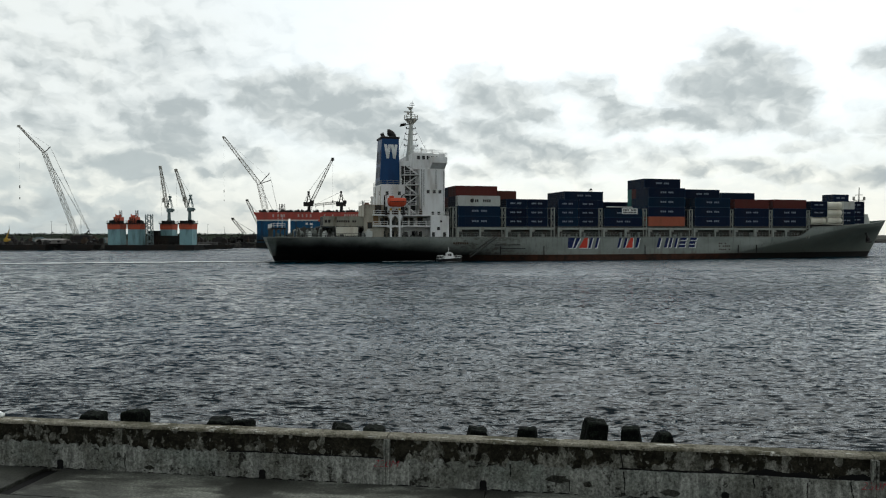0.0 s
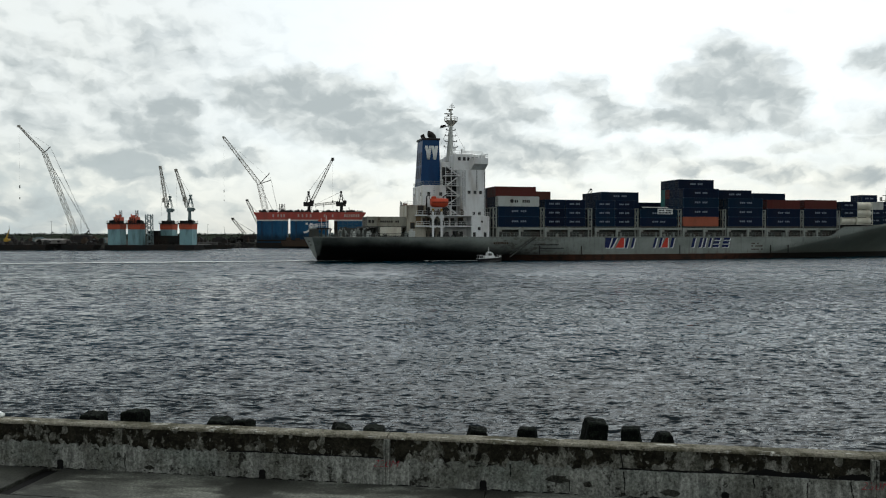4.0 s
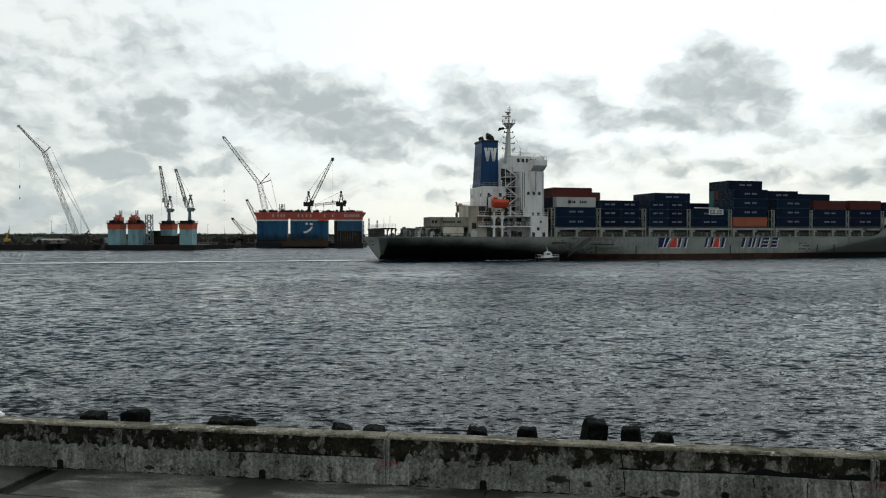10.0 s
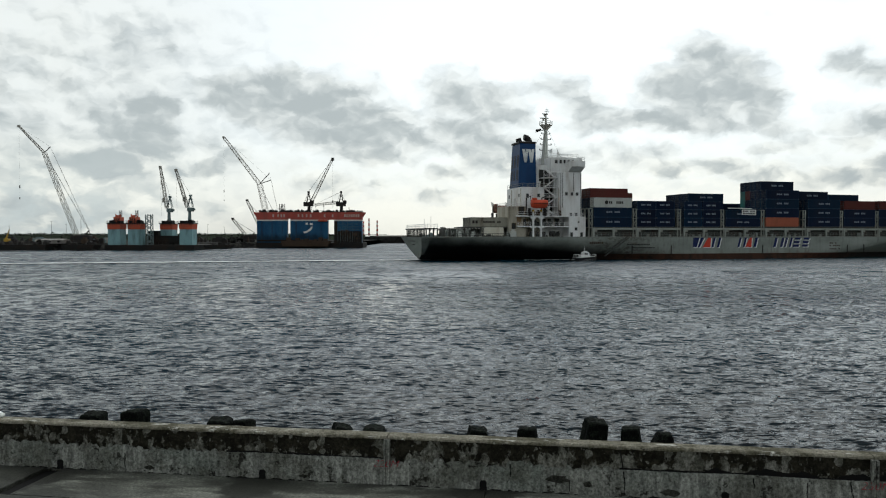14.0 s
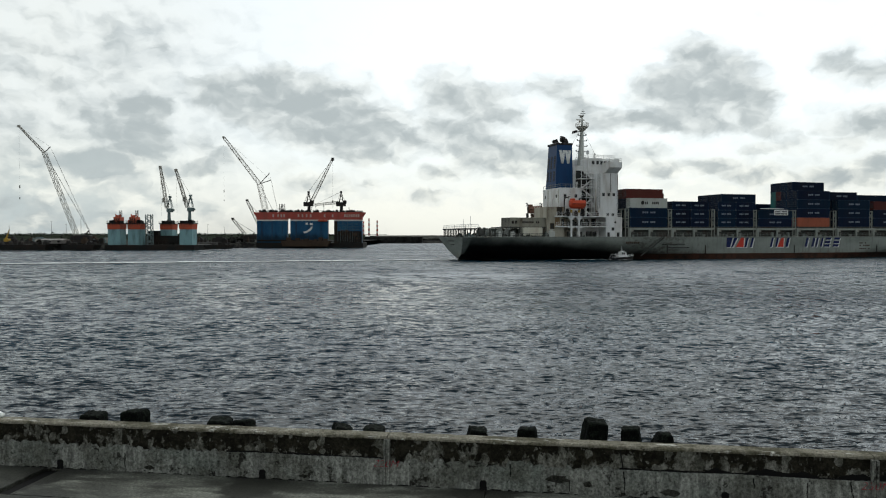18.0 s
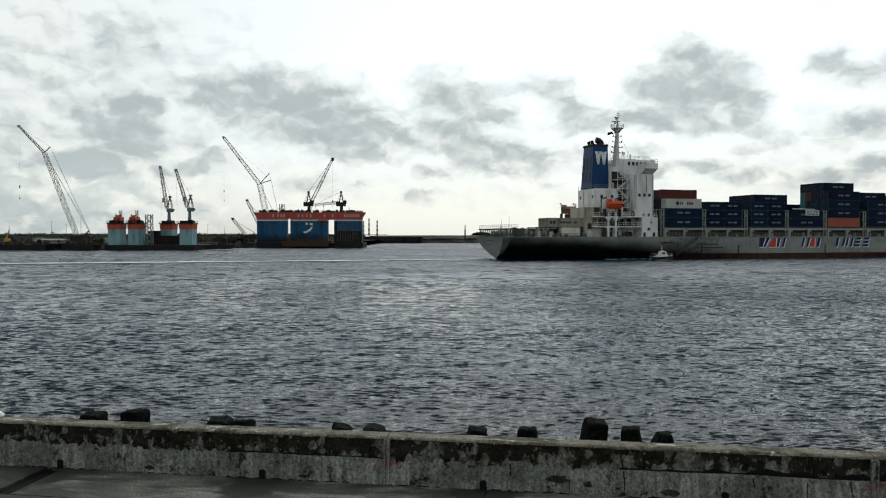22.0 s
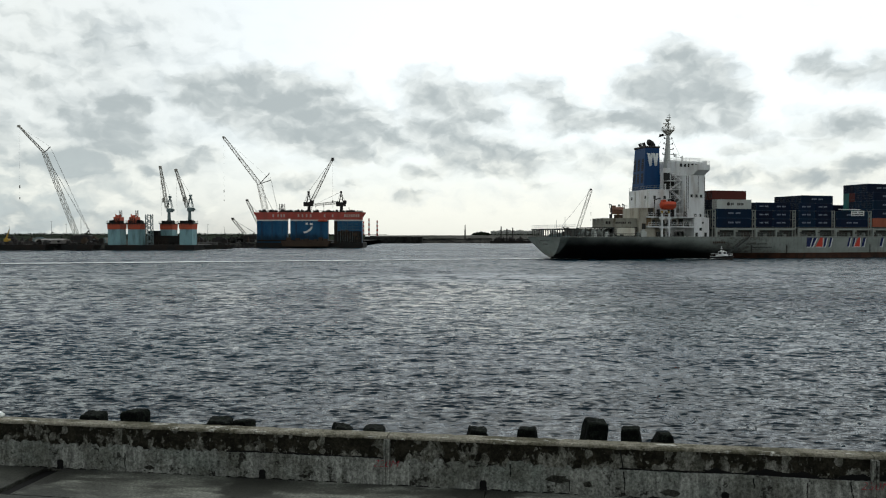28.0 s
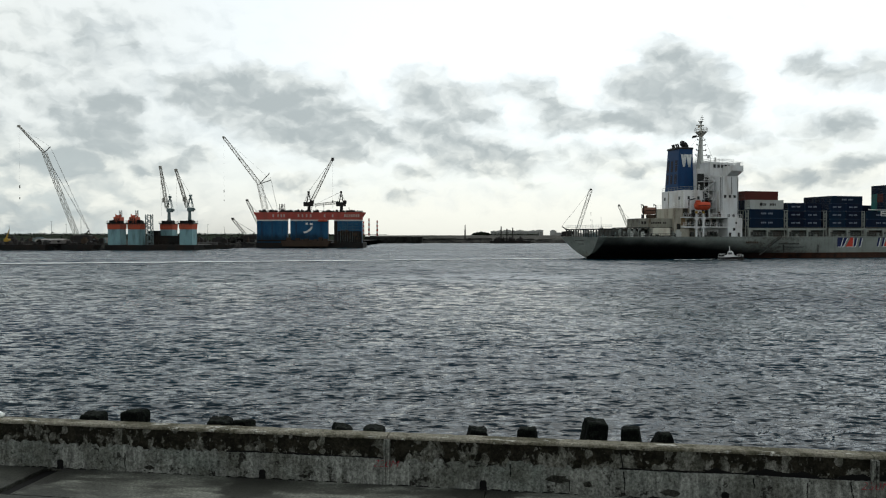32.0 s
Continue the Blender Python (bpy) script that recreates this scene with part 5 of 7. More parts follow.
    rod(bm, (98.5, -13.6, 15.4), (107, -13.6, 15.35), 0.12)
    part("boom_bar", bm, M["white"], ship)
    bm = B()
    prism(bm, [(57.9 + 0.55 * math.cos(a), 16.7 + 0.55 * math.sin(a)) for a in [i * math.pi / 6 for i in range(12)]], "y", -13.46, -13.42)
    part("round_badge", bm, M["crane_dark"], ship)
    bars_on(ship, "crane_dark", 58.7, 63.4, -13.42, 16.3, 17.05, 8, random.Random(2))

    # ---- superstructure ----
    Y = -HALF
    bm = B()
    box(bm, 46.2, 51.4, Y + 0.3, -Y - 0.3, 6.0, 12.5, 0.08)
    box(bm, 39.0, 46.2, Y + 4.6, -Y - 4.6, 6.0, 12.45, 0.05)
    part("lower_deckhouse", bm, M["white"], ship, "white deckhouse block")
    bm = B()
    box(bm, 29.5, 39.0, Y + 4.6, -Y - 4.6, 6.0, 12.4, 0.05)
    part("machinery_deckhouse", bm, M["cream"], ship, "cream deckhouse wall behind the boat deck")
    for z in (9.5, 12.4):
        bm = B()
        box(bm, 30.5, 46.5, Y + 0.1, Y + 4.7, z, z + 0.32, 0.03)
        box(bm, 30.5, 46.5, -Y - 4.7, -Y - 0.1, z, z + 0.32, 0.03)
        part("boat_deck", bm, M["white"], ship)
    for s in (34.9, 37.3):
        for y in (Y + 0.1, -Y - 0.8):
            bm = B()
            box(bm, s + .1, s + 0.62, y, y + 0.6, 6.0, 13.6, 0.05)
            box(bm, s - 0.5, s + 1.2, y + .05, y + .55, 9.25, 9.5)
            prism(bm, [(s - .7, 12.4), (s + .1, 11.5), (s + .62, 11.5), (s + 1.4, 12.4)], "y", y + .1, y + .5)
            c = part("pillar", bm, M["white"], ship)
            bm = B()
            box(bm, s + .1, s + 0.65, y + .05, y + .6, 13.6, 14.4, 0.05)
            part("pillar_cap", bm, M["yellow"], c, "yellow cap")
    bm = B()
    box(bm, 28.3, 33.6, Y + 1.4, -2.5, 6.0, 15.3, 0.05)
    box(bm, 30.0, 33.6, -2.5, 11.5, 6.0, 12.6, 0.05)
    part("aft_deckhouse", bm, M["cream"], ship, "cream deckhouse block")
    bm = B()
    box(bm, 33.4, 40.0, Y + 4.0, 2.8, 12.4, 21.0, 0.06)
    casing = part("engine_casing", bm, M["white"], ship, "white engine casing")
    for x, z in ((34.6, 18.6), (38.0, 18.6)):
        bm = B()
        box(bm, x, x + .8, Y + 3.93, Y + 4.05, z - .5, z + .5)
        part("window", bm, M["pane"], casing)
    for y in (-7.4, 0.6):
        bm = B()
        box(bm, 33.33, 33.45, y, y + .8, 18.1, 19.1)
        part("window", bm, M["pane"], casing)
    # funnel
    bm = B()
    loft(bm, [[(33.7, -5.6, 21.0), (39.3, -5.6, 21.0), (39.3, 1.5, 21.0), (33.7, 1.5, 21.0)],
              [(34.4, -5.2, 34.0), (39.2, -5.2, 34.0), (39.2, 1.0, 34.0), (34.4, 1.0, 34.0)]])
    funnel = part("funnel", bm, M["funnel"], ship, "tall blue funnel with a white zigzag emblem")
    bm = B()
    box(bm, 34.1, 39.4, -5.4, 1.2, 33.9, 34.5, 0.1)
    for y, x in ((-3.6, 35.0), (-2.6, 35.0), (-1.4, 35.0), (-.2, 35.2)):
        rod(bm, (x + .5, y, 34.3), (x - .1, y, 35.7), 0.25, 8)
    part("funnel_rim", bm, M["black"], funnel)
    bm = B()
    rings = []
    for k in range(7):
        a = radians(90 * k / 6)
        c = Vector((37.9 - 1.5 * (1 - math.cos(a)), -3.4, 34.4 + 1.35 * math.sin(a) + 0.1))
        u = Vector((math.cos(a), 0, math.sin(a)))
        rings.append([c + u * 0.95 * math.cos(j * math.pi / 5) + Vector((0, 0.95 * math.sin(j * math.pi / 5), 0)) for j in range(10)])
    loft(bm, rings)
    part("exhaust_elbow", bm, M["crane_dark"], funnel, "sooty bent exhaust pipe", smooth=True)
    bm = B()
    def fy(z):
        return -5.6 + 0.4 * (z - 21) / 13 - 0.05
    for x in (35.1, 36.95):
        for a, b in ((0.0, 0.62), (1.15, 0.62)):
            top, bot = [(x + a - .08, 32.3), (x + a + .72, 32.3)], [(x + b + .64, 28.4), (x + b - .05, 28.4)]
            vs = [bm.verts.new((p, fy(z) - 0.04, z)) for p, z in top + bot]
            ws = [bm.verts.new((p, fy(z) + 0.05, z)) for p, z in top + bot]
            for i in range(4):
                bm.faces.new((vs[i], vs[(i + 1) % 4], ws[(i + 1) % 4], ws[i]))
            bm.faces.new(vs)
            bm.faces.new(ws[::-1])
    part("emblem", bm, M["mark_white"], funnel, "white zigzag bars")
    # accommodation tower
    bm = B()
    box(bm, 43.6, 50.4, Y + 1.0, -Y - 1.0, 12.4, 25.2, 0.06)
    box(bm, 39.3, 43.7, Y + 6.2, -Y - 6.2, 12.4, 27.6, 0.06)
    tower = part("accommodation_block", bm, M["white"], ship, "white accommodation tower")
    bm = B()
    box(bm, 42.0, 50.6, Y + 3.4, -Y - 3.4, 25.2, 29.6, 0.08)
    box(bm, 43.4, 49.2, -5, 5, 29.6, 30.4, 0.05)
    wheel = part("wheelhouse", bm, M["white"], ship, "white wheelhouse with a row of windows")
    for x in (43.2, 44.6, 45.9, 47.1, 48.3):
        bm = B()
        box(bm, x, x + .8, Y + 3.32, Y + 3.45, 27.9, 28.9)
        part("window", bm, M["pane"], wheel)
    for i in range(14):
        bm = B()
        y = -9.4 + i * 1.35
        box(bm, 50.55, 50.68, y, y + 1.05, 27.3, 28.7)
        part("window", bm, M["pane"], wheel)
    for sg in (-1, 1):
        bm = B()
        prism(bm, [(9.6, 24.6), (10.2, 24.4), (14.6, 26.7), (14.6, 28.3), (9.6, 28.3)] if sg > 0 else [(-9.6, 24.6), (-9.6, 28.3), (-14.6, 28.3), (-14.6, 26.7), (-10.2, 24.4)], "x", 46.4, 50.5)
        wing = part("bridge_wing", bm, M["white"], ship, "overhanging bridge wing")
        bm = B()
        for x in (46.5, 48.4, 50.4):
            for y in (10.2, 12.4, 14.5):
                rod(bm, (x, sg * y, 28.3), (x, sg * y, 29.4), 0.05, 4)
        for z in (28.85, 29.4):
            rod(bm, (46.5, sg * 14.5, z), (50.4, sg * 14.5, z), 0.05)
            rod(bm, (46.5, sg * 10.2, z), (46.5, sg * 14.5, z), 0.05)
            rod(bm, (50.4, sg * 10.2, z), (50.4, sg * 14.5, z), 0.05)
        box(bm, 48.6, 50.0, sg * 13.3 - .5, sg * 13.3 + .5, 28.3, 29.3)
        part("wing_railing", bm, M["white"], wing)
    for z, xs in ((19.0, (45.3, 47.0, 48.6)), (13.2, (46.6, 48.3)), (9.0, (48.0,))):
        for x in xs:
            bm = B()
            y = Y + 0.94 if z > 12.5 else Y + 0.24
            box(bm, x, x + .8, y, y + .15, z - .45, z + .45)
            part("window", bm, M["pane"], tower)
    for x, w in ((46.6, 0.8), (49.7, 0.8)):
        bm = B()
        box(bm, x, x + w, Y + 0.22, Y + 0.36, 6.2, 8.0)
        part("door", bm, M["pane"], tower, "flat dark panel in place of an open doorway")
    for x, z0, z1 in ((43.9, 12.6, 25.0), (44.5, 15.0, 25.0), (47.9, 19.8, 25.1), (50.1, 12.6, 24.6)):
        bm = B()
        rod(bm, (x, Y + .9, z0), (x, Y + .9, z1), .07, 5)
        part("pipe", bm, M["hatch"], tower)
    # outside stairs and landings against the tower
    bm = B()
    for k in range(5):
        z = 12.6 + k * 2.75
        box(bm, 39.4, 44.4, Y + 2.6, Y + 6.2, z, z + .16)
        for x in (39.5, 41.1, 42.7, 44.3):
            rod(bm, (x, Y + 2.7, z), (x, Y + 2.7, z + 2.75), 0.09)
        for h in (0.55, 1.05):
            rod(bm, (39.4, Y + 2.7, z + h), (44.4, Y + 2.7, z + h), 0.05)
        a, b = (39.8, 43.6) if k % 2 else (43.6, 39.8)
        for y in (Y + 3.0, Y + 3.8):
            rod(bm, (a, y, z), (b, y, z + 2.75), 0.12)
    part("outside_stairs", bm, M["white"], ship, "white outside stairs and landings")
    # mast on the wheelhouse
    bm = B()
    rod(bm, (42.5, -4.2, 28.0), (42.9, -4.2, 39.2), 1.1, 8, 0.45)
    rod(bm, (42.9, -4.2, 39.2), (42.9, -4.2, 42.8), 0.36, 8, 0.18)
    rod(bm, (43.2, -4.2, 42.6), (43.2, -4.2, 44.8), 0.13, 6, 0.07)
    mast = part("mast", bm, M["c_grey"], ship, "grey tapered signal mast with radar platforms")
    bm = B()
    rod(bm, (42.9, -4.2, 38.2), (42.9, -4.2, 39.6), 0.6, 10, 1.9)
    part("crows_nest", bm, M["crane_pale"], mast)
    bm = B()
    for j in range(10):
        a = j * math.pi / 5
        p, q = [(42.9 + 1.9 * math.cos(v), -4.2 + 1.9 * math.sin(v)) for v in (a, a + math.pi / 5)]
        rod(bm, p + (39.6,), p + (40.7,), 0.06)
        for z in (40.15, 40.7):
            rod(bm, p + (z,), q + (z,), 0.05)
    part("platform_railing", bm, M["crane_pale"], mast)
    for z, w, x in ((41.4, 1.5, 42.1), (42.7, 1.0, 42.5)):
        bm = B()
        rod(bm, (x, -4.2, z - .5), (x, -4.2, z), 0.3, 8)
        box(bm, x - w * .9, x + w * .9, -4.2 - w * .45, -4.2 - w * .45 + .25, z, z + .3, 0.04)
        part("radar_scanner", bm, M["crane_pale"], mast)
    for z, w in ((43.6, 0.8), (44.15, 0.5)):
        bm = B()
        rod(bm, (43.2 - w, -4.2, z), (43.2 + w, -4.2, z), 0.08)
        part("yard", bm, M["crane_dark"], mast)
    for z, w in ((37.0, 1.3), (35.4, 1.5), (33.8, 1.7), (32.2, 1.9)):
        bm = B()
        rod(bm, (42.8 - w, -4.4, z), (42.8 + w, -4.4, z), 0.1)
        for sg in (-1, 1):
            box(bm, 42.8 + sg * w - .12, 42.8 + sg * w + .12, -4.55, -4.25, z, z + .42)
        part("yard", bm, M["crane_dark"], mast)
    bm = B()
    rod(bm, (40.3, -4.2, 37.9), (42.9, -4.2, 38.3), 0.12)
    part("gaff", bm, M["crane_dark"], mast)
    bm = B()
    for y in (-5, 5.8):
        rod(bm, (42.85, -4.2, 39.5), (47.5, y, 30.0), 0.03, 3)
        rod(bm, (42.85, -4.2, 39.5), (40.5, y, 29.0), 0.03, 3)
    part("stays", bm, M["cable"], mast)
    for x, y, h in ((45.5, -7.5, 31.4), (48, -8, 31.0), (47.2, -3, 32.8), (46, 3, 32.0)):
        bm = B()
        rod(bm, (x, y, 29.5), (x, y, h), 0.07)
        part("aerial", bm, M["white"], wheel)
    bm = B()
    rod(bm, (42.6, -8.5, 29.5), (42.6, -8.5, 31.2), 0.07)
    rod(bm, (42.6, -8.5, 31.0), (42.6, -8.5, 31.9), 0.45, 8)
    part("satellite_dome", bm, M["white"], wheel)
    bm = B()
    box(bm, 44.5, 50.2, -9.7, -9.6, 30.4, 30.5)
    for x in (44.5, 46.4, 48.3, 50.2):
        rod(bm, (x, -9.65, 29.6), (x, -9.65, 30.5), 0.04)
    part("roof_rail", bm, M["white"], wheel)
    # lifeboats
    for sg, back, out, zl in ((-1, -0.7, 13.9, 15.9), (1, 1.5, 12.1, 15.2)):
        shell = M["orange"] if sg < 0 else M["boat_brown"]
        outline = [(-1.25, .15), (-.95, -.75), (-.45, -1.15), (.45, -1.15), (.95, -.75), (1.25, .15), (1.2, .5), (.8, 1.15), (.3, 1.4), (-.3, 1.4), (-.8, 1.15), (-1.2, .5)]
        bm = B()
        rings = []
        for x, k, rise in ((0, .35, .25), (.18, .72, .12), (.6, .93, .03), (1.4, 1, 0), (3.8, 1, 0), (4.5, .9, .04), (5.0, .66, .14), (5.2, .3, .3)):
            rings.append([(33.6 - back + x * .96, sg * out + u * k, zl + v * (k * .5 + .5) * (.9 if v > 0 else k ** .5) + rise) for u, v in outline])
        loft(bm, rings)
        boat = part("lifeboat", bm, shell, ship, "enclosed orange lifeboat in its davits" if sg < 0 else "brown lifeboat in its davits", smooth=False)
        bm = B()
        box(bm, 34.0 - back, 35.2 - back, sg * out - .62, sg * out + .62, zl + 1.05, zl + 1.75, 0.15)
        part("canopy", bm, shell, boat)
        bm = B()
        for u in (-1.28, 1.22):
            box(bm, 34.0 - back, 38.2 - back, sg * out + u, sg * out + u + .06, zl + .1, zl + .26)
        part("fender", bm, M["black"], boat)
        for x in (33.3 - back, 38.0 - back):
            bm = B()
            rod(bm, (x, sg * 11.0, 12.5), (x, sg * 11.2, zl + 1.9), 0.2)
            rod(bm, (x, sg * 11.2, zl + 1.9), (x, sg * (out + .5), zl + 2.2), 0.17)
            rod(bm, (x, sg * 10.4, 12.5), (x, sg * out, zl - 1.3), 0.16)
            rod(bm, (x, sg * (out + .3), zl + 2.2), (x, sg * (out + .3), zl + 0.9), 0.07)
            box(bm, x - .25, x + .25, sg * (out - .6) - .5, sg * (out - .6) + .5, 12.6, zl - 1.1)
            part("davit", bm, M["black"], ship, "dark lifeboat davit frame")
        bm = B()
        box(bm, 34.2 - back, 37.4 - back, sg * (out - 1.6) - .6, sg * (out - 1.6) + .6, 12.5, 13.9, 0.05)
        part("winch", bm, M["rust"], ship)
    # panel behind the stairs, its dark colour standing in for shade
    bm = B()
    box(bm, 39.4, 43.55, Y + 5.95, Y + 6.3, 12.5, 26.2)
    part("stair_shade_panel", bm, M["recess_shade"], ship, "dark grey panel painted in for the shade behind the stairs")
    # doorways added on the landings to deepen the painted shade
    for z in (12.76, 15.5, 18.3):
        for x in (39.7, 41.7):
            bm = B()
            box(bm, x, x + 1.5, Y + 5.9, Y + 6.2, z, z + 2.1)
            part("door", bm, M["pane"], ship, "flat dark panel in place of an open doorway")
    # framed panels, coloured dark for the shade inside deckhouse recesses
    for x, z, w, h in ((31.2, 12.9, 1.7, 2.3), (29.2, 9.0, 1.2, 1.6), (32.6, 9.9, 1.0, 1.9), (34.4, 9.9, .8, 1.9), (39.6, 9.9, 1.2, 2.0), (41.4, 9.9, 1.0, 2.0), (43.6, 9.9, 1.4, 2.1)):
        y = Y + 1.32 if x < 33 else Y + 4.52
        bm = B()
        box(bm, x, x + w, y, y + .2, z, z + h)
        hole = part("recess", bm, M["recess_shade"], ship, "dark panel standing for a shaded recess in the deckhouse side")
        bm = B()
        for q in (x - .06, x + w - .02):
            box(bm, q, q + .08, y - .05, y + .02, z, z + h)
        box(bm, x - .06, x + w + .06, y - .05, y + .02, z + h, z + h + .08)
        part("frame", bm, M["louvre"], hole)
    # ---- fittings on the superstructure ----
    for pts in ([(30.6, Y + .15, 12.72), (46.4, Y + .15, 12.72)], [(30.6, Y + .15, 9.82), (34.4, Y + .15, 9.82)], [(38.4, Y + .15, 9.82), (46.4, Y + .15, 9.82)],
                [(46.4, Y + .4, 12.5), (51.3, Y + .4, 12.5), (51.3, 13.0, 12.5)], [(33.5, Y + 4.1, 21.0), (40.0, Y + 4.1, 21.0)], [(33.5, Y + 4.1, 21.0), (33.5, 2.7, 21.0)],
                [(28.4, Y + 1.5, 15.3), (33.4, Y + 1.5, 15.3)], [(28.4, Y + 1.5, 15.3), (28.4, -2.6, 15.3)], [(42.1, Y + 3.5, 29.6), (50.5, Y + 3.5, 29.6)], [(42.1, Y + 3.5, 29.6), (42.1, 10.0, 29.6)]):
        railing(ship, pts, mat=M["steel_grey"] if pts[0][2] == 21.0 else None)
    for x, w, z0, z1 in ((31.2, 1.0, 6.2, 8.3), (33.6, .9, 6.2, 8.3), (36.0, 1.0, 6.2, 8.3), (38.0, .8, 6.2, 8.3), (31.0, .6, 10.4, 11.1), (33.0, .6, 10.4, 11.1), (36.3, .6, 10.4, 11.1), (38.1, .6, 10.4, 11.1)):
        bm = B()
        box(bm, x, x + w, Y + 4.5, Y + 4.65, z0, z1)
        part("window" if z0 > 9 else "door", bm, M["pane"], ship, "" if z0 > 9 else "flat dark panel in place of an open doorway")
    for x, w, z0, z1 in ((39.8, 1.0, 6.2, 8.2), (42.0, 1.6, 6.3, 8.4), (44.0, .9, 6.2, 8.2), (40.4, .6, 10.6, 11.3), (42.4, .6, 10.6, 11.3), (48.9, .5, 10.7, 11.2)):
        bm = B()
        y = Y + .2 if x > 46 else Y + 4.5
        box(bm, x, x + w, y, y + .16, z0, z1)
        part("window" if z0 > 9 else "door", bm, M["pane"], ship, "" if z0 > 9 else "flat dark panel in place of an open doorway")
    rng = random.Random(14)
    scatter(ship, "deck_locker", M["hatch"], [(30.8 + i * .78, Y + rng.uniform(1.2, 3.4), z, rng.uniform(.3, .9), .7, rng.uniform(.5, 1.9)) for i in range(19) for z in (6.1, 9.82) if rng.random() < .7])
    scatter(ship, "deck_locker", M["rust"], [(rng.uniform(31, 45), Y + rng.uniform(.5, 1.4), 12.72, rng.uniform(.4, 1.2), .8, rng.uniform(.5, 1.3)) for i in range(9)])
    bm = B()
    box(bm, 30.7, 32.1, Y + 1.28, Y + 1.42, 10.2, 12.4)
    louvre = part("louvre", bm, M["louvre"], ship, "yellowed ventilation louvre")
    for k in range(4):
        bm = B()
        box(bm, 30.8, 32.0, Y + 1.16, Y + 1.30, 10.4 + k * .48, 10.5 + k * .48)
        part("slat", bm, M["louvre"], louvre)
    # dark backing block added to close off the sky under the rack
    bm = B()
    box(bm, 12.5, 29.4, -3.0, 4.0, 6.0, 9.2, 0.05)
    part("after_deck_backing", bm, M["hatch"], ship, "added dark backing block on the after deck")
    for x, y, z, r, h in ((40.6, Y + 2.0, 12.5, .45, 2.2), (45.6, Y + 1.2, 12.5, .35, 1.6), (30.6, Y + 2.4, 15.3, .5, 1.8), (32.2, -6.0, 15.3, .45, 1.5), (39.0, Y + 4.6, 21.0, .3, 1.3), (44.6, Y + 4.4, 29.6, .3, 1.2)):
        bm = B()
        rod(bm, (x, y, z), (x, y, z + h), r * .6, 8)
        rod(bm, (x, y, z + h), (x, y, z + h + .45), r, 8, r * .7)
        part("mushroom_vent", bm, M["white"], ship)
    for x, y in ((33.28, -8.6), (33.28, -1.2), (43.5, Y + 1.5)):
        bm = B()
        rod(bm, (x, y, 12.5), (x, y, 20.6), .10, 6)
        part("downpipe", bm, M["cream"], ship)
    bm = B()
    for z in np.arange(13.0, 33.0, .5):
        rod(bm, (36.2, fy(max(z, 21)) - .15 if z > 21 else Y + 3.9, z), (36.7, fy(max(z, 21)) - .15 if z > 21 else Y + 3.9, z), .03, 3)
    part("ladder", bm, M["funnel"], funnel)
    for y in (-4.7, -2.4, -.3):
        for z, h in ((23.2, 3.0), (27.0, 3.6)):
            lean = (z - 21) / 13 * .7
            bm = B()
            loft(bm, [[(33.66 + lean, y, z), (33.95 + lean, y, z), (33.95 + lean, y + 1.2, z), (33.66 + lean, y + 1.2, z)],
                      [(33.66 + lean + h * .054, y, z + h), (33.95 + lean + h * .054, y, z + h), (33.95 + lean + h * .054, y + 1.2, z + h), (33.66 + lean + h * .054, y + 1.2, z + h)]])
            vent = part("vent_opening", bm, M["black"], funnel, "dark louvred opening")
            for k in range(5):
                bm = B()
                u = (k + .5) * h / 5
                box(bm, 33.60 + lean + u * .054, 33.68 + lean + u * .054, y + .05, y + 1.15, z + u, z + u + .12)
                part("slat", bm, M["funnel"], vent)
    # ---- after deck ----
    for k, (a, b, z0, mat) in enumerate(((17.6, 29.3, 9.6, "c_olive"), (20.8, 26.6, 7.0, "c_cream"))):
        me = container_of(mat, round(b - a, 2), 2.6 if k == 0 else 2.4)
        part("container", me, None, ship, "weathered olive grey container on the after deck" if k == 0 else "dirty cream container on the after deck", at=pose(a, -11.0 if k == 0 else -12.75, z0))
    part("container", container_of("c_olive", 11.7, 2.6), None, ship, "weathered olive grey container on the after deck", at=pose(17.6, -8.4, 9.6))
    part("container", container_of("c_olive", 11.7, 2.6), None, ship, "weathered olive grey container on the after deck", at=pose(17.6, -5.8, 9.6))
    rng = random.Random(5)
    bars_on(ship, "crane_dark", 21.2, 26.5, -11.0, 10.6, 11.15, 9, rng)
    bars_on(ship, "crane_dark", 18.0, 19.8, -11.0, 10.5, 11.3, 2, rng)
    bm = B()
    for x in (17.2, 20.2, 23.4, 26.8, 29.4):
        for y in (-11.2, -8.5, -5.6, -3):
            box(bm, x, x + .3, y, y + .3, 6.0, 9.6)
    box(bm, 17.0, 29.8, -11.2, 4, 9.3, 9.6)
    for i in range(12):
        x = 17.5 + i
        rod(bm, (x, -11.1, 6.2), (x + .8, -11.1, 9.4), 0.08)
    for i in range(10):
        box(bm, 17.4 + i * 1.15, 18.2 + i * 1.15, -9, -4, 6.1, 6.8 + 1.6 * rng.random())
    part("container_rack", bm, M["hatch"], ship, "dark steel rack on the after deck")
    bm = B()
    box(bm, 4.2, 7.9, -12.2, 12.2, 8.82, 9.16, 0.04)
    part("poop_platform", bm, M["black"], ship, "dark roof over the mooring deck")
    for i in range(15):
        y = -11.9 + i * 1.7
        bm = B()
        rod(bm, (4.6, y, 6.0), (4.6, y, 8.9), 0.17)
        rod(bm, (4.6, y, 8.2), (4.6, y + 0.5, 8.9), 0.09)
        part("platform_post", bm, M["hatch"], ship)
    for i in range(3):
        x = 5.5 + i * 1.1
        bm = B()
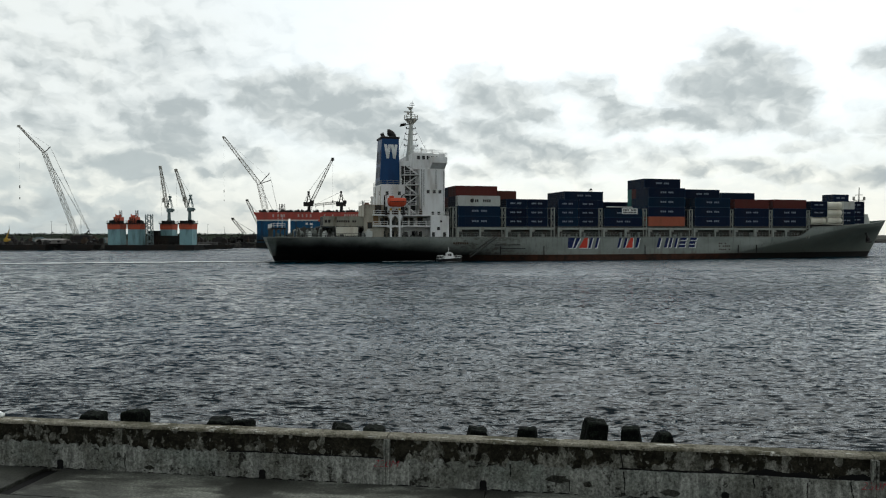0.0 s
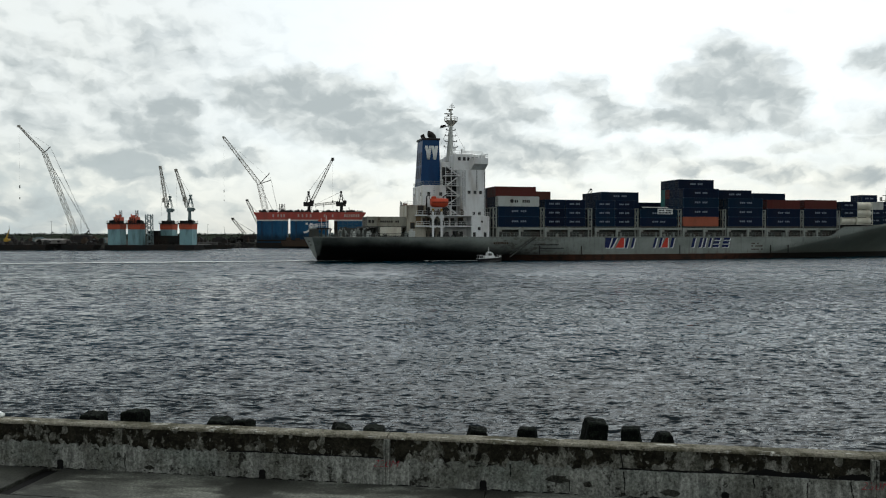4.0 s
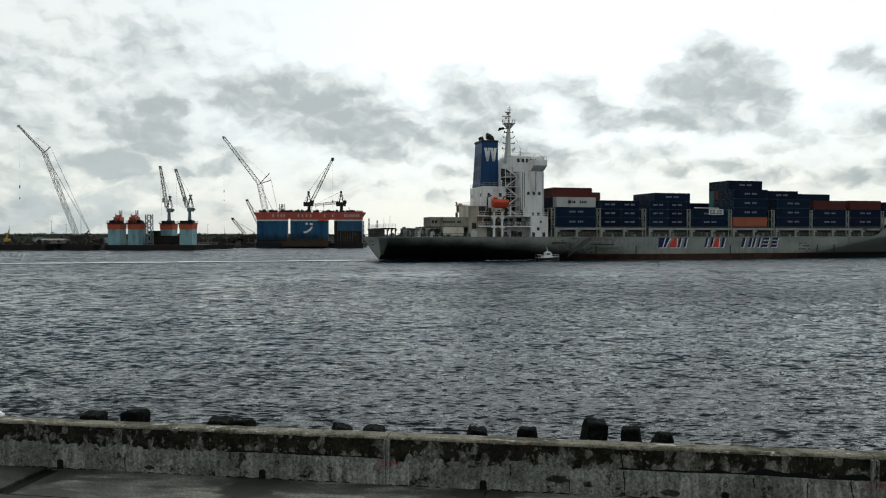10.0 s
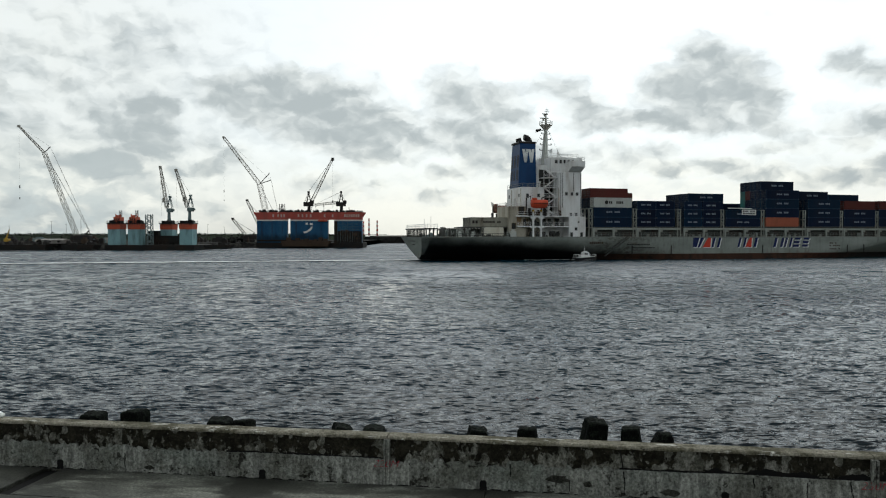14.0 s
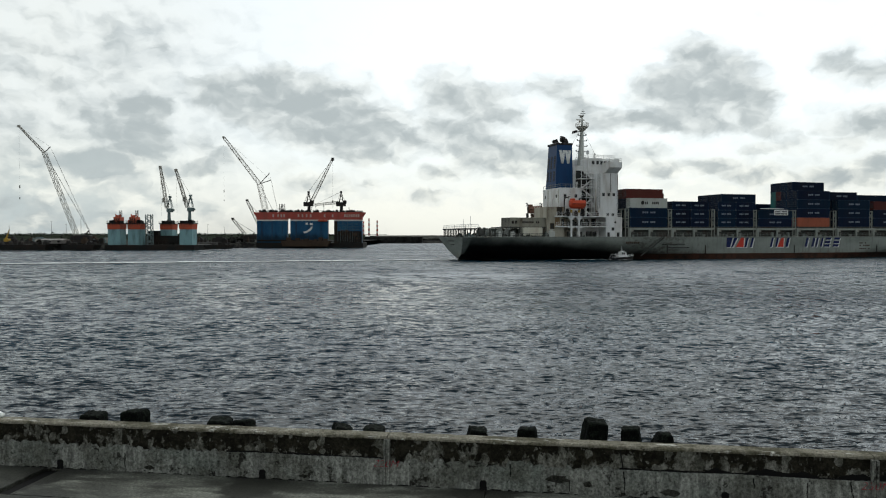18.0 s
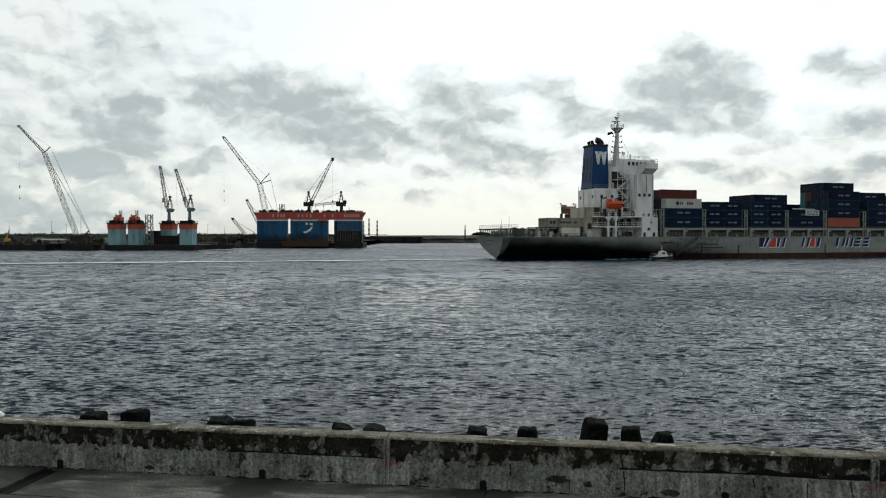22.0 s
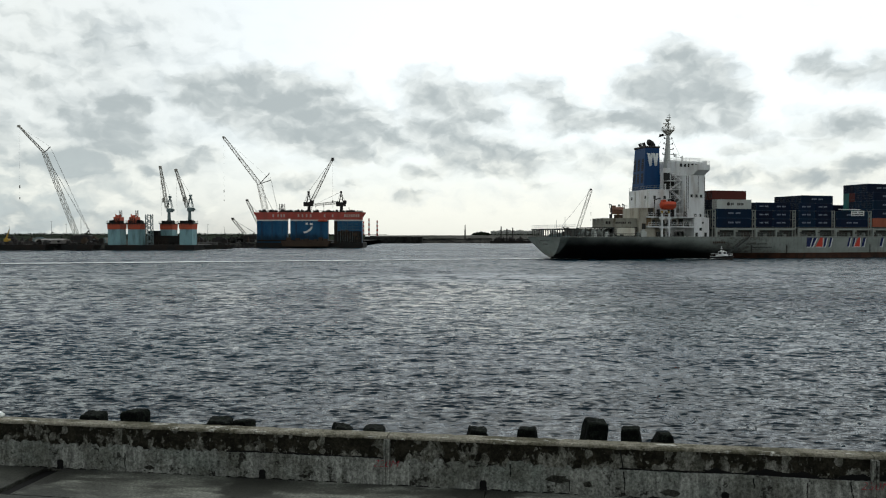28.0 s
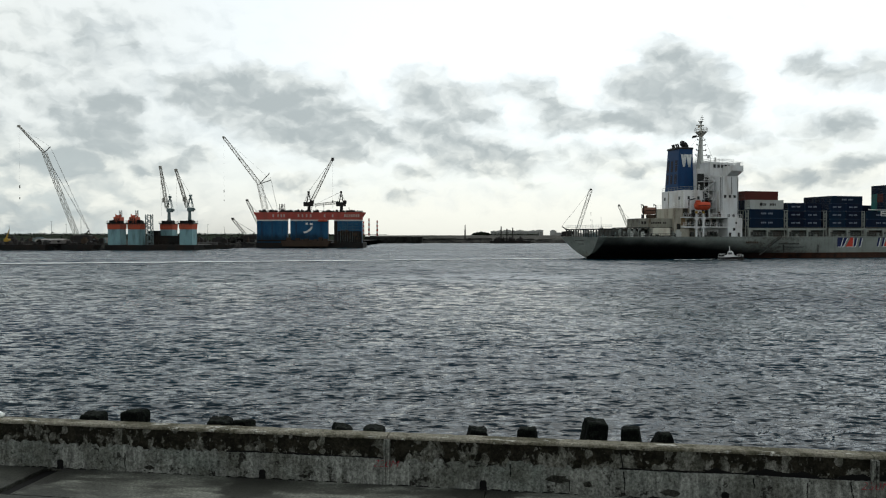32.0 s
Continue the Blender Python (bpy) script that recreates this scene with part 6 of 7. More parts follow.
        rod(bm, (x, -11.9, 6.0), (x, -11.9, 8.9), 0.2)
        rod(bm, (x, -11.9, 8.1), (x + .5, -11.9, 8.9), 0.1)
        part("platform_post", bm, M["hatch"], ship)
    bm = B()
    for i in range(15):
        y = -12 + i * 1.714
        rod(bm, (4.4, y, 9.2), (4.4, y, 10.2), 0.05)
    for z in (9.7, 10.2):
        rod(bm, (4.4, -12, z), (4.4, 12, z), 0.05)
        rod(bm, (4.4, -12, z), (7.8, -12, z), 0.05)
    for i in range(4):
        rod(bm, (4.9 + i * 0.95, -12, 9.2), (4.9 + i * 0.95, -12, 10.2), 0.05)
    for x, y, h in ((6.5, -2, 11.8), (7.4, -6, 12.6)):
        rod(bm, (x, y, 9.2), (x, y, h), 0.06)
    part("poop_railing", bm, M["white"], ship)
    rng = random.Random(6)
    scatter(ship, "mooring_winch", M["crane_teal"], [(rng.uniform(6, 16), rng.uniform(-11.5, 8), 6.1, rng.uniform(.7, 1.8), 1.2, rng.uniform(.6, 1.7)) for i in range(16)])
    scatter(ship, "deck_locker", M["steel_grey"], [(rng.uniform(12, 28), rng.uniform(-12.4, -11.6), 6.1, rng.uniform(.4, 1.3), .7, rng.uniform(.7, 1.9)) for i in range(12)])
    scatter(ship, "ventilator", M["hatch"], [(rng.uniform(9, 28), rng.uniform(-12.6, -11.4), 6.1, rng.uniform(.3, .8), .6, rng.uniform(1.2, 2.6)) for i in range(12)])
    scatter(ship, "deck_locker", M["steel_grey"], [(10.8 + i * .75, rng.uniform(-11.8, -9.0), 6.1, rng.uniform(.6, 1.5), 1.4, rng.uniform(1.2, 2.5)) for i in range(9)])
    scatter(ship, "mooring_winch", M["hatch"], [(10.8 + i * .9, rng.uniform(-8, 6), 6.1, rng.uniform(.8, 1.8), 1.8, rng.uniform(1.4, 2.9)) for i in range(9)])
    scatter(ship, "rope_store", M["c_grey"], [(17.2, -12.3, 6.2, 1.5, 1.2, 1.6), (28.6, -12.9, 6.2, 1.8, 1.0, 2.1), (13.6, -12.6, 6.2, .9, .8, 1.7)])
    railing(ship, [(8.2, -12.5, 6.68), (28.2, -13.1, 6.68)], 1.0, mat=M["hatch"])
    rng = random.Random(61)
    for i in range(26):
        x = 8.3 + i * 0.82
        kind = i % 4
        bm = B()
        y = rng.uniform(-12.3, -11.2)
        if kind == 0:
            for a in (0, .7):
                rod(bm, (a, 0, 0), (a, 0, rng.uniform(.8, 1.3)), .22, 8, .27)
            box(bm, -.3, 1.0, -.35, .35, -.02, .14)
            part("bollard", bm, M["black"], ship, at=pose(x, y, 6.15))
        elif kind == 1:
            rod(bm, (0, -.6, .7), (0, .6, .7), .5, 10)
            for q in (-.7, .6):
                box(bm, -.55, .55, q, q + .1, 0, 1.3)
            part("winch_drum", bm, M["hatch"], ship, at=pose(x, y, 6.15))
        elif kind == 2:
            h = rng.uniform(1.2, 2.6)
            rod(bm, (0, 0, 0), (0, 0, h), .13, 6)
            rod(bm, (0, 0, h), (rng.uniform(.3, .8), 0, h + .3), .2, 8, .32)
            part("gooseneck_vent", bm, M["steel_grey"], ship, at=pose(x, y, 6.15))
        else:
            r = rng.uniform(.4, .7)
            for k in range(3):
                rod(bm, (0, 0, k * .24), (0, 0, k * .24 + .2), r * (1 - k * .1), 9, r * (.95 - k * .1))
            part("rope_coil", bm, M["c_olive"], ship, at=pose(x, y, 6.15))
    # stern name as plain bars
    for z, a, b in ((5.4, -3.2, 3.2), (4.4, -2.0, 2.0)):
        nb = 8
        for i in range(nb):
            y = a + (b - a) * i / nb
            s = stern_s(z) - 0.06
            bm = B()
            box(bm, s - .05, s + .12, y, y + (b - a) / nb * .65, z, z + .6)
            part("stern_bar", bm, M["crane_dark"], ship)
    # ---- fore ship ----
    bm = B()
    rod(bm, (201.5, 0, 11), (201.8, 0, 23.6), 0.35, 6, 0.12)
    for z, w in ((19.2, 2.4), (21.0, 1.5)):
        rod(bm, (201.7, -w, z), (201.7, w, z), 0.09)
        rod(bm, (201.7 - w, 0, z), (201.7 + w, 0, z), 0.09)
    for dx in (-2.2, 2.2):
        box(bm, 201.5 + dx, 202.0 + dx, -.3, .3, 19.2, 20.4)
    part("fore_mast", bm, M["crane_pale"], ship)
    bm = B()
    prism(bm, [(196.4, 11), (199.4, 11), (198.4, 14.2), (197.4, 14.2)], "y", -7.0, 7.0)
    part("breakwater", bm, M["c_grey"], ship, "grey forecastle breakwater")
    bm = B()
    box(bm, 196.3, 197.3, -9.2, -8.2, 4.8, 6.4, 0.2)
    rod(bm, (196.8, -8.7, 6.0), (196.8, -8.0, 8.2), 0.3, 6)
    rod(bm, (195.9, -9.0, 5.0), (197.9, -9.0, 5.0), 0.3, 6)
    part("anchor", bm, M["black"], ship)
    # flag
    bm = B()
    prism(bm, [(39.6, 37.4), (41.5, 37.9), (41.4, 38.6), (39.9, 38.3)], "y", -4.12, -4.06)
    part("flag", bm, M["near_black"], ship, "small dark flag")
    return ship


ship = build_ship()


# ================= pilot boat =================
def build_pilot():
    boat = thing("pilot_boat", pose(0, 0, 0), "small white pilot boat with a dark hull beside the ship", "boat")
    bm = B()
    rings = []
    for k in range(11):
        q = k / 10
        x = -5.5 + 11 * q
        w = 1.75 * (1 - max(0, (q - 0.55) / 0.45) ** 2.2)
        top = 1.15 + 0.55 * q * q
        rings.append([(x, -max(w, .05), top), (x, -max(w, .05) * 0.8, -0.3), (x, max(w, .05) * 0.8, -0.3), (x, max(w, .05), top)])
    loft(bm, rings)
    part("hull", bm, M["boat_dark"], boat, "dark hull")
    bm = B()
    for k in range(10):
        q, q2 = k / 10, (k + 1) / 10
        for sg in (-1, 1):
            w = lambda u: 1.8 * (1 - max(0, (u - 0.55) / 0.45) ** 2.2)
            rod(bm, (-5.5 + 11 * q, sg * w(q), 1.15 + .55 * q * q), (-5.5 + 11 * q2, sg * w(q2), 1.15 + .55 * q2 * q2), 0.06, 6)
    part("fender", bm, M["boat_white"], boat)
    bm = B()
    prism(bm, [(-2.7, 1.1), (2.1, 1.2), (2.0, 1.75), (1.5, 1.9), (1.0, 3.1), (-1.3, 3.1), (-1.5, 1.9), (-2.7, 1.8)], "y", -1.25, 1.25)
    cabin = part("cabin", bm, M["boat_white"], boat, "white wheelhouse")
    for x in (-1.1, -0.25):
        for y in (-1.29, 1.23):
            bm = B()
            box(bm, x, x + .7, y, y + .06, 2.1, 2.85)
            part("window", bm, M["pane"], cabin)
    bm = B()
    prism(bm, [(1.48, 2.0), (1.42, 2.0), (1.08, 2.9), (1.14, 2.9)], "y", -1.0, 1.0)
    part("windscreen", bm, M["pane"], cabin)
    bm = B()
    rod(bm, (-0.4, 0, 3.1), (-0.6, 0, 5.0), 0.1)
    rod(bm, (-0.5, -.7, 4.1), (-0.5, .7, 4.1), 0.06)
    part("mast", bm, M["boat_white"], boat)
    bm = B()
    box(bm, -1.0, .6, -.5, .5, 3.08, 3.4, 0.1)
    part("roof_locker", bm, M["boat_white"], cabin)
    for sg in (-1.3, 1.3):
        bm = B()
        for q in (-2.6, -4.2, -5.2):
            rod(bm, (q, sg, 1.2), (q, sg, 2.2), 0.05)
        rod(bm, (-2.6, sg, 2.2), (-5.2, sg, 2.2), 0.05)
        part("stern_rail", bm, M["boat_white"], boat)
    bm = B()
    for x in (2.8, 4.0, 5.2):
        for sg in (-1, 1):
            y = sg * (1.6 if x < 3 else 1.25 if x < 4.5 else .4)
            rod(bm, (x, y, 1.3), (x, y, 2.2), 0.04)
    rod(bm, (2.8, -1.6, 2.2), (5.2, -.4, 2.2), 0.04)
    rod(bm, (2.8, 1.6, 2.2), (5.2, .4, 2.2), 0.04)
    part("bow_rail", bm, M["boat_white"], boat)
    bm = B()
    for sg in (-1, 1):
        vs = [bm.verts.new(p) for p in ((5.2, sg * .4, .25), (2, sg * 1.9, .3), (-4, sg * 2.6, .2), (-4, sg * 1.5, .2), (2, sg * 1.2, .35))]
        bm.faces.new(vs)
    part("bow_wave", bm, M["foam"], boat)
    for ch in boat.children_recursive:
        ch.data.transform(Matrix.Diagonal((0.62, 0.74, 0.80, 1)))
    return boat


pilot = build_pilot()


def build_trail():
    """Foam that follows the pilot boat."""
    bm = B()
    g = []
    for i in range(25):
        x = 1.0 - i * 0.8
        w = 0.4 + 0.05 * i
        g.append([bm.verts.new((x, w * sg, 0.36 + .03 * math.sin(i * 1.7))) for sg in (-1, 0, 1)])
    for a, b in zip(g, g[1:]):
        for j in range(2):
            bm.faces.new((a[j], a[j + 1], b[j + 1], b[j]))
    ob = new("boat_foam", link_mesh("boat_foam", bm, M["foam_dense"]))
    return tagged(ob, "short white foam trail astern of the pilot boat", "foam", kind="stuff")


trail = build_trail()

# ================= wake of the ship =================
def wake():
    bm = B()
    g = []
    for i in range(150):
        x = -150 + i * 2.0
        y = 3.0 * noise.noise((x * .018, 0, 0)) + 1.2 * noise.noise((x * .06, 3, 0)) - 3.0 * max(0.0, min(1.0, (125 - x) / 60)) - 8.0 * ease((62 - x) / 34)
        spread = 1.0 + 0.7 * ease((62 - x) / 34)
        g.append([bm.verts.new((x, y + w * spread, 0.20 + .05 * noise.noise((x, w, 0)))) for w in (-11.0, -5.5, -2.0, 2.0, 5.5, 11.0)])
    for a, b in zip(g, g[1:]):
        for j in range(5):
            bm.faces.new((a[j], a[j + 1], b[j + 1], b[j]))
    ob = new("wake_foam", link_mesh("wake_foam", bm, M["foam"]))
    ob.matrix_basis = Matrix.Translation(SHIP0 - hn * 0.5 - hd * 52.0) @ pose(0, 0, 0, 0, 0, HEADING)
    return tagged(ob, "long thin streak of white foam left on the water", "foam", kind="stuff")


wake()


# ================= far shores =================
def shore(name, edge, height, depth, mat, label, slope=5.0, rough=0.6, seed=0):
    """Raised land behind a waterline given by its corner points, with an uneven bank."""
    bm = B()
    pts = []
    for (x0, y0), (x1, y1) in zip(edge, edge[1:]):
        n = max(2, int(math.hypot(x1 - x0, y1 - y0) / 5))
        pts += [(x0 + (x1 - x0) * i / n, y0 + (y1 - y0) * i / n) for i in range(n)]
    pts.append(edge[-1])
    rings = []
    for x, y in pts:
        j = noise.noise((x * .07, y * .07, seed)) * rough * 3
        k = noise.noise((x * .21, y * .2, seed + 5)) * rough
        rings.append([(x, y + j, -2), (x, y + j + slope * .15, 0.4), (x, y + j + slope * .6, height * .55 + k), (x, y + slope + j, height + k * .6),
                      (x, y + slope + depth * .3, height + .4 * k), (x, y + depth, height + k)])
    loft(bm, rings, False)
    ob = new(name, link_mesh(name, bm, mat))
    return tagged(ob, label, "shore", kind="structure")


shore("ground_shipyard", [(-790, 327), (-264, 341), (-163, 350), (-104, 414), (-53, 493)], 3.16, 400, M["rubble"], "dark rubble shore of the shipyard", 5, 0.5, 1)
shore("ground_breakwater", [(-75, 645), (60, 640), (250, 660), (1200, 760)], 3.0, 500, M["rubble"], "low rubble breakwater across the harbour", 8, 0.5, 2)
shore("ground_spoil", [(-70, 680), (100, 690), (1200, 800)], 6.6, 420, M["sand"], "flat sandy reclaimed land behind the breakwater", 26, 0.4, 3)
shore("ground_hill", [(-790, 493), (-220, 493), (-114, 546), (-66, 600)], 7.4, 300, M["scrub"], "low green bank behind the shipyard", 30, 1.6, 4)


def drawn_in(ob, k):
    """Bring a thing nearer to the eye and make it smaller by the same share."""
    eye = Matrix.Translation(EYE)
    ob.matrix_basis = eye @ Matrix.Diagonal((k, k, k, 1)) @ eye.inverted() @ ob.matrix_basis
    return ob


YARD, DOCK = 0.88, 0.915


def far_quay():
    bm = B()
    box(bm, -72, -18, 634, 660, -2, 5.6)
    for i in range(13):
        box(bm, -72 + i * 4.3, -71 + i * 4.3, 633, 634, -1, 4.6)
    tagged(new("quay_wall", link_mesh("quay_wall", bm, M["quay"])), "dark concrete quay wall across the water", "quay", kind="structure")


far_quay()


# ================= floating docks =================
def floating_dock_large():
    dock = thing("floating_dock", pose(-82.2, 452, 0), "large blue and orange floating dock with cranes on top", "floating dock")
    # wing wall blocks: x0, x1, depth0, depth1
    blocks = [(-32.2, -13.7, 0, 4, "dock_blue"), (-11.6, 11.3, 0, 4, "dock_blue"), (15.4, 32.2, 0, 6, "dock_blue")]
    for x0, x1, y0, y1, m in blocks:
        bm = B()
        box(bm, x0, x1, y0, y1, 2.4, 16.2, 0.15)
        w = part("wing_wall", bm, M[m], dock, "blue painted steel wing wall")
        bm = B()
        prism(bm, [(x0, 16.7), (x1, 16.7), (x1 + .3, 18.2), (x1 + (1.9 if x1 > 30 else .7), 20.6), (x1 + (1.9 if x1 > 30 else .7), 21.2), (x0 - (1.9 if x0 < -30 else .5), 21.2), (x0 - (1.9 if x0 < -30 else .5), 20.6), (x0 - .3, 18.2)], "y", y0 - .3, y1)
        part("upper_band", bm, M["dock_red"], w, "orange-red painted band")
        bm = B()
        box(bm, x0 - .04, x1 + .04, y0 - .5, y1, 15.85, 16.66)
        part("white_band", bm, M["dock_white"], w)
        bm = B()
        n = int((x1 - x0) / 2.2)
        for i in range(n + 1):
            x = x0 + (x1 - x0) * i / n
            box(bm, x - .06, x + .06, y0 - .09, y0 + .02, 2.4, 16.2)
        for z in (5.5, 9, 12.5):
            box(bm, x0, x1, y0 - .07, y0 + .02, z, z + .1)
        part("plate_seam", bm, M[m], w)
    bm = B()
    box(bm, -13.7, -11.6, 0, 4, 17.2, 21.0)
    box(bm, 11.3, 15.4, 0, 5, 16.6, 21.1)
    part("link_bridge", bm, M["dock_red"], dock)
    bm = B()
    box(bm, -32.6, 33, -.6, 24, -2.5, 2.4, 0.2)
    part("pontoon", bm, M["dock_dark"], dock, "dark fouled pontoon hull at the waterline")
    # first box paints the shaded side of the third block; second is lower plating
    bm = B()
    box(bm, 15.3, 17.2, -.4, 5, 2.4, 16.2, .05)
    box(bm, 17.2, 32.1, -.14, 0.0, 2.4, 9.6)
    part("shadowed_panel", bm, M["dock_dark"], dock, "dark panel for the shaded block side, and dark fouled lower plating")
    rng = random.Random(8)
    for x in np.arange(17.6, 32.0, 1.45):
        bm = B()
        x += rng.uniform(-.25, .25)
        box(bm, x, x + .12, -.3, -.14, 3.0, rng.choice((12.2, 14.0, 15.4)))
        part("scaffold_pole", bm, M["crane_teal" if rng.random() < .5 else "hatch"], dock)
    for z in np.arange(3.4, 15.6, 1.75):
        bm = B()
        box(bm, 17.3 + rng.uniform(0, 1.5), 32.1 - rng.uniform(0, 2.5), -.32, -.16, z, z + .12)
        part("scaffold_ledger", bm, M["crane_teal" if z > 9 else "rust"], dock)
    for k in range(14):
        bm = B()
        x, z = rng.uniform(18, 29), rng.uniform(3.4, 10)
        box(bm, x, x + rng.uniform(1, 2.6), -.29, -.2, z, z + rng.uniform(.5, 1.5))
        part("rusted_plate", bm, M["rust"], dock)
    # barge moored alongside
    bm, rng = B(), random.Random(2)
    prism(bm, [(-15, 0.3), (12, 0.3), (14, 3.6), (-16, 3.6)], "y", -7.5, -1.2)
    for i in range(9):
        x = -13 + i * 2.8
        box(bm, x, x + rng.uniform(1, 2.6), -6, -3, 3.6, 3.6 + rng.uniform(.3, 2.2))
    part("work_barge", bm, M["rust"], dock, "rusty work barge alongside")
    # emblem: plain pale shape
    bm = B()
    pts = [(-3.6, 9.3), (-1.2, 9.9), (0.6, 11.6), (2.0, 12.9), (1.8, 11.2), (0.6, 9.7), (-1.6, 8.5), (-3.4, 8.2)]
    prism(bm, pts, "y", -.22, -.08)
    box(bm, -2.2, -.9, -.22, -.08, 13.6, 14.7)
    box(bm, 0.4, 2.0, -.22, -.08, 13.3, 14.5)
    part("emblem", bm, M["mark_white"], dock)
    # lettering as bars
    for xs in ((-22.5, -19.5, -17.5, -15.8), (-7, -4.5, -2, .5), (9.0, 14.0), (21.5, 22.9, 24.3, 25.7, 27.1, 28.5, 29.9)):
        bm = B()
        for x in xs:
            box(bm, x, x + 0.9, -.66, -.28, 18.2, 19.9)
        part("lettering_bars", bm, M["faded_bar"], dock)
    # deck clutter and rails along the top
    rng = random.Random(12)
    scatter(dock, "winch", M["crane_dark"], [(rng.uniform(-32, 31), rng.uniform(.6, 3), 21.15, rng.uniform(.3, 2.4), 1.6, rng.uniform(.3, 1.5)) for i in range(110)])
    railing(dock, [(-33, -.2, 21.15), (33, -.2, 21.15)], 1.15, 1.6, M["crane_dark"], .05)
    bm = B()
    lattice(bm, (-17.8, 5, 21.2), (-17.8, 5, 26.5), 2.4, 2.4, 3, .16)
    box(bm, -20, -15.5, 4, 6, 23.2, 23.5)
    part("signal_frame", bm, M["crane_dark"], dock)

    def jib_crane(x, tip, reach):
        bm = B()
        rod(bm, (x, 3.6, 21), (x, 3.6, 25.2), 1.1, 8, .9)
        part("pedestal", bm, M["crane_dark"], dock)
        bm = B()
        box(bm, x - 3.2, x + 2.6, 2.0, 5.2, 25.0, 27.6, .2)
        box(bm, x + 1.4, x + 3.2, 2.0, 3.4, 26.6, 28.6, .15)
        part("machine_house", bm, M["crane_dark"], dock)
        bm = B()
        for sx in (-1.3, 1.1):
            for y in (2.6, 4.6):
                rod(bm, (x + sx, y, 27.5), (x - .2, 3.6, 33.6), .2)
        for z in (29.2, 31.0):
            k = (z - 27.5) / 6.1
            box(bm, x - 1.3 + 1.1 * k, x + 1.1 - 1.1 * k, 3.0, 4.2, z, z + .2)
        box(bm, x - .8, x + .4, 3.0, 4.2, 33.0, 34.4)
        part("a_frame", bm, M["crane_dark"], dock)
        bm = B()
        lattice(bm, (x + reach * 1.4, 3.6, 27.4), tip, 1.7, 1.0, 16, .12)
        part("boom", bm, M["crane_pale"], dock, "pale lattice boom")
        bm = B()
        for y in (3.0, 4.2):
            rod(bm, (x - .2, y, 34), tip, .05, 3)
            rod(bm, (x - 2.9, y, 27), (x - .3, y, 34), .06, 3)
            rod(bm, (x + 2.4, y, 27), (x - .1, y, 34), .06, 3)
        if tip[2] > 45:
            rod(bm, tip, (tip[0], tip[1], 24), .05, 3)
            box(bm, tip[0] - .4, tip[0] + .4, tip[1] - .3, tip[1] + .3, 27, 28.6)
        part("cables", bm, M["cable"], dock)
    # doors, ladders and fender strips on the wing walls
    for x0, x1 in ((-32.2, -13.4), (-12.0, 11.3)):
        for k in range(3):
            x = x0 + (x1 - x0) * (k + .5) / 3
            bm = B()
            for q in (x - .3, x + .3):
                rod(bm, (q, -.18, 2.5), (q, -.18, 21.0), .05, 4)
            for i in range(30):
                rod(bm, (x - .3, -.18, 2.8 + i * .6), (x + .3, -.18, 2.8 + i * .6), .04, 3)
            part("ladder", bm, M["crane_dark"], dock)
        bm = B()
        box(bm, x0 + .2, x1 - .2, -.34, -.02, 3.4, 4.3, .08)
        part("fender_strip", bm, M["dock_dark"], dock, "dark timber fender strip")
    rng = random.Random(33)
    for i in range(7):
        bm = B()
        q = rng.uniform(-31, 30)
        h = rng.uniform(2.0, 4.2)
        rod(bm, (q, 1.2, 21.2), (q, 1.2, 21.2 + h), .08, 5)
        box(bm, q - .35, q + .35, 1.0, 1.4, 21.2 + h, 21.5 + h)
        part("deck_lamp", bm, M["crane_dark"], dock)
    bm = B()
    box(bm, 5.6, 11.2, -1.5, -.5, 15.5, 16.6, .2)
    part("slung_boat", bm, M["dock_orange"], dock, "small orange boat slung under the band")
    jib_crane(-0.8, (13.9, 3.6, 54.3), 1.0)
    bm = B()
    box(bm, 13.1, 14.8, 3.0, 4.2, 53.2, 55.0)
    part("boom_head", bm, M["crane_dark"], dock)
    jib_crane(19.3, (2.5, 3.6, 25.9), -1.0)
    return dock


drawn_in(floating_dock_large(), DOCK)


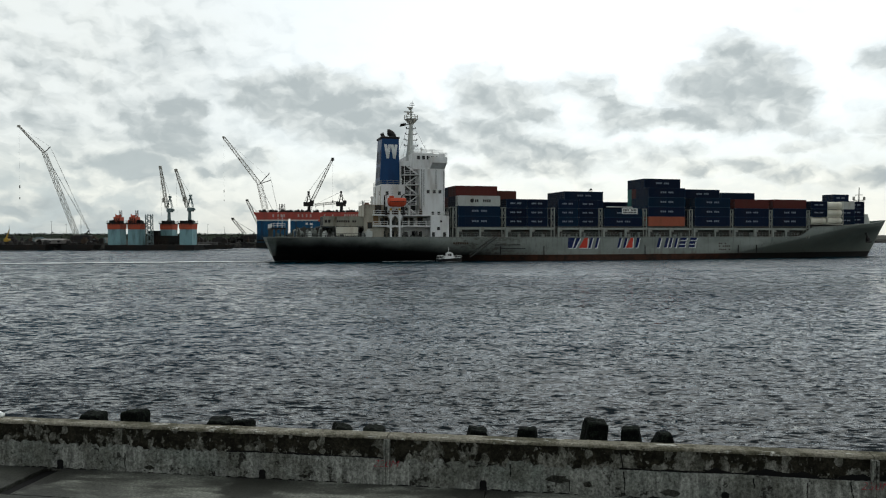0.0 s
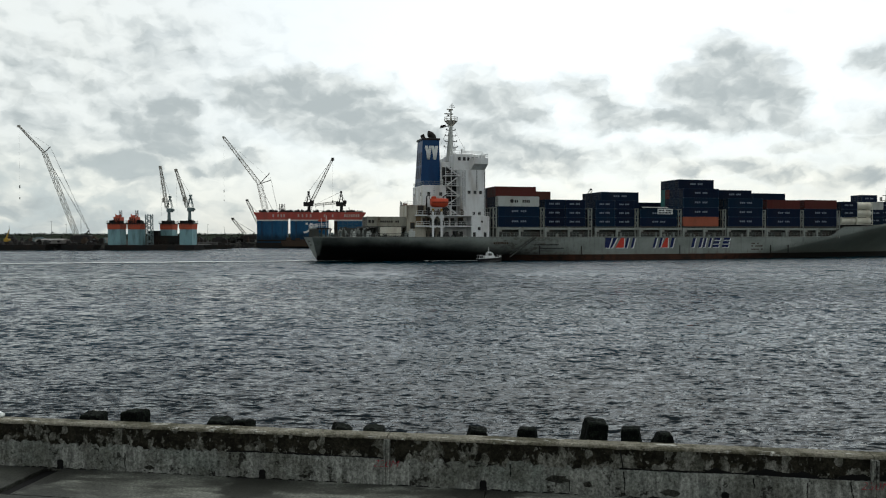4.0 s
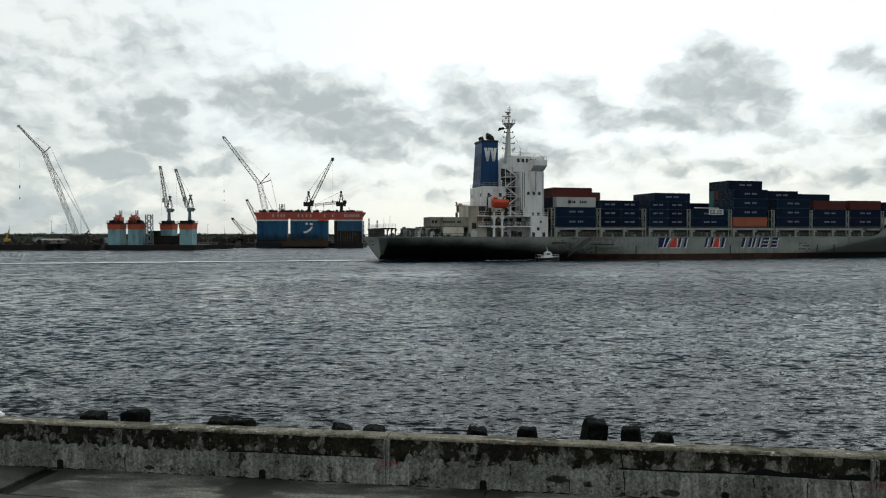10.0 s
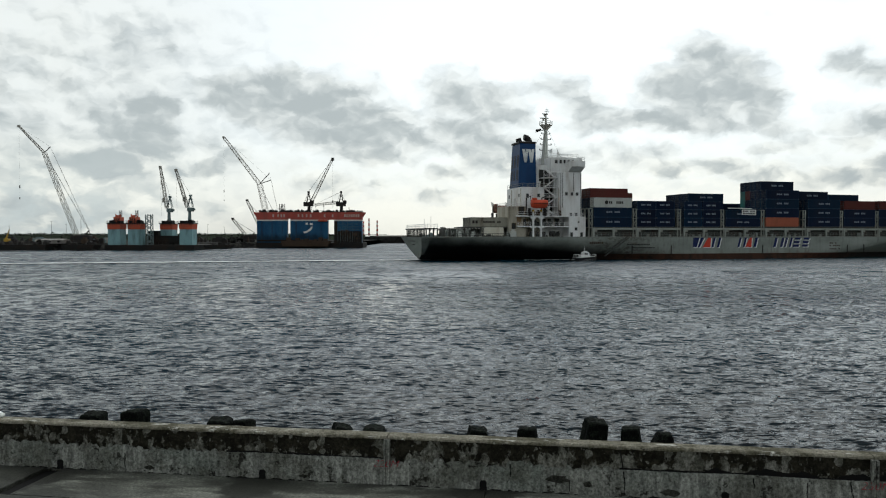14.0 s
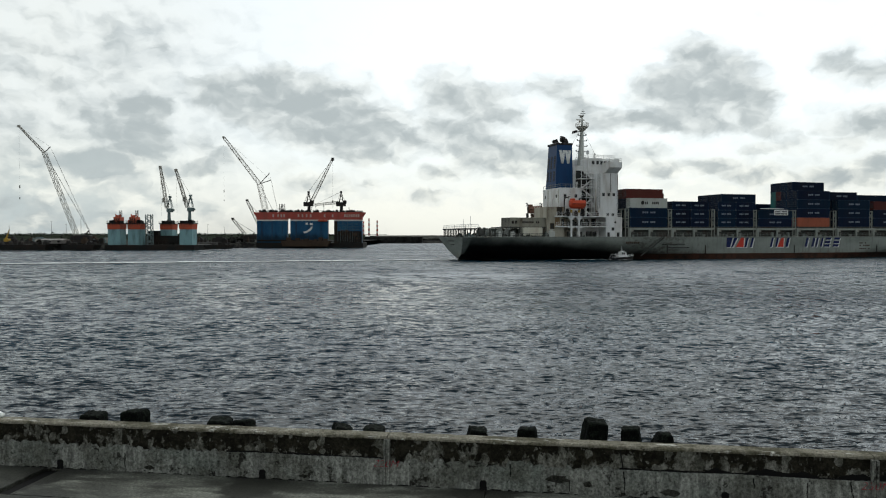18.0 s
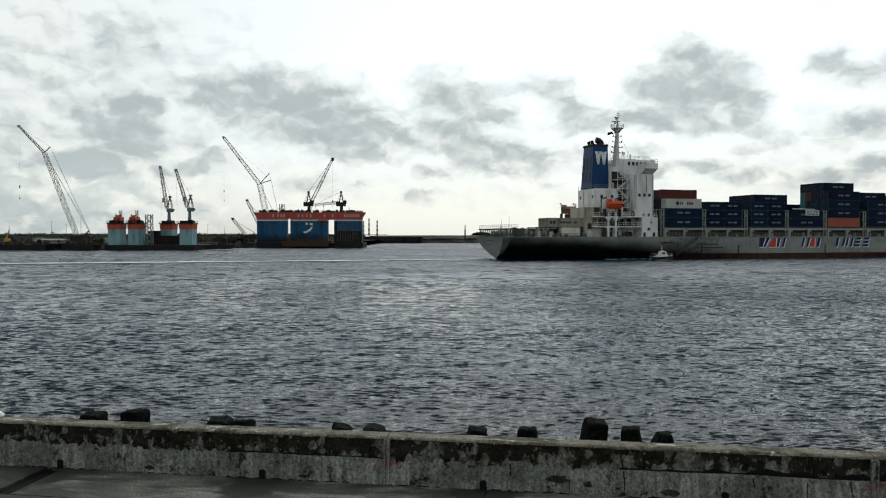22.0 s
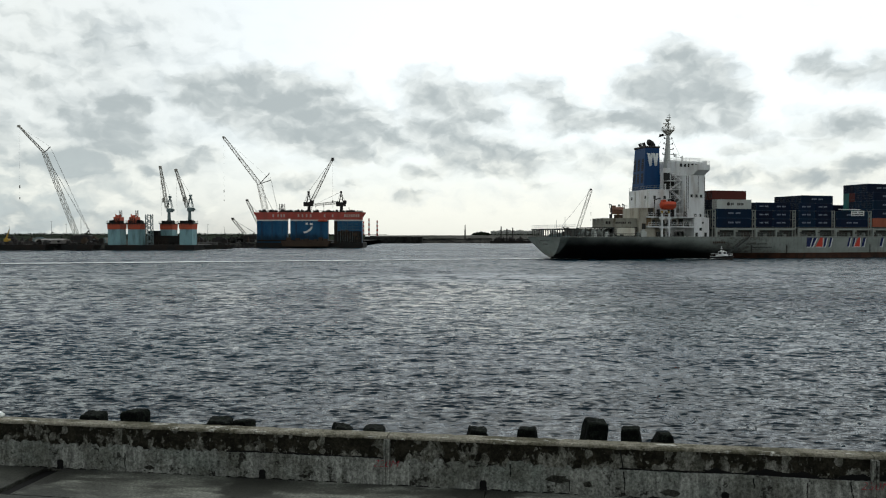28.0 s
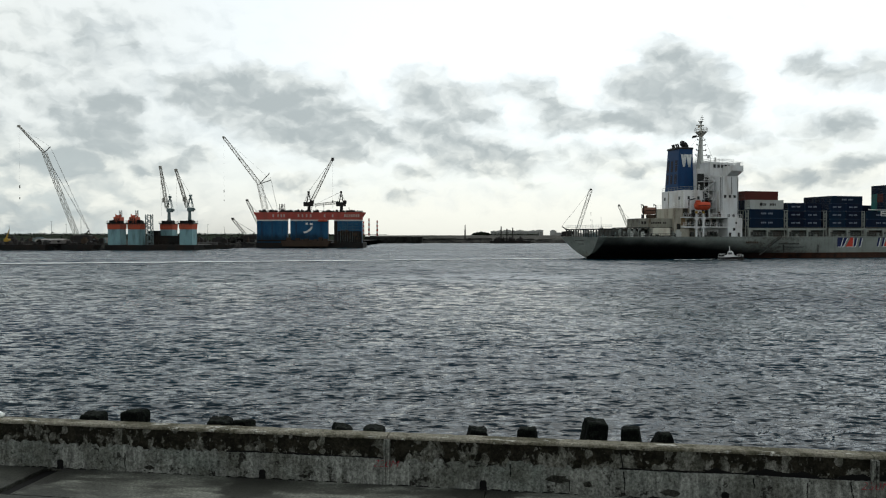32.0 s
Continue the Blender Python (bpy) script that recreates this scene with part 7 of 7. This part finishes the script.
def floating_dock_small():
    dock = thing("floating_dock", pose(-156, 396, 0), "pale teal and orange floating dock seen end on", "floating dock")
    bm = B()
    box(bm, -25.5, 22.5, -2.2, 60, -2.5, 1.9, .2)
    part("pontoon", bm, M["dock_dark"], dock, "dark pontoon deck")
    bm = B()
    box(bm, -6.5, 13.6, 8, 9, 1.9, 6.9)
    box(bm, -6.8, -1.5, 10, 40, 1.9, 9.6, .1)
    box(bm, -6.5, 13.6, 6.5, 8, 1.9, 4.4)
    for x in range(-6, 14, 2):
        box(bm, x, x + .5, 5.5, 6.5, 1.9, 3.4)
    part("keel_blocks", bm, M["dock_dark"], dock)
    for x0, x1, y0, z0, tall in ((-24.4, -17.8, -0.6, 0.2, True), (-14.0, -7.4, 0.4, .2, True), (-1.7, 5.0, 14, 2.4, False), (14.0, 20.8, 0, .2, False)):
        bm = B()
        box(bm, x0, x1, y0, y0 + 8, z0, 10.3, .12)
        w = part("wing_wall", bm, M["dock_teal"], dock, "pale teal wing wall")
        bm = B()
        prism(bm, [(x0 - .04, 10.3), (x1 + .04, 10.3), (x1 + .25, 13.3), (x0 - .25, 13.3)], "y", y0 - .15, y0 + 8.1)
        part("upper_band", bm, M["dock_orange"], w, "orange band")
        bm = B()
        box(bm, x0 - .6, x1 + .6, y0 - .6, y0 + 8.4, 13.3, 13.75, .05)
        for i in range(6):
            q = x0 + (x1 - x0) * i / 5
            box(bm, q - .1, q + .1, y0 - .5, y0 - .1, 12.6, 13.3)
        part("walkway", bm, M["crane_dark"], w, "dark walkway round the top")
        railing(w, [(x0 - .5, y0 - .5, 13.75), (x1 + .5, y0 - .5, 13.75), (x1 + .5, y0 + 8.3, 13.75)], 1.1, 1.3, M["crane_dark"], .06)
        bm = B()
        for i in range(5):
            x = x0 + (x1 - x0) * (i + .5) / 5
            box(bm, x - .05, x + .05, y0 - .06, y0 + .02, z0, 10.3)
        part("plate_seam", bm, M["dock_teal"], w)
        bm, rng = B(), random.Random(int(x0 * 10))
        for i in range(16):
            x = rng.uniform(x0, x1 - 1)
            box(bm, x, x + rng.uniform(.4, 1.4), y0 + 1, y0 + 5, 13.6, 13.8 + rng.uniform(.4, 1.6))
        for i in range(8):
            x = x0 + (x1 - x0) * i / 7
            rod(bm, (x, y0, 13.6), (x, y0, 14.9), .06, 3)
        rod(bm, (x0, y0, 14.8), (x1, y0, 14.8), .06, 3)
        part("deck_machinery", bm, M["crane_dark"], w)
        if tall:
            bm = B()
            h0, h1 = (x0 + 2.7, x1 - .3) if x0 < -20 else (x0 + .3, x0 + 4.3)
            box(bm, h0, h1, y0 + 1, y0 + 6, 13.6, 17.0, .1)
            box(bm, h0 - 1.2, h0 + .1, y0 + 2, y0 + 6, 13.6, 15.4, .1)
            box(bm, h0 + .5, h0 + 2.0, y0 + 2, y0 + 5, 17.0, 18.0, .1)
            for q in (h0 + .4, h1 - .5):
                rod(bm, (q, y0 + 3, 17.0), (q, y0 + 3, 18.6), .25, 6)
            house = part("control_house", bm, M["dock_orange"], w, "orange control house")
            for i in range(3):
                bm = B()
                box(bm, h0 + .3 + i * 1.15, h0 + .9 + i * 1.15, y0 + .9, y0 + 1.05, 15.2, 16.2)
                part("window", bm, M["pane"], house)
            bm = B()
            lattice(bm, (h1 - 1.0, y0 + 4, 16.9), (h1 - 1.0, y0 + 4, 20.6), 1.1, 1.1, 2, .1)
            part("signal_frame", bm, M["crane_dark"], w)

    def slew_crane(x, y, tip):
        bm = B()
        rod(bm, (x, y, 13.6), (x, y, 20.2), 1.0, 8, .8)
        part("pedestal", bm, M["crane_teal"], dock)
        bm = B()
        box(bm, x - 1.1, x + 2.1, y - 1.1, y + 1.1, 20.0, 22.2, .15)
        box(bm, x + 2.0, x + 2.9, y - .8, y + .8, 20.6, 21.8, .1)
        for sx in (-1.2, 1.8):
            for sy in (-1, 1):
                rod(bm, (x + sx, y + sy, 22.5), (x + .6, y + sy * .4, 28.6), .2)
        for z in (24.5, 26.5):
            box(bm, x - .8, x + 1.6, y - .8, y + .8, z, z + .2)
        box(bm, x - .1, x + 1.3, y - .6, y + .6, 28.2, 29.2)
        part("slewing_house", bm, M["crane_teal"], dock)
        bm = B()
        lattice(bm, (x - 1.2, y, 22.4), tip, 1.6, 1.0, 14, .15)
        box(bm, tip[0] - .8, tip[0] + .6, tip[1] - .5, tip[1] + .5, tip[2] - .6, tip[2] + .8)
        box(bm, x - 3.6, x - 2.2, y - .6, y + .6, 25.5, 28.0)
        part("boom", bm, M["crane_pale"], dock)
        bm = B()
        rod(bm, (x + .6, y, 29), tip, .06, 3)
        rod(bm, tip, (tip[0] + .4, tip[1], 18), .04, 3)
        part("cables", bm, M["cable"], dock)
    slew_crane(1.8, 18, (-2.9, 18, 45.3))
    slew_crane(18.2, 4, (11.0, 4, 42.3))
    bm = B()
    lattice(bm, (-3.6, 3.4, 1.9), (-3.6, 3.4, 18.4), 3.0, 2.8, 9, .24)
    part("stair_tower", bm, M["crane_teal"], dock, "open lattice stair tower")
    return dock


drawn_in(floating_dock_small(), YARD)


# ================= crawler cranes =================
def crawler_crane(name, at, foot, knee, tip, strut, gantry, mats, label, widths=(2.6, 1.4), hook=None):
    """Lattice boom crane; the points are offsets from its standing place."""
    c = thing(name, pose(*at), label, "crane")
    bm = B()
    for y in (-3, 2):
        box(bm, -4.5, 4.5, y, y + 1.3, 0, 1.6, .4)
    part("crawler_track", bm, M["crane_dark"], c)
    bm = B()
    box(bm, -2.5, 6.5, -1.8, 1.8, 1.6, 4.6, .3)
    box(bm, -4.2, -2.3, -1.9, -.3, 1.7, 4.2, .25)
    part("machine_house", bm, M["crane_dark"], c)
    bm = B()
    lattice(bm, foot, knee, widths[0], widths[0] * .85, max(6, int((Vector(knee) - Vector(foot)).length / 2.4)), .13)
    part("main_boom", bm, M[mats[0]], c, "lattice main boom")
    bm = B()
    if tip:
        lattice(bm, knee, tip, widths[1], widths[1] * .6, max(5, int((Vector(tip) - Vector(knee)).length / 1.8)), .13)
        box(bm, tip[0] - .8, tip[0] + .5, -.5, .5, tip[2] - .5, tip[2] + .7)
        part("jib", bm, M[mats[1]], c)
        bm = B()
        for s in strut:
            rod(bm, knee, s, .28)
        part("jib_strut", bm, M["crane_dark"], c)
    else:
        box(bm, knee[0] - .8, knee[0] + .8, -.5, .5, knee[2] - .6, knee[2] + .8)
        part("boom_head", bm, M["crane_dark"], c)
    bm = B()
    rod(bm, (2, 0, 4), gantry, .3)
    rod(bm, (5.5, 0, 4), gantry, .22)
    part("gantry", bm, M["crane_dark"], c)
    bm = B()
    end = strut[0] if tip else knee
    for y in (-.6, .6):
        rod(bm, (gantry[0], y, gantry[2]), end if not tip else knee, .07, 3)
        if tip:
            rod(bm, (gantry[0], y, gantry[2]), strut[0], .06, 3)
            rod(bm, strut[-1], tip, .05, 3)
    top = tip or knee
    if hook:
        rod(bm, top, (top[0], 0, hook - 4), .018, 3)
        box(bm, top[0] - .22, top[0] + .22, -.2, .2, hook, hook + 1.6)
        box(bm, top[0] - .14, top[0] + .14, -.2, .2, hook - 6.0, hook - 4.8)
    part("cables", bm, M["cable"], c)
    return c


drawn_in(crawler_crane("crawler_crane", (-197.5, 399, 2.6), (-0.8, 0, 3), (-18.5, 0, 49.2), (-32.0, 0, 63.4), [(-15.2, 0, 52.4)], (5.4, 0, 7.0), ("crane_pale", "crane_pale"),
              "tall crawler crane with a lattice boom and jib", widths=(2.0, 1.1), hook=30), YARD)
drawn_in(crawler_crane("crawler_crane", (-113.5, 490, 2.6), (-1, 0, 3), (-8.6, 0, 38.6), (-32.3, 0, 69.5), [(-2.0, 0, 45.8), (-1.0, 0, 41.2)], (6, 0, 9), ("crane_pale", "crane_pale"),
              "tall crawler crane behind the large floating dock", widths=(3.4, 2.3), hook=33), DOCK)
drawn_in(crawler_crane("crawler_crane", (-126, 520, 2.6), (0, 0, 3), (-12.5, 0, 29.0), None, [], (6, 0, 7), ("crane_pale", "crane_pale"), "crawler crane with a lowered lattice boom", widths=(1.8, 1)), DOCK)
drawn_in(crawler_crane("crawler_crane", (-133, 500, 2.6), (0, 0, 3), (-10.0, 0, 15.5), None, [], (5, 0, 6), ("crane_pale", "crane_pale"), "small crawler crane on the shipyard shore", widths=(1.6, 1)), YARD)
crawler_crane("crawler_crane", (112, 668, 6.0), (9.5, 0, 3), (22.3, 0, 42.5), None, [], (-4, 0, 9), ("crane_pale", "crane_pale"), "crawler crane with a raised boom on the breakwater", widths=(2.9, 1.4), hook=20)
crawler_crane("crawler_crane", (176, 690, 6.0), (0, 0, 3), (-11, 0, 29.0), None, [], (5, 0, 8), ("crane_pale", "crane_pale"), "smaller crawler crane on the breakwater", widths=(2.0, 1.2))


# ================= shipyard shore clutter =================
def shipyard_clutter():
    rng = random.Random(21)
    # moored barges along the shipyard edge
    for x0, x1, y, h, mat, lab in ((-238, -205, 384, 2.2, "dock_dark", "dark flat barge moored at the shipyard"), (-300, -246, 380, 2.6, "dock_dark", "dark flat barge moored at the shipyard"),
                                   (-200, -182, 388, 2.0, "dock_dark", "dark flat barge moored at the shipyard"), (-131, -116, 405, 1.8, "dock_dark", "small dark barge beside the floating dock")):
        b = thing("work_barge", pose((x0 + x1) / 2, y, 0), lab, "barge", "barges at the shipyard")
        drawn_in(b, YARD)
        L = (x1 - x0) / 2
        bm = B()
        prism(bm, [(-L + 1.5, -.5), (L - 1.5, -.5), (L, h), (-L, h)], "y", -4, 4)
        part("hull", bm, M[mat], b)
        scatter(b, "deck_crate", M["crane_dark"], [(rng.uniform(-L + 1, L - 3), -2, h, rng.uniform(.6, 2.6), 3, rng.uniform(.4, 2.0)) for i in range(int(L * 0.8))])
        railing(b, [(-L + 1, -3.8, h), (L - 1, -3.8, h)], 1.1, 2.0, M["crane_dark"], .06)
    b = thing("shed", pose(-212, 402, 2.6), "long low pale grey shed on the shipyard shore", "shed")
    drawn_in(b, YARD)
    bm = B()
    box(bm, -9, 6, -4, 4, 0, 1.9, .05)
    part("wall", bm, M["dull_shed"], b)
    bm = B()
    prism(bm, [(-4.4, 1.9), (4.4, 1.9), (0, 2.6)], "x", -9.3, 6.3)
    part("roof", bm, M["dull_shed"], b)
    for x in (-7, -2, 3):
        bm = B()
        box(bm, x, x + 1.6, -4.08, -3.95, .6, 1.5)
        part("window", bm, M["pane"], b)
    e = thing("excavator", pose(-236, 398, 2.6), "yellow excavator with its arm folded on the shore", "excavator")
    drawn_in(e, YARD)
    bm = B()
    box(bm, -2, 2, -1.4, 1.4, 0, 1.0, .3)
    part("track", bm, M["crane_dark"], e)
    bm = B()
    box(bm, -1.3, 1.3, -1.3, 1.3, 1.0, 2.6, .2)
    part("cab", bm, M["yellow"], e)
    bm = B()
    rod(bm, (-1.0, 0, 2.2), (1.2, 0, 7.6), .26)
    rod(bm, (1.2, 0, 7.6), (-.2, 0, 3.0), .22)
    box(bm, -1.0, .2, -.6, .6, 2.0, 3.0, .1)
    part("arm", bm, M["yellow"], e)
    # stacks, huts and rubble on the shore
    for i in range(150):
        x, y = rng.uniform(-330, -120), rng.uniform(394, 440)
        if -185 < x < -125 and y < 475:
            y = rng.uniform(480, 520)
        w, d, h = rng.choice((1, 1.6, 2.5, 4, 6)) * rng.uniform(.7, 1.4), rng.uniform(1, 4), rng.uniform(.5, 3.0)
        bm = B()
        box(bm, -w / 2, w / 2, -d / 2, d / 2, 0, h, .1)
        box(bm, -w / 4, w / 3, -d / 3, d / 3, h, h + rng.uniform(.3, 1.2), .1)
        ob = new("material_stack", link_mesh("material_stack", bm, M[rng.choice(["dock_dark", "rust", "crane_dark", "rubble", "dock_dark", "crane_dark", "crane_teal", "crane_pale"])]))
        ob.matrix_basis = pose(x, y, 2.55)
        drawn_in(ob, YARD)
        tagged(ob, "stacked yard material on the shipyard shore", "yard stack", "stacks in the shipyard")
    for x, h in ((-245, 16), (-236, 11), (-213, 14), (-205, 12), (-197, 16), (-178, 12), (-163, 13), (-151, 11), (-128, 12), (-119, 10)):
        bm = B()
        rod(bm, (0, 0, 0), (0, 0, h), .16, 5, .09)
        rod(bm, (-.6, 0, h), (.6, 0, h), .07)
        ob = new("light_pole", link_mesh("light_pole", bm, M["crane_dark"]))
        ob.matrix_basis = pose(x * 1.3, 520, 2.6)
        drawn_in(ob, YARD)
        tagged(ob, "thin grey light pole in the shipyard", "light pole", "light poles")


shipyard_clutter()


def bank_scrub():
    """Uneven bushes along the bank behind the shipyard."""
    rng = random.Random(17)
    bm = B()
    for i in range(5200):
        x = rng.uniform(-430, -95)
        y = 598 + max(0, x + 250) * 0.5 + rng.uniform(-14, 14)
        h = 1.6 * max(0.0, 0.35 + noise.noise((x * .045, 3, 0)) + .5 * noise.noise((x * .17, 1, 0)))
        p = Vector((x, y, 7.2 + rng.uniform(-1.2, 1) * (0.4 + h)))
        a, b = [Vector((rng.uniform(-1.1, 1.1), rng.uniform(-1, 1), rng.uniform(-.5, .6))) for k in (0, 1)]
        bm.faces.new([bm.verts.new(p), bm.verts.new(p + a), bm.verts.new(p + a + b), bm.verts.new(p + b)])
    ob = drawn_in(new("bank_scrub", link_mesh("bank_scrub", bm, M["scrub"])), YARD)
    tagged(ob, "dark green scrub along the bank behind the shipyard", "scrub", kind="stuff")


bank_scrub()


# ================= far skyline =================
def skyline():
    # banded chimneys far behind the quay
    for x, h in ((-97.3, 17.5), (-90.6, 21), (-80.6, 18.5)):
        c = thing("chimney", pose(x * 900 / 900, 900, 6.4), "red and white banded industrial chimney", "chimney", "banded chimneys")
        n = 7
        for i in range(n):
            bm = B()
            rod(bm, (0, 0, h * i / n), (0, 0, h * (i + 1) / n), 1.15 - .05 * i, 10, 1.15 - .05 * (i + 1))
            part("band", bm, M["chimney_red"] if i % 2 == 0 else M["dock_white"], c)
    bm = B()
    rod(bm, (0, 0, 0), (0, 0, 8.6), .7, 8)
    rod(bm, (0, 0, 8.6), (0, 0, 13.4), .55, 8, .25)
    ob = new("leader_post", link_mesh("leader_post", bm, M["crane_dark"]))
    ob.location = (20.2, 672, 3.4)
    tagged(ob, "lone dark beacon post on the breakwater", "beacon")
    # piling barge with three spuds
    b = thing("piling_barge", pose(57, 632, 0), "dark piling barge with three tall spuds", "barge")
    bm, rng = B(), random.Random(3)
    prism(bm, [(-16, -.5), (17, -.5), (18, 2.2), (-17, 2.2)], "y", -5, 5)
    part("hull", bm, M["dock_dark"], b)
    scatter(b, "deck_crate", M["crane_dark"], [(rng.uniform(-14, 14), -2, 2.2, rng.uniform(1, 3), 4, rng.uniform(.8, 3.2)) for i in range(16)])
    for x, h in ((-7, 14.5), (-2, 12.5), (3, 13.5)):
        bm = B()
        rod(bm, (x, 0, 0), (x, 0, h), .55, 6)
        part("spud", bm, M["crane_dark"], b)
    # housing row and trees on the far side
    for i in range(8):
        x, y = 66 + i * 8.4, 950
        w, h = 8.2, 6.3 + (i * 7 % 5) * .35
        hse = thing("apartment_block", pose(x, y, 5.0), "pale grey low apartment block on the far shore", "building", "far apartment blocks")
        bm = B()
        box(bm, -w / 2, w / 2, -5, 5, 0, h)
        part("wall", bm, M["pale_house"], hse)
        bm = B()
        box(bm, -w / 2 - .2, w / 2 + .2, -5.2, 5.2, h, h + .8)
        box(bm, -1.2, 1.2, -2, 2, h, h + 1.5)
        part("roof", bm, M["pale_house"], hse)
        for fl in range(2):
            for k in range(2):
                bm = B()
                box(bm, -w / 2 + 1 + k * 3.1, -w / 2 + 2.8 + k * 3.1, -5.1, -4.95, 1.2 + fl * 2.9, 2.9 + fl * 2.9)
                part("window", bm, M["steel_grey"], hse)
    bm, rng = B(), random.Random(31)
    for i in range(4200):
        x = rng.uniform(40, 118) if i % 3 == 0 else rng.uniform(36, 58)
        top = 2.2 if x > 58 else 5.2 * math.sqrt(max(0.05, 1 - ((x - 47) / 12) ** 2)) * (0.85 + 0.3 * noise.noise((x * .35, 0, 0)))
        z = rng.uniform(0, max(1.0, top))
        p = Vector((x, 905 + rng.uniform(-8, 8), 6 + z))
        a, b2 = Vector((rng.uniform(-1, 1), rng.uniform(-1, 1), rng.uniform(-.6, .8))), Vector((rng.uniform(-1, 1), rng.uniform(-1, 1), rng.uniform(-.6, .8)))
        bm.faces.new([bm.verts.new(p), bm.verts.new(p + a), bm.verts.new(p + a + b2), bm.verts.new(p + b2)])
    ob = new("far_trees", link_mesh("far_trees", bm, M["scrub"]))
    tagged(ob, "dark clump of trees on the far shore", "trees", kind="stuff")
    rng = random.Random(8)
    for i in range(12):
        x = 150 + i * 7.5
        w, h = rng.uniform(6, 10), rng.uniform(4, 8)
        bm = B()
        box(bm, -w / 2, w / 2, -6, 6, 0, h)
        box(bm, -w / 3, w / 5, -4, 4, h, h + rng.uniform(.8, 2.5))
        ob = new("storage_building", link_mesh("storage_building", bm, M["pale_house"]))
        ob.location = (x, 1000, 5)
        tagged(ob, "pale industrial building on the far shore", "building", "far industrial buildings")
    # low works on the breakwater
    rng = random.Random(9)
    for i in range(60):
        x = rng.uniform(-60, 330)
        w, h = rng.uniform(3, 14), rng.uniform(.6, 1.8)
        bm = B()
        prism(bm, [(-w / 2, 0), (w / 2, 0), (w / 2 - .8, h), (-w / 2 + .8, h)], "y", -2, 2)
        ob = new("rubble_heap", link_mesh("rubble_heap", bm, M[rng.choice(["rubble", "quay", "rubble", "sand"])]))
        ob.location = (x, 652 + .1 * max(0, x - 60) + rng.uniform(0, 4), 2.7)
        tagged(ob, "low heap of stone on the breakwater", "rubble heap", "heaps on the breakwater")


skyline()


# ================= what moves =================
def motions():
    """The ship, the pilot boat, the water and the clouds."""
    turn = pose(0, 0, 0, 0, 0, HEADING)
    rows = [(t, Matrix.Translation(SHIP0 + hd * ship_way(t)) @ turn) for t in (0.0, 4.0, 8.0, 12.0, 16.0, 20.0, 24.0, 28.0, 32.0)]
    walk(ship, rows)
    # place along the ship's side, as metres from its stern, and distance off
    off = [(0.0, 50.7, 2.6), (5.0, 50.4, 2.6), (9.0, 50.2, 2.6), (14.0, 49.9, 2.6), (17.0, 49.8, 2.7), (20.0, 50.2, 2.8), (23.0, 51.5, 3.0), (25.0, 52.0, 3.4), (27.0, 51.9, 4.8), (28.0, 51.5, 6.0), (29.0, 49.9, 7.5), (30.0, 47.0, 9.0), (31.0, 43.2, 10.0), (32.0, 39.2, 10.5)]
    yaw = {27.0: -35, 28.0: -72, 29.0: -88, 30.0: -86, 31.0: -62, 32.0: -36}
    at = [(t, Matrix.Translation(SHIP0 + hd * (ship_way(t) + s) - hn * (HALF + w))) for t, s, w in off]
    walk(pilot, [(t, m @ pose(0, 0, 0, 0, 0, HEADING + yaw.get(t, 0))) for t, m in at])
    walk(trail, [(t, m @ turn) for t, m in at])
    walk(water, [(t, pose(0.55 * t, -0.35 * t, 0)) for t in (0.0, 8.0, 16.0, 24.0, 32.0)])
    walk(clouds, [(t, pose(0, 0, 7.3, 0, 0, 0.138 * t)) for t in (0.0, 8.0, 16.0, 24.0, 32.0)])


motions()
